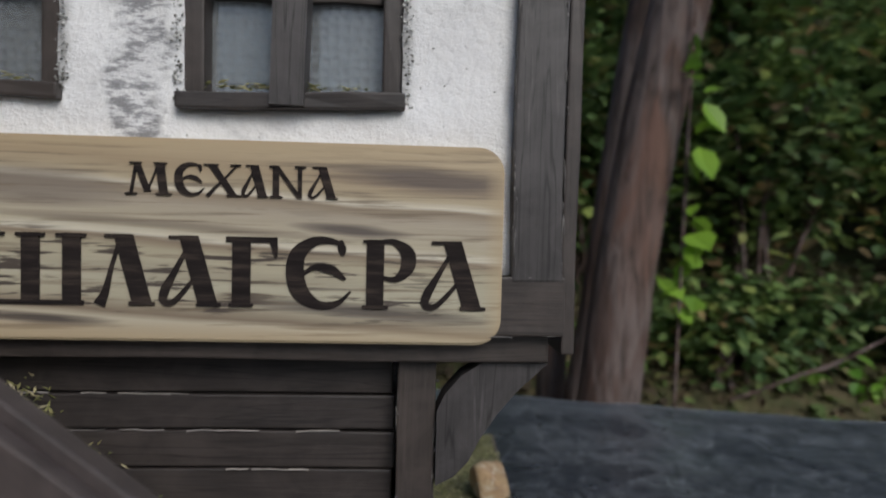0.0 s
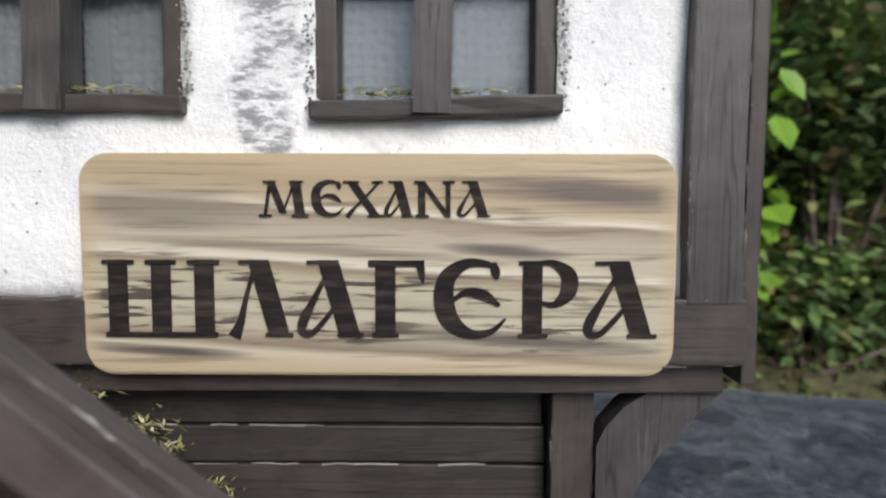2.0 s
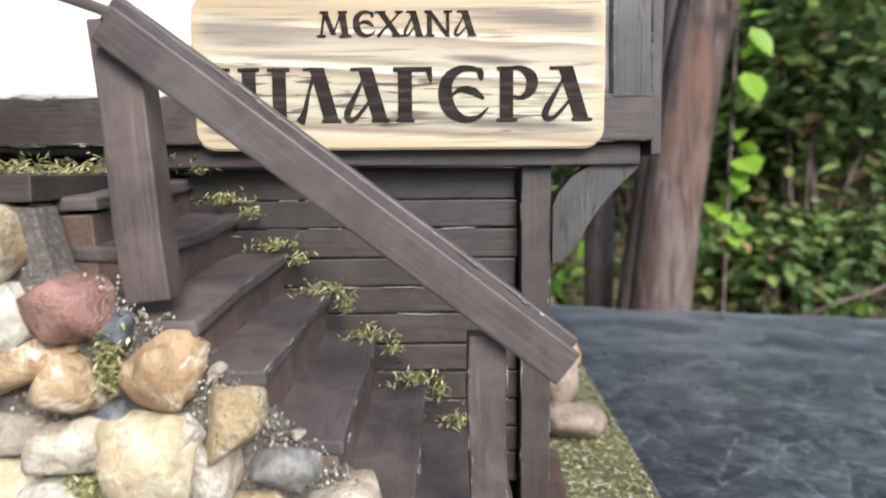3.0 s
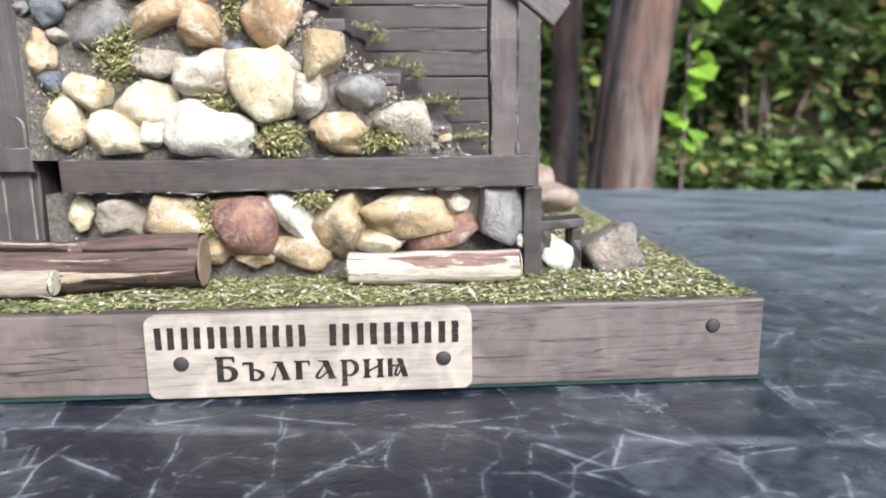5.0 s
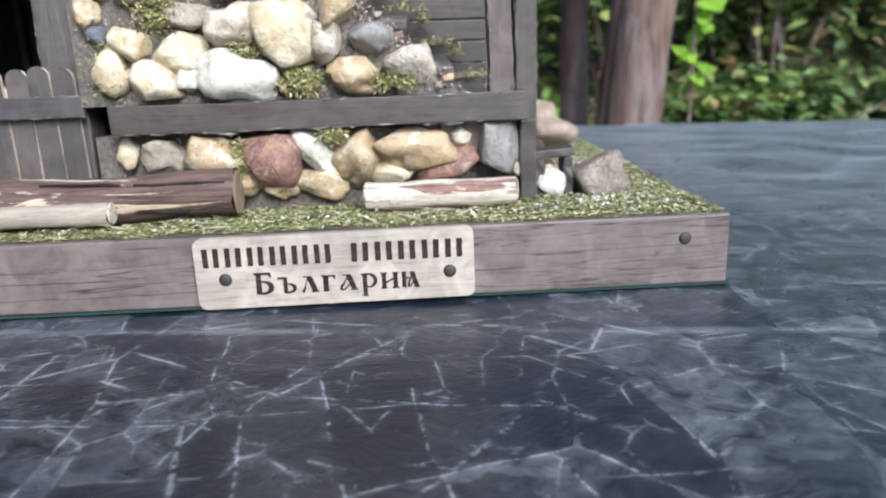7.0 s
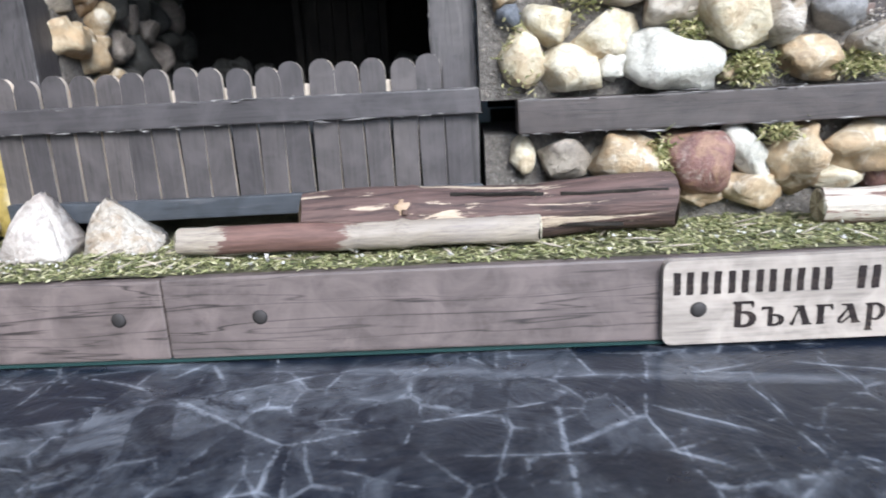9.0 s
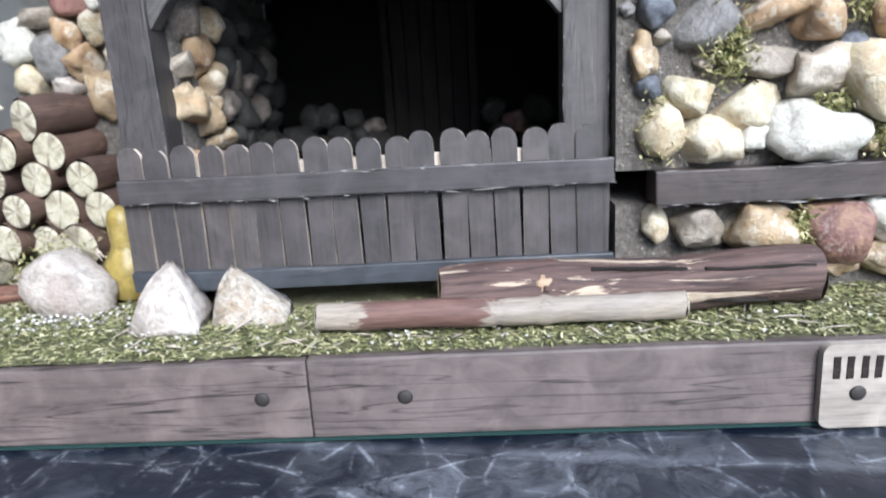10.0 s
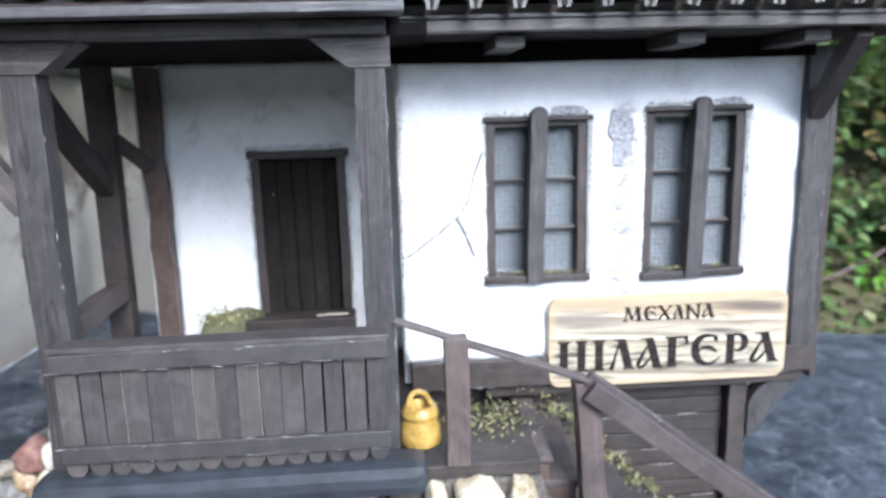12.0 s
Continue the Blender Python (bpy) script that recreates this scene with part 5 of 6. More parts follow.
# black sheet added to stop light leaking and keep the slat gaps dark
board("backing", -0.3870, -0.2540, 0.0336, 0.0350, 0.1900, 0.2275, WBLACK, para, "added black sheet behind the slats", wob=0, cuts=0)
board("rail", -0.3880, -0.2518, 0.0285, 0.0311, 0.2205, 0.2284, WFX, para)
board("rail", -0.3880, -0.2518, 0.0285, 0.0311, 0.1805, 0.1880, WFX, para)
board("cap", -0.3888, -0.2508, 0.0290, 0.0420, 0.2285, 0.2309, WGREYX, para, "worn grey top board")

# ---- retaining wall with pebbles ----
rw = thing("stone_wall", (-0.16, 0.06, 0.07), "retaining wall of mixed pebbles set in mortar", "stone wall")
part("mortar", slab_bm([(-0.2370, 0.0700), (-0.0880, 0.0700), (-0.0960, 0.0745), (-0.1180, 0.0925), (-0.1320, 0.1040), (-0.1550, 0.1205), (-0.1690, 0.1330), (-0.1800, 0.1410), (-0.1840, 0.1560), (-0.2370, 0.1572)], 0.010), MORTAR, rw, pose(0, 0.0400, 0), "gritty grey mortar")
ROWS_OF_STONE = (
    ((-0.2080, 0.0775, 0.0190, 0.0140, 0, "C"), (-0.1950, 0.0790, 0.0085, 0.0088, -20, "W"), (-0.1770, 0.0792, 0.0300, 0.0172, -12, "W"), (-0.1330, 0.0792, 0.0236, 0.0115, -8, "T"), (-0.1100, 0.0815, 0.0215, 0.0150, -10, "P")),
    ((-0.2235, 0.0835, 0.0130, 0.0160, 0, "C"), (-0.2155, 0.0925, 0.0138, 0.0134, 0, "C"), (-0.1965, 0.0895, 0.0198, 0.0118, 12, "C"), (-0.1585, 0.0935, 0.0200, 0.0225, 15, "C"), (-0.1430, 0.0905, 0.0163, 0.0160, 20, "P"), (-0.1265, 0.0913, 0.0175, 0.0118, 0, "G"), (-0.1785, 0.0972, 0.0160, 0.0152, 10, "B")),
    ((-0.1940, 0.1020, 0.0190, 0.0100, 5, "K"), (-0.1495, 0.1005, 0.0085, 0.0088, 0, "P"), (-0.1380, 0.1050, 0.0155, 0.0152, 0, "Y"), (-0.1670, 0.1045, 0.0088, 0.0076, 0, "U"), (-0.2290, 0.1050, 0.0075, 0.0115, 0, "T"), (-0.2275, 0.0955, 0.0070, 0.0070, 0, "U"), (-0.1765, 0.1132, 0.0155, 0.0172, 10, "O"), (-0.1557, 0.1158, 0.0155, 0.0222, 0, "O")),
    ((-0.1900, 0.1185, 0.0212, 0.0118, 25, "O"), (-0.2095, 0.1135, 0.0195, 0.0125, 30, "G"), (-0.1662, 0.1272, 0.0098, 0.0080, 0, "U"), (-0.2265, 0.1190, 0.0090, 0.0115, 20, "U"), (-0.2190, 0.1225, 0.0070, 0.0060, 0, "K"), (-0.2325, 0.1330, 0.0075, 0.0110, 20, "T"), (-0.2145, 0.1292, 0.0212, 0.0150, 0, "Y"), (-0.1930, 0.1302, 0.0162, 0.0172, 0, "W"), (-0.1760, 0.1330, 0.0165, 0.0172, 0, "R")),
    ((-0.2130, 0.1470, 0.0200, 0.0200, 0, "C"), (-0.1930, 0.1480, 0.0182, 0.0188, 0, "Y"), (-0.2330, 0.1495, 0.0082, 0.0120, 0, "C"), (-0.2280, 0.1400, 0.0088, 0.0082, -20, "U"), (-0.2015, 0.1410, 0.0088, 0.0088, 0, "U")),
)
for stones in ROWS_OF_STONE:
    for x, z, w, h, turn, key in stones:
        grow = 1.1 if key == "W" else 1.19
        pebble("stone", x, 0.0395, z, w * grow, h * grow, turn, key, rw, depth=min(w, h) * 1.25)

# small stones wedged between the large ones
laid = [(x, z, w * 0.58, h * 0.58) for stones in ROWS_OF_STONE for x, z, w, h, turn, key in stones]
for _ in range(420):
    x, z, r = random.uniform(-0.234, -0.094), random.uniform(0.0725, 0.155), random.uniform(0.0016, 0.0034)
    if z + r < min(0.0750 + (-0.0930 - x) * 0.92, 0.139 if x > -0.183 else 0.156) and all(((x - a) / (w + r * 0.72)) ** 2 + ((z - b) / (h + r * 0.72)) ** 2 > 1 for a, b, w, h in laid):
        laid.append((x, z, r, r))
        pebble("stone", x, 0.0392, z, r * 2.3, r * 2.1, random.uniform(-40, 40), random.choice("KGPKTK"), rw, depth=r * 2.2, rough=0.4)

FOOT_STONES = (
    ((-0.2230, 0.0515, 0.0080, 0.0115, 0, "C"), (-0.2090, 0.0505, 0.0178, 0.0145, 0, "K"), (-0.1895, 0.0500, 0.0205, 0.0165, 0, "T"), (-0.1670, 0.0480, 0.0210, 0.0192, 0, "E"), (-0.1500, 0.0490, 0.0098, 0.0220, 42, "W"), (-0.1340, 0.0482, 0.0190, 0.0192, 0, "T"), (-0.1480, 0.0370, 0.0200, 0.0100, 0, "T"), (-0.1110, 0.0500, 0.0282, 0.0172, -5, "T")),
    ((-0.1200, 0.0395, 0.0172, 0.0085, -5, "C"), (-0.0980, 0.0422, 0.0218, 0.0120, 12, "E"), (-0.0920, 0.0530, 0.0095, 0.0095, 0, "P"), (-0.0785, 0.0482, 0.0175, 0.0212, 0, "G"), (-0.0680, 0.0400, 0.0072, 0.0120, 0, "P"), (-0.1770, 0.0400, 0.0115, 0.0100, 0, "T"), (-0.1655, 0.0355, 0.0125, 0.0080, 0, "T")),
)
fw = thing("stone_footing", (-0.15, 0.05, 0.026), "footing of mixed pebbles under the retaining beam", "stone footing")
part("mortar", slab_bm([(-0.2360, 0.0250), (-0.0660, 0.0250), (-0.0660, 0.0580), (-0.2360, 0.0580)], 0.056), MORTAR, fw, pose(0, 0.0450, 0))
for stones in FOOT_STONES:
    for x, z, w, h, turn, key in stones:
        pebble("stone", x, 0.0435, z, w * 1.2, h * 1.2, turn, key, fw, depth=min(w, h) * 1.3)
tagged(board("retaining_beam", -0.2255, -0.0660, 0.0340, 0.0480, 0.0590, 0.0700, WX, None), "dark timber beam carrying the pebble wall", "beam")

# ---- stairs ----
stairs = thing("stairs", (-0.12, 0.075, 0.06), "narrow dark timber stairs up to the porch", "stairs")
RISE, RUN = 0.0157, 0.0160
# nose of each step at the front and at the house wall: across, up; the treads tip towards the front
NOSES = ((-0.0790, 0.0680, -0.0760, 0.0735), (-0.0945, 0.0800, -0.0930, 0.0870), (-0.1112, 0.0985, -0.1098, 0.1075), (-0.1300, 0.1165, -0.1262, 0.1218), (-0.1465, 0.1290, -0.1415, 0.1360), (-0.1630, 0.1440, -0.1580, 0.1500), (-0.1760, 0.1570, -0.1730, 0.1630))
for k, (xf, zf, xb, zb) in enumerate(NOSES):
    yaw, tip = math.degrees(math.atan2(xb - xf, 0.080)), math.degrees(math.atan2(zb - zf, 0.080))
    m = pose((xf + xb) / 2, 0.0800, (zf + zb) / 2, tip, random.uniform(-1.5, 1.5), -yaw)
    deep, near = (0.0225, 0.0225, 0.0225, 0.0225, 0.032, 0.0225, 0.012)[k], 0.0 if k < 5 else 0.014
    step = part("step", box_bm(deep, 0.0820 - near, 0.0040, 0.0009, 0.0005, 4), WSTEP, stairs, m @ Matrix.Translation((-deep / 2, near / 2, -0.0020)))
    part("riser", box_bm(deep - 0.0022, 0.0808 - near, 0.0165, 0.0006, 0.0005, 4), WRISER, step, m @ Matrix.Translation((-deep / 2 - 0.0008, 0.0003 + near / 2, -0.0124)))
board("landing", -0.2440, -0.1840, 0.0400, 0.1038, 0.1575, 0.1640, WX, stairs, "dark timber landing")
board("bottom_step", -0.0930, -0.0660, 0.0440, 0.1140, 0.0560, 0.0660, WSTEP, stairs)

rail = thing("stair_railing", (-0.14, 0.04, 0.07), "brown timber stair railing with sloping handrail", "railing")
board("post", -0.1662, -0.1552, 0.0393, 0.0493, 0.1330, 0.2000, WRAILZ, rail, turn=(0, -4.5, 0))
board("post", -0.0808, -0.0715, 0.0392, 0.0482, 0.0660, 0.1240, WRAILZ, rail, turn=(0, -0.6, 0))
board("post", -0.2272, -0.2165, 0.0380, 0.0460, 0.1640, 0.2240, WRAILZ, rail)
strut("handrail", (-0.1632, 0.0372, 0.1977), (-0.0572, 0.0372, 0.1166), 0.0094, 0.0040, WRAIL, rail)
strut("handrail", (-0.1630, 0.0417, 0.2024), (-0.0560, 0.0417, 0.1202), 0.0068, 0.0052, WRAIL, rail)
strut("handrail", (-0.2490, 0.0440, 0.2320), (-0.1620, 0.0420, 0.2005), 0.0024, 0.0070, WRAIL, rail)

# ---- small things on the base ----
def log(name, a, b, r, bark, cut, label, category, seed, flatten=1.0, uneven=0.07, rings_at=()):
    a, b = Vector(a), Vector(b)
    d = b - a
    bm = bmesh.new()
    seg, rings = 20, 40 if rings_at else 14
    rr = []
    for i in range(rings + 1):
        t = i / rings
        ring = []
        for k in range(seg):
            an = 2 * math.pi * k / seg
            q = r * (1 + sum(amp * math.exp(-((t - at) / 0.012) ** 2) for at, amp in rings_at) + uneven * noise.noise(Vector((math.cos(an) * 1.5, math.sin(an) * 1.5, t * 3 + seed))) + 0.03 * noise.noise(Vector((an * 4, t * 9, seed))))
            sway = r * uneven * 2.4 * noise.noise(Vector((t * 2.6, seed, 3.0)))
            ring.append(bm.verts.new((d.length * (t - 0.5) + (r * 0.25 * noise.noise(Vector((an, seed, 8.0))) if i in (0, rings) else 0), q * math.cos(an), q * math.sin(an) * flatten + sway)))
        rr.append(ring)
    for p, q in zip(rr, rr[1:]):
        for k in range(seg):
            bm.faces.new((p[k], p[(k + 1) % seg], q[(k + 1) % seg], q[k]))
    bmesh.ops.recalc_face_normals(bm, faces=bm.faces)
    x = d.normalized()
    y = Vector((0, 0, 1)).cross(x).normalized()
    z = x.cross(y)
    m = Matrix((x, y, z)).transposed().to_4x4()
    m.translation = (a + b) / 2
    t = thing(name, (a + b) / 2 - Vector((0, 0, r)), label, category)
    part("bark", bm, bark, t, m, smooth=True)
    for s, ring in ((-1, rr[0]), (1, rr[-1])):
        cb = bmesh.new()
        lo = [cb.verts.new((s * d.length / 2 + (0.0002 if s > 0 else -0.0002), r * 0.99 * math.cos(2 * math.pi * k / seg), r * 0.99 * flatten * math.sin(2 * math.pi * k / seg))) for k in range(seg)]
        hi = [cb.verts.new((s * (d.length / 2 + 0.0007), v.co.y * 0.86, v.co.z * 0.86)) for v in lo]
        for k in range(seg):
            cb.faces.new((lo[k], lo[(k + 1) % seg], hi[(k + 1) % seg], hi[k]))
        cb.faces.new(hi)
        bmesh.ops.recalc_face_normals(cb, faces=cb.faces)
        part("cut_end", cb, cut, t, m, "pale sawn end")
    return t


log("log", (-0.2945, 0.0245, 0.0360), (-0.1785, 0.0270, 0.0368), 0.0088, BARK, KNOT, "thick reddish-barked log lying on the grass", "log", 2.0, uneven=0.11, rings_at=((0.3, 0.06), (0.62, -0.04)))
thick_log = bpy.data.objects["log"]
part("knot", pebble_bm(0.0090, 0.0050, 0.0080, 77, 0.25), KNOT, thick_log, pose(-0.2615, 0.0185, 0.0385, 0, 20, 0), "pale cut knot", smooth=True)
part("knot_core", pebble_bm(0.0024, 0.0016, 0.0022, 78, 0.2), BARKY, thick_log, pose(-0.2622, 0.0160, 0.0392), smooth=True)
for xa, xb, za, zb in ((-0.2480, -0.2190, 0.0432, 0.0424), (-0.2140, -0.1810, 0.0420, 0.0418), (-0.2860, -0.2700, 0.0400, 0.0392), (-0.2300, -0.1950, 0.0330, 0.0322)):
    yy = 0.0270 - math.sqrt(max(0.0, 0.0090 ** 2 - ((za + zb) / 2 - 0.0364) ** 2))
    strut("split", (xa, yy + 0.0001, za), (xb, yy + 0.0003, zb), 0.0010, 0.0016, WDOOR, thick_log, "dark split in the bark", wob=0.0004)
log("stick", (-0.3320, 0.0150, 0.0335), (-0.2215, 0.0150, 0.0330), 0.0042, STICKBARK, CUT, "half-peeled stick lying on the grass", "stick", 5.0, uneven=0.13, rings_at=((0.11, 0.14), (0.5, -0.1), (0.63, 0.2), (0.9, 0.08)))
log("split_log", (-0.1305, 0.0300, 0.0325), (-0.0725, 0.0290, 0.0325), 0.0056, CHIPBARK, CUT, "short half-peeled branch lying on the grass", "log", 9.0)

LOG_ENDS = (
    (-0.4660, 0.0940, 0.0078), (-0.4750, 0.0820, 0.0070), (-0.4570, 0.0812, 0.0072), (-0.4845, 0.0700, 0.0072), (-0.4645, 0.0698, 0.0067),
    (-0.4450, 0.0690, 0.0069), (-0.4905, 0.0575, 0.0082), (-0.4730, 0.0575, 0.0065), (-0.4570, 0.0562, 0.0079), (-0.4375, 0.0565, 0.0070),
    (-0.4990, 0.0440, 0.0095), (-0.4810, 0.0440, 0.0072), (-0.4665, 0.0420, 0.0070), (-0.4495, 0.0410, 0.0086), (-0.4870, 0.0775, 0.0040),
)
for k, (x, z, r) in enumerate(LOG_ENDS):
    j = random.uniform(-0.004, 0.004)
    t = log("firewood_log", (x, 0.095 + j, z), (x + (0.034 if k == 0 else 0.015), 0.165 + j, z + 0.002), r * 1.09, BARKY, CUT, "small sawn firewood log stacked in a pile", "log", k * 1.7, uneven=0.16)
    tagged(t, group="stacked firewood logs")

for x, y, w, d, h, key, lab in ((-0.4300, 0.0530, 0.035, 0.026, 0.026, "Q", "white quartz rock lying by the fence"), (-0.0335, 0.0540, 0.027, 0.026, 0.019, "D", "grey rough boulder beside the bench"), (-0.0555, 0.0455, 0.0120, 0.009, 0.0130, "W", "small white pebble under the bench"), (-0.0390, 0.2180, 0.013, 0.014, 0.020, "U", "small blue-grey pebble beside the house wall"), (-0.0480, 0.2100, 0.008, 0.010, 0.018, "W", "small white pebble beside the house wall"), (-0.0405, 0.2500, 0.010, 0.020, 0.044, "Y", "tall yellowish stone beside the house wall"), (-0.0010, 0.3580, 0.024, 0.030, 0.030, "O", "yellow-orange stone beside the house wall"), (-0.0200, 0.2850, 0.034, 0.030, 0.034, "L", "pinkish stone beside the house wall"), (-0.0180, 0.2240, 0.034, 0.030, 0.024, "L", "pale pink stone beside the house wall")):
    SEED[0] += 1
    bm = pebble_bm(w, d, h, SEED[0], 0.2, 0.9, 3, 1 if key in "DW" else 4)
    tagged(solid("rock", bm, ST[key], None, pose(x, y, 0.027 + h * 0.36), smooth=True), lab, "rock")

def shard(outline, x, y, thick, key, lab):
    """A split stone with flat faces and a pointed top."""
    bm = slab_bm(outline, thick)
    top = max(z for _, z in outline)
    bmesh.ops.triangulate(bm, faces=bm.faces[:])
    bmesh.ops.bevel(bm, geom=[e for e in bm.edges if e.calc_face_angle(0) > 0.5], offset=0.0012, segments=2, affect="EDGES")
    bmesh.ops.triangulate(bm, faces=bm.faces[:])
    bmesh.ops.subdivide_edges(bm, edges=bm.edges[:], cuts=2)
    for v in bm.verts:
        k = max(0.0, v.co.z) / top
        v.co.y = (v.co.y - thick / 2) * (1.25 - 0.95 * k) + thick * 0.35 * k
        v.co += Vector([0.0018 * noise.noise(v.co * 110 + Vector((q * 9, x * 100, 0))) for q in range(3)])
    tagged(solid("rock", bm, ST[key], None, pose(x, y, 0.0262), smooth=True), lab, "rock")


shard([(-0.0120, -0.001), (0.0125, 0.000), (0.0110, 0.006), (0.0035, 0.0195), (0.0005, 0.0222), (-0.0025, 0.0208), (-0.0100, 0.0070)], -0.3860, 0.0300, 0.016, "Q", "pale pointed stone standing before the fence")
shard([(-0.0125, -0.001), (0.0150, -0.001), (0.0130, 0.0045), (0.0040, 0.0120), (-0.0040, 0.0180), (-0.0065, 0.0172), (-0.0115, 0.0060)], -0.3610, 0.0355, 0.013, "P", "pale pink pointed stone before the fence")

bench = thing("bench", (-0.0545, 0.05, 0.027), "tiny black timber bench on the grass", "bench")
board("seat", -0.0628, -0.0460, 0.0430, 0.0560, 0.0428, 0.0462, WX, bench, turn=(0, -3, 0))
for x, y in ((-0.0620, 0.0440), (-0.0502, 0.0440), (-0.0620, 0.0515), (-0.0502, 0.0515)):
    board("leg", x, x + 0.0038, y, y + 0.0036, 0.0262, 0.0428, WZ, bench)
tagged(board("stair_block", -0.0690, -0.0625, 0.0390, 0.0480, 0.0265, 0.0590, WZ, None), "short black post under the stair foot", "post")

gourd = thing("gourd", (-0.414, 0.052, 0.027), "yellow glazed gourd vessel beside the fence", "vessel")
part("body", lathe([(0.004, 0), (0.0080, 0.002), (0.0096, 0.009), (0.0090, 0.0155), (0.0064, 0.0195), (0.0056, 0.0215), (0.0058, 0.025), (0.0060, 0.030), (0.0050, 0.0345), (0.002, 0.0362)]), GOURD, gourd, pose(-0.4135, 0.0630, 0.0268), smooth=True)

jug = thing("jug", (-0.238, 0.05, 0.1712), "ochre yellow glazed jug with loop handle on the porch", "jug")
part("body", lathe([(0.0086, 0), (0.0096, 0.0015), (0.0097, 0.0050), (0.0091, 0.0095), (0.0083, 0.0120), (0.0081, 0.0132), (0.0087, 0.0140), (0.0087, 0.0152), (0.0082, 0.0160), (0.0076, 0.0180), (0.0064, 0.0190), (0.0050, 0.0186), (0.0046, 0.0150)]), YELLOW, jug, pose(-0.2382, 0.0500, 0.1712), smooth=True)
hb = bmesh.new()
prev = None
for k in range(13):
    a = math.pi * k / 12
    c = Vector((0.0052 * math.cos(a), 0, 0.0078 * math.sin(a)))
    ring = [hb.verts.new(c + 0.0014 * (Vector((math.cos(a), 0, math.sin(a))) * math.cos(q) + Vector((0, 1, 0)) * math.sin(q))) for q in [2 * math.pi * j / 10 for j in range(10)]]
    if prev:
        for j in range(10):
            hb.faces.new((prev[j], prev[(j + 1) % 10], ring[(j + 1) % 10], ring[j]))
    prev = ring
bmesh.ops.recalc_face_normals(hb, faces=hb.faces)
part("handle", hb, YELLOW, jug, pose(-0.2382, 0.0480, 0.1893, -50, 0, 8), smooth=True)

# left stone wall and cellar stonework
lw = thing("stone_side_wall", (-0.43, 0.13, 0.026), "side wall of mixed stones set in mortar", "stone wall")
part("mortar", slab_bm([(-0.4720, 0.0250), (-0.4020, 0.0250), (-0.4020, 0.1460), (-0.4450, 0.1440), (-0.4700, 0.1340)], 0.050), MORTAR, lw, pose(0, 0.1200, 0))
part("mortar", slab_bm([(0, 0.026), (0.118, 0.026), (0.118, 0.158), (0, 0.158)], 0.014), MORTAR, lw, pose(-0.3845, 0.0610, 0, 0, 0, 90))
STONE_MIX = "TTOKTODKTO"
OUTER = (
    ((-0.4740, 0.1260, 0.0132, 0.0172, "W"), (-0.4620, 0.1200, 0.0168, 0.0180, "G"), (-0.4520, 0.1292, 0.0132, 0.0132, "O"), (-0.4390, 0.1300, 0.0122, 0.0130, "Y"), (-0.4460, 0.1172, 0.0142, 0.0138, "O"), (-0.4470, 0.1440, 0.0135, 0.0162, "R"), (-0.4370, 0.1430, 0.0085, 0.0125, "W")),
    ((-0.4650, 0.1355, 0.0170, 0.0100, "K"), (-0.4710, 0.1100, 0.0125, 0.0122, "C"), (-0.4560, 0.1075, 0.0125, 0.0085, "Q"), (-0.4405, 0.1030, 0.0172, 0.0160, "T"), (-0.4290, 0.1150, 0.0120, 0.0140, "C"), (-0.4290, 0.1300, 0.0120, 0.0140, "Y")),
)
for group in OUTER:
    for x, z, w, h, key in group:
        pebble("stone", x, 0.1180, z, w * 1.22, h * 1.22, random.uniform(-15, 15), key, lw, depth=0.015)
laid = []
for _ in range(900):
    y, z, r = random.uniform(0.064, 0.172), random.uniform(0.058, 0.152), random.uniform(0.0055, 0.0105)
    if all(math.hypot(y - a, z - b) > (r + q) * 0.86 for a, b, q in laid):
        laid.append((y, z, r))
        # deeper stones take darker keys, painting in the light lost with depth
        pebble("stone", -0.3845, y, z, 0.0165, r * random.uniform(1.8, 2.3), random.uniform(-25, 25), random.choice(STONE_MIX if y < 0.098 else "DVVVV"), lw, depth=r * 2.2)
# back courses mostly in the shade-darkened tone
cw = thing("cellar_stones", (-0.31, 0.175, 0.0605), "low courses of brown pebbles darkened for shade along the cellar back wall", "stone wall")
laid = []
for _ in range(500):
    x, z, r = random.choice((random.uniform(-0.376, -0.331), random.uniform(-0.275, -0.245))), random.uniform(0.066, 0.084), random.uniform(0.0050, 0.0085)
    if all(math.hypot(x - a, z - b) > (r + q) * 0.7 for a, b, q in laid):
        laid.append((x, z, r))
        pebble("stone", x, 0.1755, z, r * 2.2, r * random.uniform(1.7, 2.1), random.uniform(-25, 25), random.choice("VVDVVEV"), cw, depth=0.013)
slab = log("bark_slab", (-0.5260, 0.0700, 0.0300), (-0.4760, 0.0800, 0.0345), 0.0085, SLABBARK, CUT, "reddish bark slab lying beside the log pile", "bark", 4.0, flatten=0.5, uneven=0.2)
slab = log("bark_slab", (-0.5200, 0.0560, 0.0290), (-0.4520, 0.0680, 0.0300), 0.0050, SLABBARK, CUT, "thin reddish branch lying before the log pile", "bark", 6.0, flatten=0.7, uneven=0.2)
log("bark_slab", (-0.0470, 0.1040, 0.0290), (-0.0400, 0.1850, 0.0330), 0.0075, BARKY, CUT, "weathered grey bark strip beside the house wall", "bark", 9.0, flatten=0.45, uneven=0.25)
strut("splinter", (-0.4760, 0.1010, 0.0990), (-0.4850, 0.0985, 0.1085), 0.0016, 0.0010, PALE, bpy.data.objects["firewood_log"], "pale split splinter")

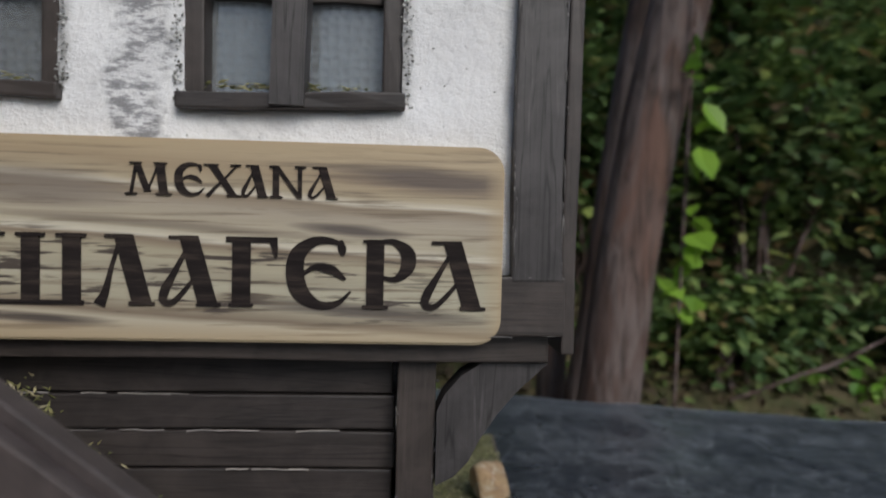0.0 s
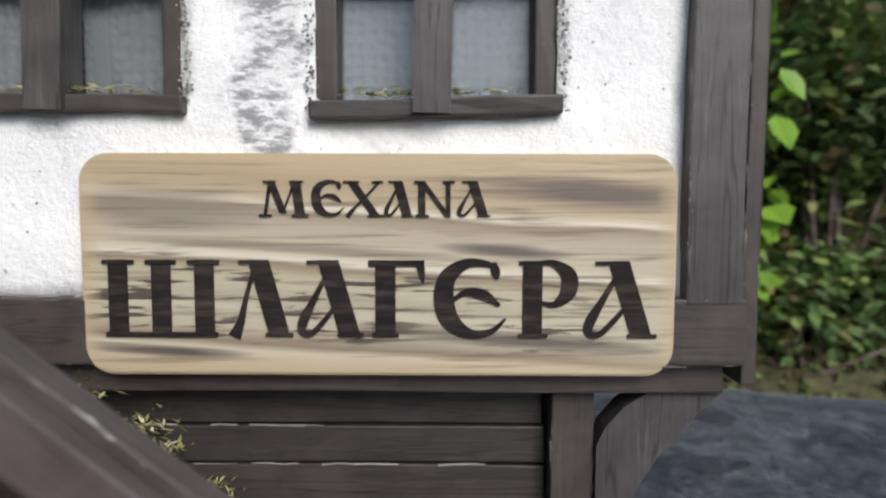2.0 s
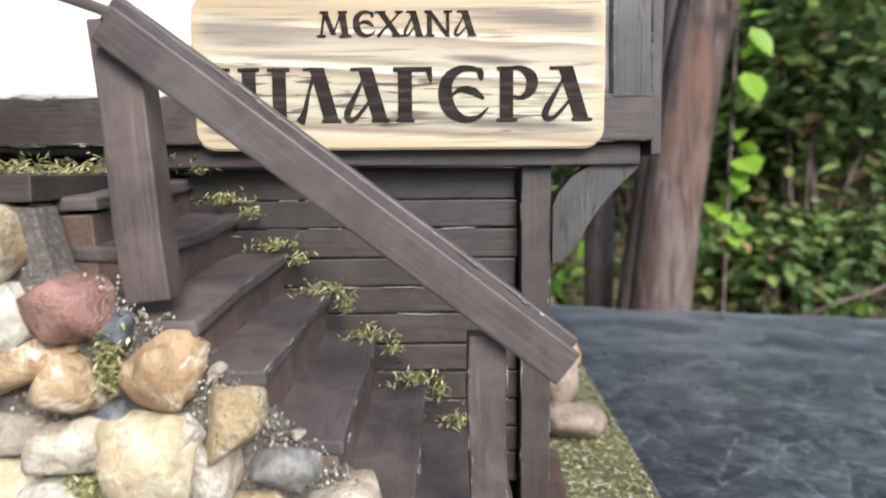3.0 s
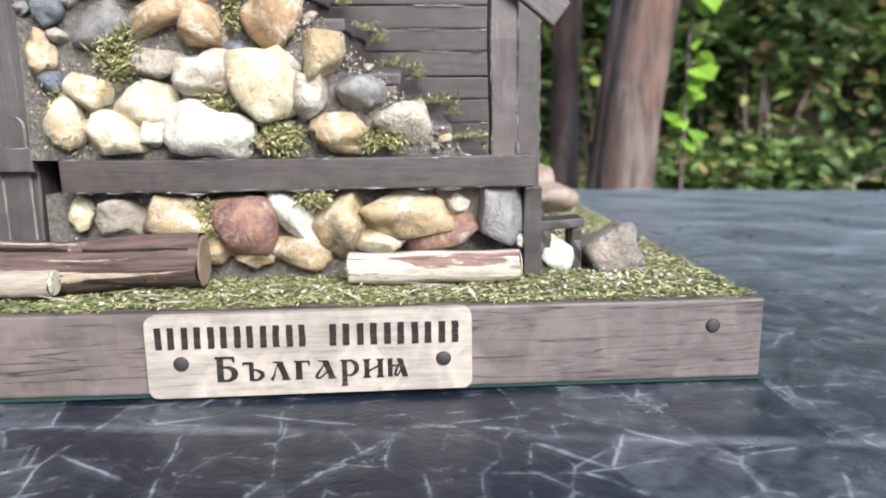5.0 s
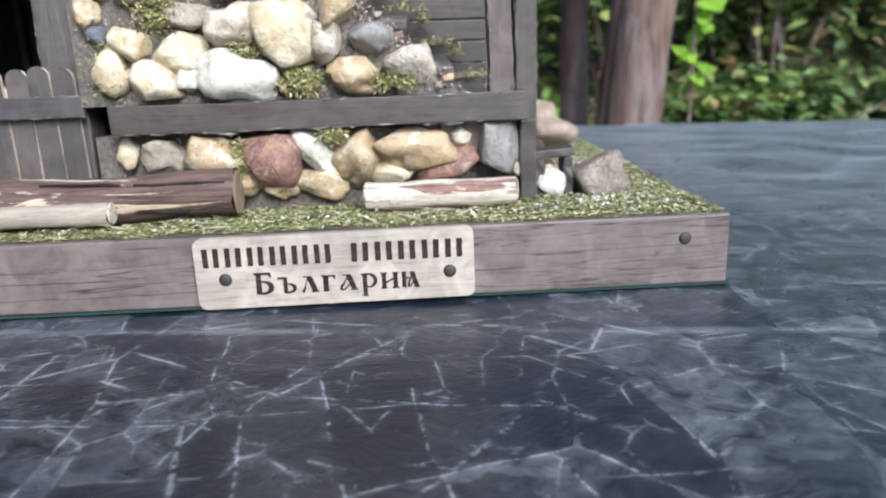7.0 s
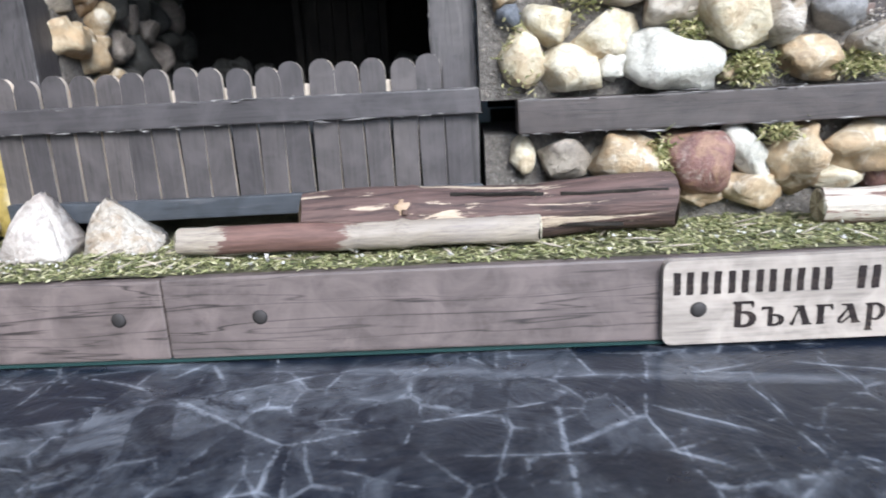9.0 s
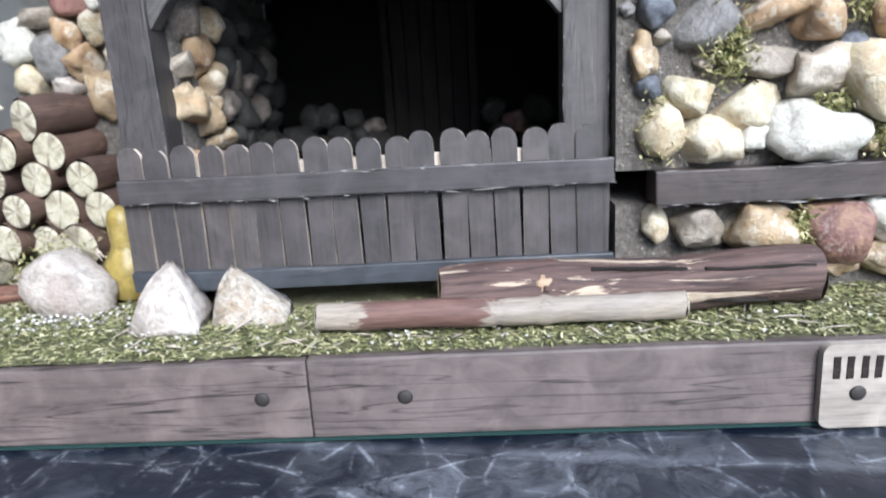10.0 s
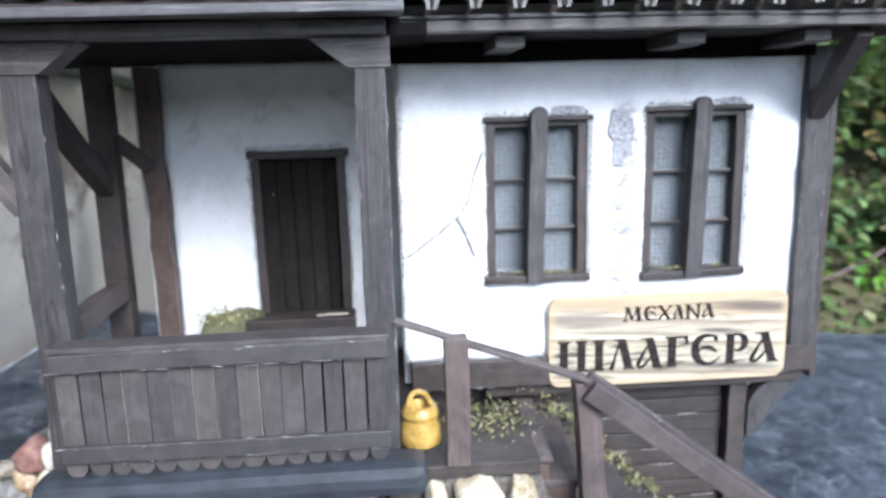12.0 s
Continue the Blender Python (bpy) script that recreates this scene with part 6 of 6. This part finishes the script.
# grass and moss
bits("dry_grass", heap(X0 + 0.002, X1 - 0.001, 0.002, 0.060, TOP + 0.0004, 17000, lambda x, y: y < 0.046 or x < -0.40 or x > -0.066) + [(x + flare(x, y), y, z) for x, y, z in heap(-0.066, X1 - 0.001, 0.06, YB - 0.01, TOP + 0.0004, 10500)] + heap(X0 + 0.002, -0.40, 0.06, 0.2, TOP + 0.0004, 6500), HERB, 0.0031, 0.00072, label="dried chopped herb grass strewn over the base", category="grass")
floor_bm = bmesh.new()
bmesh.ops.create_grid(floor_bm, x_segments=60, y_segments=40, size=0.5)
for v in floor_bm.verts:
    v.co = Vector((X0 + 0.003 + (X1 - X0 - 0.006) * (v.co.x + 0.5) + flare(0.4 * v.co.x - 0.2, (YB - 0.006) * (v.co.y + 0.5)), 0.003 + (YB - 0.006) * (v.co.y + 0.5), TOP + 0.0002 + 0.0006 * noise.noise(v.co * 40)))
tagged(solid("turf", floor_bm, TURF, None, None, smooth=True), "olive turf layer on the base", "grass", kind="structure")
moss = []
for cx, cz, rx, rz, c in ((-0.153, 0.0770, 0.008, 0.006, 160), (-0.118, 0.0760, 0.009, 0.004, 110), (-0.204, 0.1060, 0.007, 0.010, 160), (-0.224, 0.0830, 0.005, 0.008, 120), (-0.172, 0.0880, 0.006, 0.004, 70), (-0.166, 0.1200, 0.004, 0.008, 60), (-0.179, 0.0500, 0.005, 0.006, 90), (-0.142, 0.0560, 0.006, 0.003, 50)):
    moss += [(random.gauss(cx, rx * 0.5), 0.0335 + random.uniform(0, 0.004), random.gauss(cz, rz * 0.5)) for _ in range(int(c * 3.4))]
for k in range(7):
    moss += tuft(-0.0790 - RUN * k - 0.002, 0.114, 0.0755 + RISE * k, 0.008, 0.010, 0.0035, 110) + tuft(-0.0720 - RUN * k, 0.112, 0.0700 + RISE * k, 0.003, 0.008, 0.006, 60)
moss += tuft(-0.470, 0.088, 0.028, 0.045, 0.010, 0.012, 420) + tuft(-0.455, 0.086, 0.040, 0.02, 0.006, 0.012, 90)
moss += tuft(-0.205, 0.085, 0.1645, 0.030, 0.022, 0.004, 380) + tuft(-0.330, 0.170, 0.173, 0.03, 0.012, 0.014, 200) + tuft(-0.350, 0.162, 0.201, 0.017, 0.010, 0.009, 420) + tuft(-0.290, 0.168, 0.173, 0.03, 0.010, 0.012, 120)
bits("dry_moss", moss, MOSS, 0.0030, 0.00075, flat=1.0, label="tufts of dry moss on stones and steps", category="moss")
straws = [(random.gauss(-0.452, 0.012), random.uniform(0.070, 0.090), 0.029 + abs(random.gauss(0, 0.006))) for _ in range(60)] + [(random.uniform(-0.40, -0.09), random.uniform(0.004, 0.03), 0.0285) for _ in range(70)] + [(random.uniform(-0.052, -0.015), random.uniform(0.08, 0.2), random.uniform(0.028, 0.032)) for _ in range(40)]
bits("straw", straws, PALE, 0.011, 0.0009, flat=0.5, label="loose pale straw lying on the grass", category="straw")
CHIPS = island("white_stone_chips", [(0, (0.25, 0.24, 0.21)), (0.6, (0.48, 0.46, 0.42)), (1, (0.7, 0.68, 0.64))], 0.8)
gravel = [(random.gauss(-0.425, 0.016), random.gauss(0.040, 0.008), 0.0282) for _ in range(170)] + [(random.gauss(-0.035, 0.012), random.gauss(0.028, 0.008), 0.0282) for _ in range(60)] + [(random.uniform(-0.40, -0.01), random.uniform(0.003, 0.03), 0.0285) for _ in range(120)]
gravel += [(random.uniform(-0.05, 0.0), random.uniform(0.06, 0.24), 0.0283) for _ in range(110)]
gravel = [p for p in gravel if -0.52 < p[0] < -0.006 and p[1] > 0.003]
bits("gravel", gravel, CHIPS, 0.0016, 0.0013, label="white stone chips scattered on the grass", category="gravel")
edge = []
for x0, x1, zz, yy in ((-0.193, -0.150, 0.2350, YW), (-0.109, -0.066, 0.2345, YW)):
    edge += [(random.uniform(x0, x1), yy + random.uniform(-0.002, 0.001), zz + random.uniform(0, 0.0015)) for _ in range(60)]
bits("sill_moss", edge, MOSS, 0.0028, 0.0008, label="specks of dry moss on the window sills", category="moss")


# ---- trees and bushes behind ----
def tree(at, top, r0, r1, label, seed, limbs=3):
    a, b = Vector(at), Vector(top)
    t = thing("tree", at, label, "tree")
    seg, rings = 20, 26
    bm = bmesh.new()
    rr = []
    for i in range(rings + 1):
        u = i / rings
        c = a.lerp(b, u) + Vector((0.03 * noise.noise(Vector((u * 3, seed, 0))), 0.03 * noise.noise(Vector((u * 3, seed, 5))), 0))
        r = r0 + (r1 - r0) * u
        if u < 0.06:
            r *= 1 + (0.06 - u) * 6
        rr.append([bm.verts.new(c + Vector((math.cos(q), math.sin(q), 0)) * r * (1 + 0.07 * noise.noise(Vector((math.cos(q) * 2, math.sin(q) * 2, u * 9 + seed))))) for q in [2 * math.pi * k / seg for k in range(seg)]])
    for p, q in zip(rr, rr[1:]):
        for k in range(seg):
            bm.faces.new((p[k], p[(k + 1) % seg], q[(k + 1) % seg], q[k]))
    part("trunk", bm, TRUNK, t, None, smooth=True)
    places = []
    for k in range(limbs):
        s = a.lerp(b, 0.72 + 0.09 * k)
        e = s + Vector((math.cos(seed + 2.1 * k) * 0.9, math.sin(seed + 2.1 * k) * 0.9, 0.5))
        strut("limb", s, e, r1 * 0.7, r1 * 0.7, TRUNK, t, wob=0.004)
        places += [tuple(e + Vector([random.gauss(0, 0.35) for _ in range(3)])) for _ in range(350)]
    leaves("crown", places, LEAF, 0.07, t)
    return t


def leaves(name, places, material, size, parent=None, label="", category="", droop=0.4):
    verts, faces = [], []
    for p in places:
        a = random.uniform(0, 2 * math.pi)
        L, W = size * random.uniform(0.6, 1.3), size * random.uniform(0.25, 0.45)
        d = Vector((math.cos(a), math.sin(a), random.uniform(-1.2, 0.5) * droop * 2)).normalized()
        s = d.cross(Vector((random.uniform(-0.5, 0.5), random.uniform(-0.5, 0.5), 1))).normalized()
        n = s.cross(d) * W * 0.25
        c, k = Vector(p), len(verts)
        verts += [c, c + d * L * 0.25 + s * W * 0.8 + n, c + d * L * 0.6 + s * W * 0.85 + n, c + d * L, c + d * L * 0.6 - s * W * 0.85 + n, c + d * L * 0.25 - s * W * 0.8 + n, c + d * L * 0.45]
        faces += [(k, k + 6, k + 1), (k + 1, k + 6, k + 2), (k + 2, k + 6, k + 3), (k + 3, k + 6, k + 4), (k + 4, k + 6, k + 5), (k + 5, k + 6, k)]
    me = bpy.data.meshes.new(name)
    me.from_pydata(verts, [], faces)
    me.materials.append(material)
    ob = put(new(name, me), parent, Matrix())
    return tagged(ob, label, category, kind="stuff" if len(places) > 1 else "")


tree((0.195, 1.14, -0.78), (0.610, 1.20, 1.55), 0.060, 0.048, "slender leaning tree with reddish brown bark", 1.0)
tree((0.280, 1.48, -0.78), (0.640, 1.52, 1.8), 0.042, 0.032, "dark slender tree trunk behind the table", 4.0)
tree((0.310, 1.62, -0.78), (0.350, 1.70, 1.9), 0.040, 0.030, "dark slender tree trunk behind the table", 7.0)

vine = thing("sapling", (0.43, 1.12, -0.76), "thin sapling with light green leaves", "sapling")
strut("stem", (0.425, 1.13, -0.76), (0.435, 1.11, 0.62), 0.005, 0.005, TRUNK, vine, wob=0.002)
for k in range(22):
    z = 0.03 + 0.0236 * k + random.uniform(-0.006, 0.006)
    leaves("leaf", [(0.432 + random.uniform(-0.02, 0.02), 1.10, z)], BRIGHTLEAF, random.uniform(0.042, 0.075), vine, droop=0.8)
low_plants = []
for _ in range(70):
    px, py = random.uniform(0.25, 2.2), random.uniform(1.85, 2.3)
    low_plants += [(px + random.gauss(0, 0.03), py + random.gauss(0, 0.03), bank(px, py) + random.uniform(0.01, 0.13)) for _ in range(6)]
leaves("undergrowth", low_plants, BRIGHTLEAF, 0.055, None, "light green leafy undergrowth behind the table", "undergrowth", 0.8)
LITTER = island("fallen_leaves", [(0, (0.04, 0.028, 0.016)), (0.3, (0.09, 0.065, 0.035)), (0.45, (0.15, 0.12, 0.06)), (0.6, (0.06, 0.1, 0.025)), (0.85, (0.13, 0.19, 0.05)), (1, (0.26, 0.24, 0.12))], 0.8)
strewn = []
for _ in range(4200):
    px, py = random.uniform(-0.4, 3.4), random.uniform(1.5, 2.5)
    strewn.append((px, py, bank(px, py) + random.uniform(0.002, 0.03)))
leaves("leaf_litter", strewn, LITTER, 0.05, None, "fallen brown leaves and dry grass on the bank", "leaf litter", 0.5)


fallen = thing("fallen_branch", (0.95, 1.4, -0.2), "bare brown branch leaning in the undergrowth", "branch")
strut("limb", (0.62, 1.30, -0.15), (0.88, 1.33, -0.07), 0.006, 0.006, TRUNK, fallen, wob=0.002)
strut("limb", (0.88, 1.33, -0.07), (1.10, 1.36, 0.03), 0.005, 0.005, TRUNK, fallen, wob=0.002)


def bush(cx, cy, z0, rx, ry, h, count, size, label):
    t = thing("bush", (cx, cy, z0), label, "bush")
    pts, stems = [], []
    for k in range(14):
        q = random.uniform(0, 2 * math.pi)
        stems.append(Vector((cx + rx * 0.7 * math.cos(q) * random.random(), cy + ry * 0.7 * math.sin(q) * random.random(), z0 + h * random.uniform(0.3, 0.95))))
        strut("branch", (cx + random.uniform(-0.1, 0.1), cy + random.uniform(-0.1, 0.1), z0), stems[-1], 0.012, 0.012, TRUNK, t, wob=0.004)
    for k in range(count):
        s = random.choice(stems)
        pts.append((s.x + random.gauss(0, rx * 0.28), s.y + random.gauss(0, ry * 0.28), max(z0, s.z + random.gauss(0, h * 0.13))))
    leaves("foliage", pts, LEAF, size, t)


bush(0.95, 1.98, bank(0.95, 1.98) - 0.02, 0.5, 0.2, 0.3, 1500, 0.05, "low green shrub on the littered bank")
bush(1.7, 2.0, bank(1.7, 2.0) - 0.02, 0.5, 0.2, 0.32, 1500, 0.05, "low green shrub on the littered bank")
bush(0.55, 2.35, bank(0.55, 2.35), 0.45, 0.3, 0.85, 2600, 0.065, "dense dark green bush behind the table")
bush(1.15, 2.3, bank(1.15, 2.3), 0.5, 0.3, 0.9, 3000, 0.065, "dense dark green bush behind the table")
bush(1.85, 2.4, bank(1.85, 2.4), 0.55, 0.35, 1.0, 3000, 0.07, "dense dark green bush behind the table")
bush(2.7, 2.7, bank(2.7, 2.7), 0.7, 0.5, 1.3, 3000, 0.08, "dense dark green bush behind the table")
bush(1.3, 3.0, bank(1.3, 3.0), 0.9, 0.4, 1.8, 4500, 0.08, "tall green shrub beyond the bushes")
bush(0.9, 3.4, bank(0.9, 3.4), 1.0, 0.6, 2.4, 5000, 0.085, "tall green shrub beyond the bushes")
bush(2.4, 4.4, bank(2.4, 4.4), 1.4, 0.8, 3.0, 7000, 0.09, "tall green shrub beyond the bushes")
bush(-0.2, 3.6, bank(-0.2, 3.6), 0.9, 0.6, 2.4, 5000, 0.07, "tall green shrub beyond the bushes")
bush(4.2, 4.6, bank(4.2, 4.6), 1.5, 0.9, 3.2, 6000, 0.1, "tall green shrub beyond the bushes")
bush(-1.7, 5.0, -0.70, 1.4, 0.8, 3.0, 5000, 0.1, "tall green shrub beyond the bushes")


def backdrop_mat():
    m, n, l, b = mat("far_woodland", 1.0)
    v = coords(n, l, (1, 1, 1), False)
    f1 = noise_tex(n, l, v, 0.9, 5, 0.65, 0.6)
    f2 = noise_tex(n, l, v, 5.0, 5, 0.7, 0.8)
    c = ramp(n, l, f1, [(0.35, (0.015, 0.03, 0.01)), (0.5, (0.05, 0.09, 0.025)), (0.62, (0.1, 0.14, 0.04)), (0.75, (0.16, 0.13, 0.07))])
    l.new(mix(n, l, ramp(n, l, f2, [(0.42, (0, 0, 0)), (0.7, (0.8, 0.8, 0.8))]), c, (0.09, 0.17, 0.04)), b.inputs["Base Color"])
    return m


# the unseen half behind the camera is added to block low sky light
far = bmesh.new()
ring_lo, ring_hi = [], []
for k in range(49):
    a = 2 * math.pi * (k % 48) / 48
    k = k % 48
    r = 9 + 0.8 * noise.noise(Vector((k * 0.7, 0, 0)))
    ring_lo.append(far.verts.new((r * math.cos(a), r * math.sin(a), -0.9)))
    ring_hi.append(far.verts.new((r * math.cos(a) * 1.05, r * math.sin(a) * 1.05, 1.5 + 2.5 * max(0.0, math.sin(a)) + 0.5 * noise.noise(Vector((k * 0.9, 3, 0))))))
for k in range(48):
    far.faces.new((ring_lo[k], ring_lo[k + 1], ring_hi[k + 1], ring_hi[k]))
tagged(solid("backdrop", far, backdrop_mat(), smooth=True), "blurred green woodland far behind, with an added unseen front half", "backdrop", kind="structure")

CHIPPED = wood("chipped_paint_edge", (0.2, 0.185, 0.175), "x", light=(0.4, 0.38, 0.36), worn=0.4)
# worn pale slivers along the siding joints
zz = 0.1655
for k in range(8):
    zz -= (0.0112, 0.0100, 0.0106, 0.0102, 0.0098)[k % 5]
    for _ in range(5):
        xa = random.uniform(-0.165, -0.075)
        board("worn_edge", xa, xa + random.uniform(0.003, 0.014), 0.1192, 0.1198, zz - 0.0001, zz + 0.00022, CHIPPED, house, bevel=0, wob=0.0002, cuts=2)

# grit pressed into the mortar between the stones
verts, faces = [], []
spots = [(random.uniform(-0.236, -0.085), 0.0400, random.uniform(0.071, 0.156)) for _ in range(2300)]
spots = [p for p in spots if p[2] < min(0.0745 + (-0.0920 - p[0]) * 0.92, 0.140 if p[0] > -0.183 else 0.157)]
for _ in range(700):
    u = random.random()
    spots.append((-0.172 + 0.078 * u + random.gauss(0, 0.003), 0.0385 + random.uniform(-0.002, 0.002), 0.1410 - 0.068 * u - abs(random.gauss(0.001, 0.003))))
spots += [(random.uniform(-0.235, -0.067), 0.0450, random.uniform(0.028, 0.057)) for _ in range(700)]
for x, y, z in spots:
    r, k = random.uniform(0.00028, 0.0007), len(verts)
    c = Vector((x, y, z))
    verts += [c + Vector((a * r * random.uniform(0.7, 1.3), b * r, d * r * random.uniform(0.7, 1.3))) for a, b, d in ((1, 0, 0), (-1, 0, 0), (0, 1, 0), (0, -1, 0), (0, 0, 1), (0, 0, -1))]
    faces += [(k + a, k + b, k + c2) for a, b, c2 in ((0, 2, 4), (2, 1, 4), (1, 3, 4), (3, 0, 4), (2, 0, 5), (1, 2, 5), (3, 1, 5), (0, 3, 5))]
gme = bpy.data.meshes.new("grit")
gme.from_pydata(verts, [], faces)
gme.materials.append(island("mortar_grit", [(0, (0.1, 0.085, 0.07)), (0.5, (0.22, 0.19, 0.155)), (0.85, (0.34, 0.3, 0.25)), (1, (0.5, 0.46, 0.4))], 0.9))
tagged(new("grit", gme), "coarse grit pressed into the wall mortar", "grit", kind="stuff")


# crumbled plaster along the openings
def crumbs(name, lines, material, count, spread, size, label):
    verts, faces = [], []
    for xa, za, xb, zb, y in lines:
        n = int(count * math.hypot(xb - xa, zb - za) / 0.05)
        for _ in range(n):
            u, r, k = random.random(), size * random.uniform(0.4, 1.3), len(verts)
            c = Vector((xa + (xb - xa) * u + random.gauss(0, spread), y + random.uniform(-0.0006, 0.0006), za + (zb - za) * u + random.gauss(0, spread)))
            verts += [c + Vector((p * r * random.uniform(0.6, 1.5), q * r * 0.4, d * r * random.uniform(0.6, 1.5))) for p, q, d in ((1, 0, 0), (-1, 0, 0), (0, 1, 0), (0, -1, 0), (0, 0, 1), (0, 0, -1))]
            faces += [(k + p, k + q, k + d) for p, q, d in ((0, 2, 4), (2, 1, 4), (1, 3, 4), (3, 0, 4), (2, 0, 5), (1, 2, 5), (3, 1, 5), (0, 3, 5))]
    me = bpy.data.meshes.new(name)
    me.from_pydata(verts, [], faces)
    me.polygons.foreach_set("use_smooth", [True] * len(me.polygons))
    me.materials.append(material)
    tagged(put(new(name, me), house, Matrix()), label, kind="stuff")


DARK_LUMP = island("dirty_plaster_crumbs", [(0, (0.08, 0.08, 0.07)), (0.4, (0.22, 0.22, 0.2)), (0.7, (0.45, 0.45, 0.43)), (1, (0.7, 0.7, 0.68))], 0.9)
sides = []
for x0, x1, z0, z1 in (W1, W2):
    sides += [(x1 + 0.0012, z0, x1 + 0.0012, z1, YW - 0.0006), (x0 - 0.0010, z0, x0 - 0.0010, z1, YW - 0.0006), (x0, z1 + 0.0030, x1, z1 + 0.0030, YW - 0.0008)]
sides += [(-0.3325, 0.172, -0.3325, 0.300, 0.1815), (-0.2735, 0.172, -0.2735, 0.300, 0.1815), (-0.333, 0.302, -0.273, 0.302, 0.1805), (-0.2425, 0.19, -0.2425, 0.35, YW - 0.0008), (-0.0285, 0.19, -0.0285, 0.35, YW - 0.0008)]
crumbs("dirty_plaster", sides, DARK_LUMP, 170, 0.0007, 0.00038, "dirty crumbled plaster round the openings")
crumbs("plaster_pock", [(-0.36, 0.19, -0.34, 0.28, 0.1823), (-0.345, 0.20, -0.336, 0.24, 0.1823), (-0.22, 0.2, -0.05, 0.22, YW - 0.0003), (-0.06, 0.22, -0.035, 0.33, YW - 0.0003)], DARK_LUMP, 14, 0.008, 0.00036, "dark pocks in the plaster")


# paint rubbed off along the edges of the timbers
RUBBED = island("rubbed_paint", [(0, (0.08, 0.073, 0.07)), (0.6, (0.15, 0.14, 0.133)), (0.9, (0.26, 0.245, 0.23)), (1, (0.42, 0.4, 0.38))], 0.8)


def rubbed(parent, lines, density=11):
    verts, faces = [], []
    for a, b in lines:
        a, b = Vector(a), Vector(b)
        d = (b - a).normalized()
        p = Vector((0, 1, 0))
        q = d.cross(p).normalized()
        for _ in range(int(density * (b - a).length / 0.05)):
            c = a.lerp(b, random.random()) + q * random.gauss(0, 0.0003) + p * random.uniform(-0.0001, 0.0003)
            L, w, k = random.choice((0.0008, 0.0016, 0.0032)) * random.uniform(0.6, 1.4), random.uniform(0.00014, 0.00042), len(verts)
            verts += [c + d * L, c - d * L, c + p * w, c - p * w, c + q * w, c - q * w]
            faces += [(k + i, k + j, k + h) for i, j, h in ((0, 2, 4), (2, 1, 4), (1, 3, 4), (3, 0, 4), (2, 0, 5), (1, 2, 5), (3, 1, 5), (0, 3, 5))]
    me = bpy.data.meshes.new("rubbed_paint")
    me.from_pydata(verts, [], faces)
    me.materials.append(RUBBED)
    tagged(put(new("rubbed_paint", me), parent, Matrix()), "pale rubbed edges", kind="stuff")


def upright(xs, y, z0, z1):
    return [((x, y, z0), (x, y, z1)) for x in xs]


def level(zs, y, x0, x1):
    return [((x0, y, z), (x1, y, z)) for z in zs]


rubbed(fence, level((0.0743, 0.0663), 0.0407, -0.402, -0.237))
rubbed(bpy.data.objects["retaining_beam"], level((0.0698, 0.0592), 0.0339, -0.2255, -0.066))
rubbed(para, level((0.2282, 0.2207, 0.1879, 0.1806), 0.0284, -0.388, -0.252))
rubbed(porch, upright((-0.3998, -0.3852, -0.2523, -0.2382), 0.0459, 0.030, 0.158) + upright((-0.3978, -0.3842, -0.2603, -0.2480), 0.0419, 0.173, 0.338))
rubbed(rail, [((-0.1600, 0.0391, 0.2035), (-0.0540, 0.0391, 0.1222))] + upright((-0.0806, -0.0717), 0.0391, 0.07, 0.118), 13)
rubbed(house, upright((-0.0591, -0.0492), 0.1129, 0.055, 0.164) + upright((-0.0309, -0.0184), 0.1034, 0.192, 0.345) + level((0.1887, 0.1737), 0.1039, -0.238, -0.02), 14)
rubbed(stairs, [((xf, 0.0400, zf - 0.0004), (xb, 0.1190, zb - 0.0004)) for xf, zf, xb, zb in NOSES[:5]], 10)
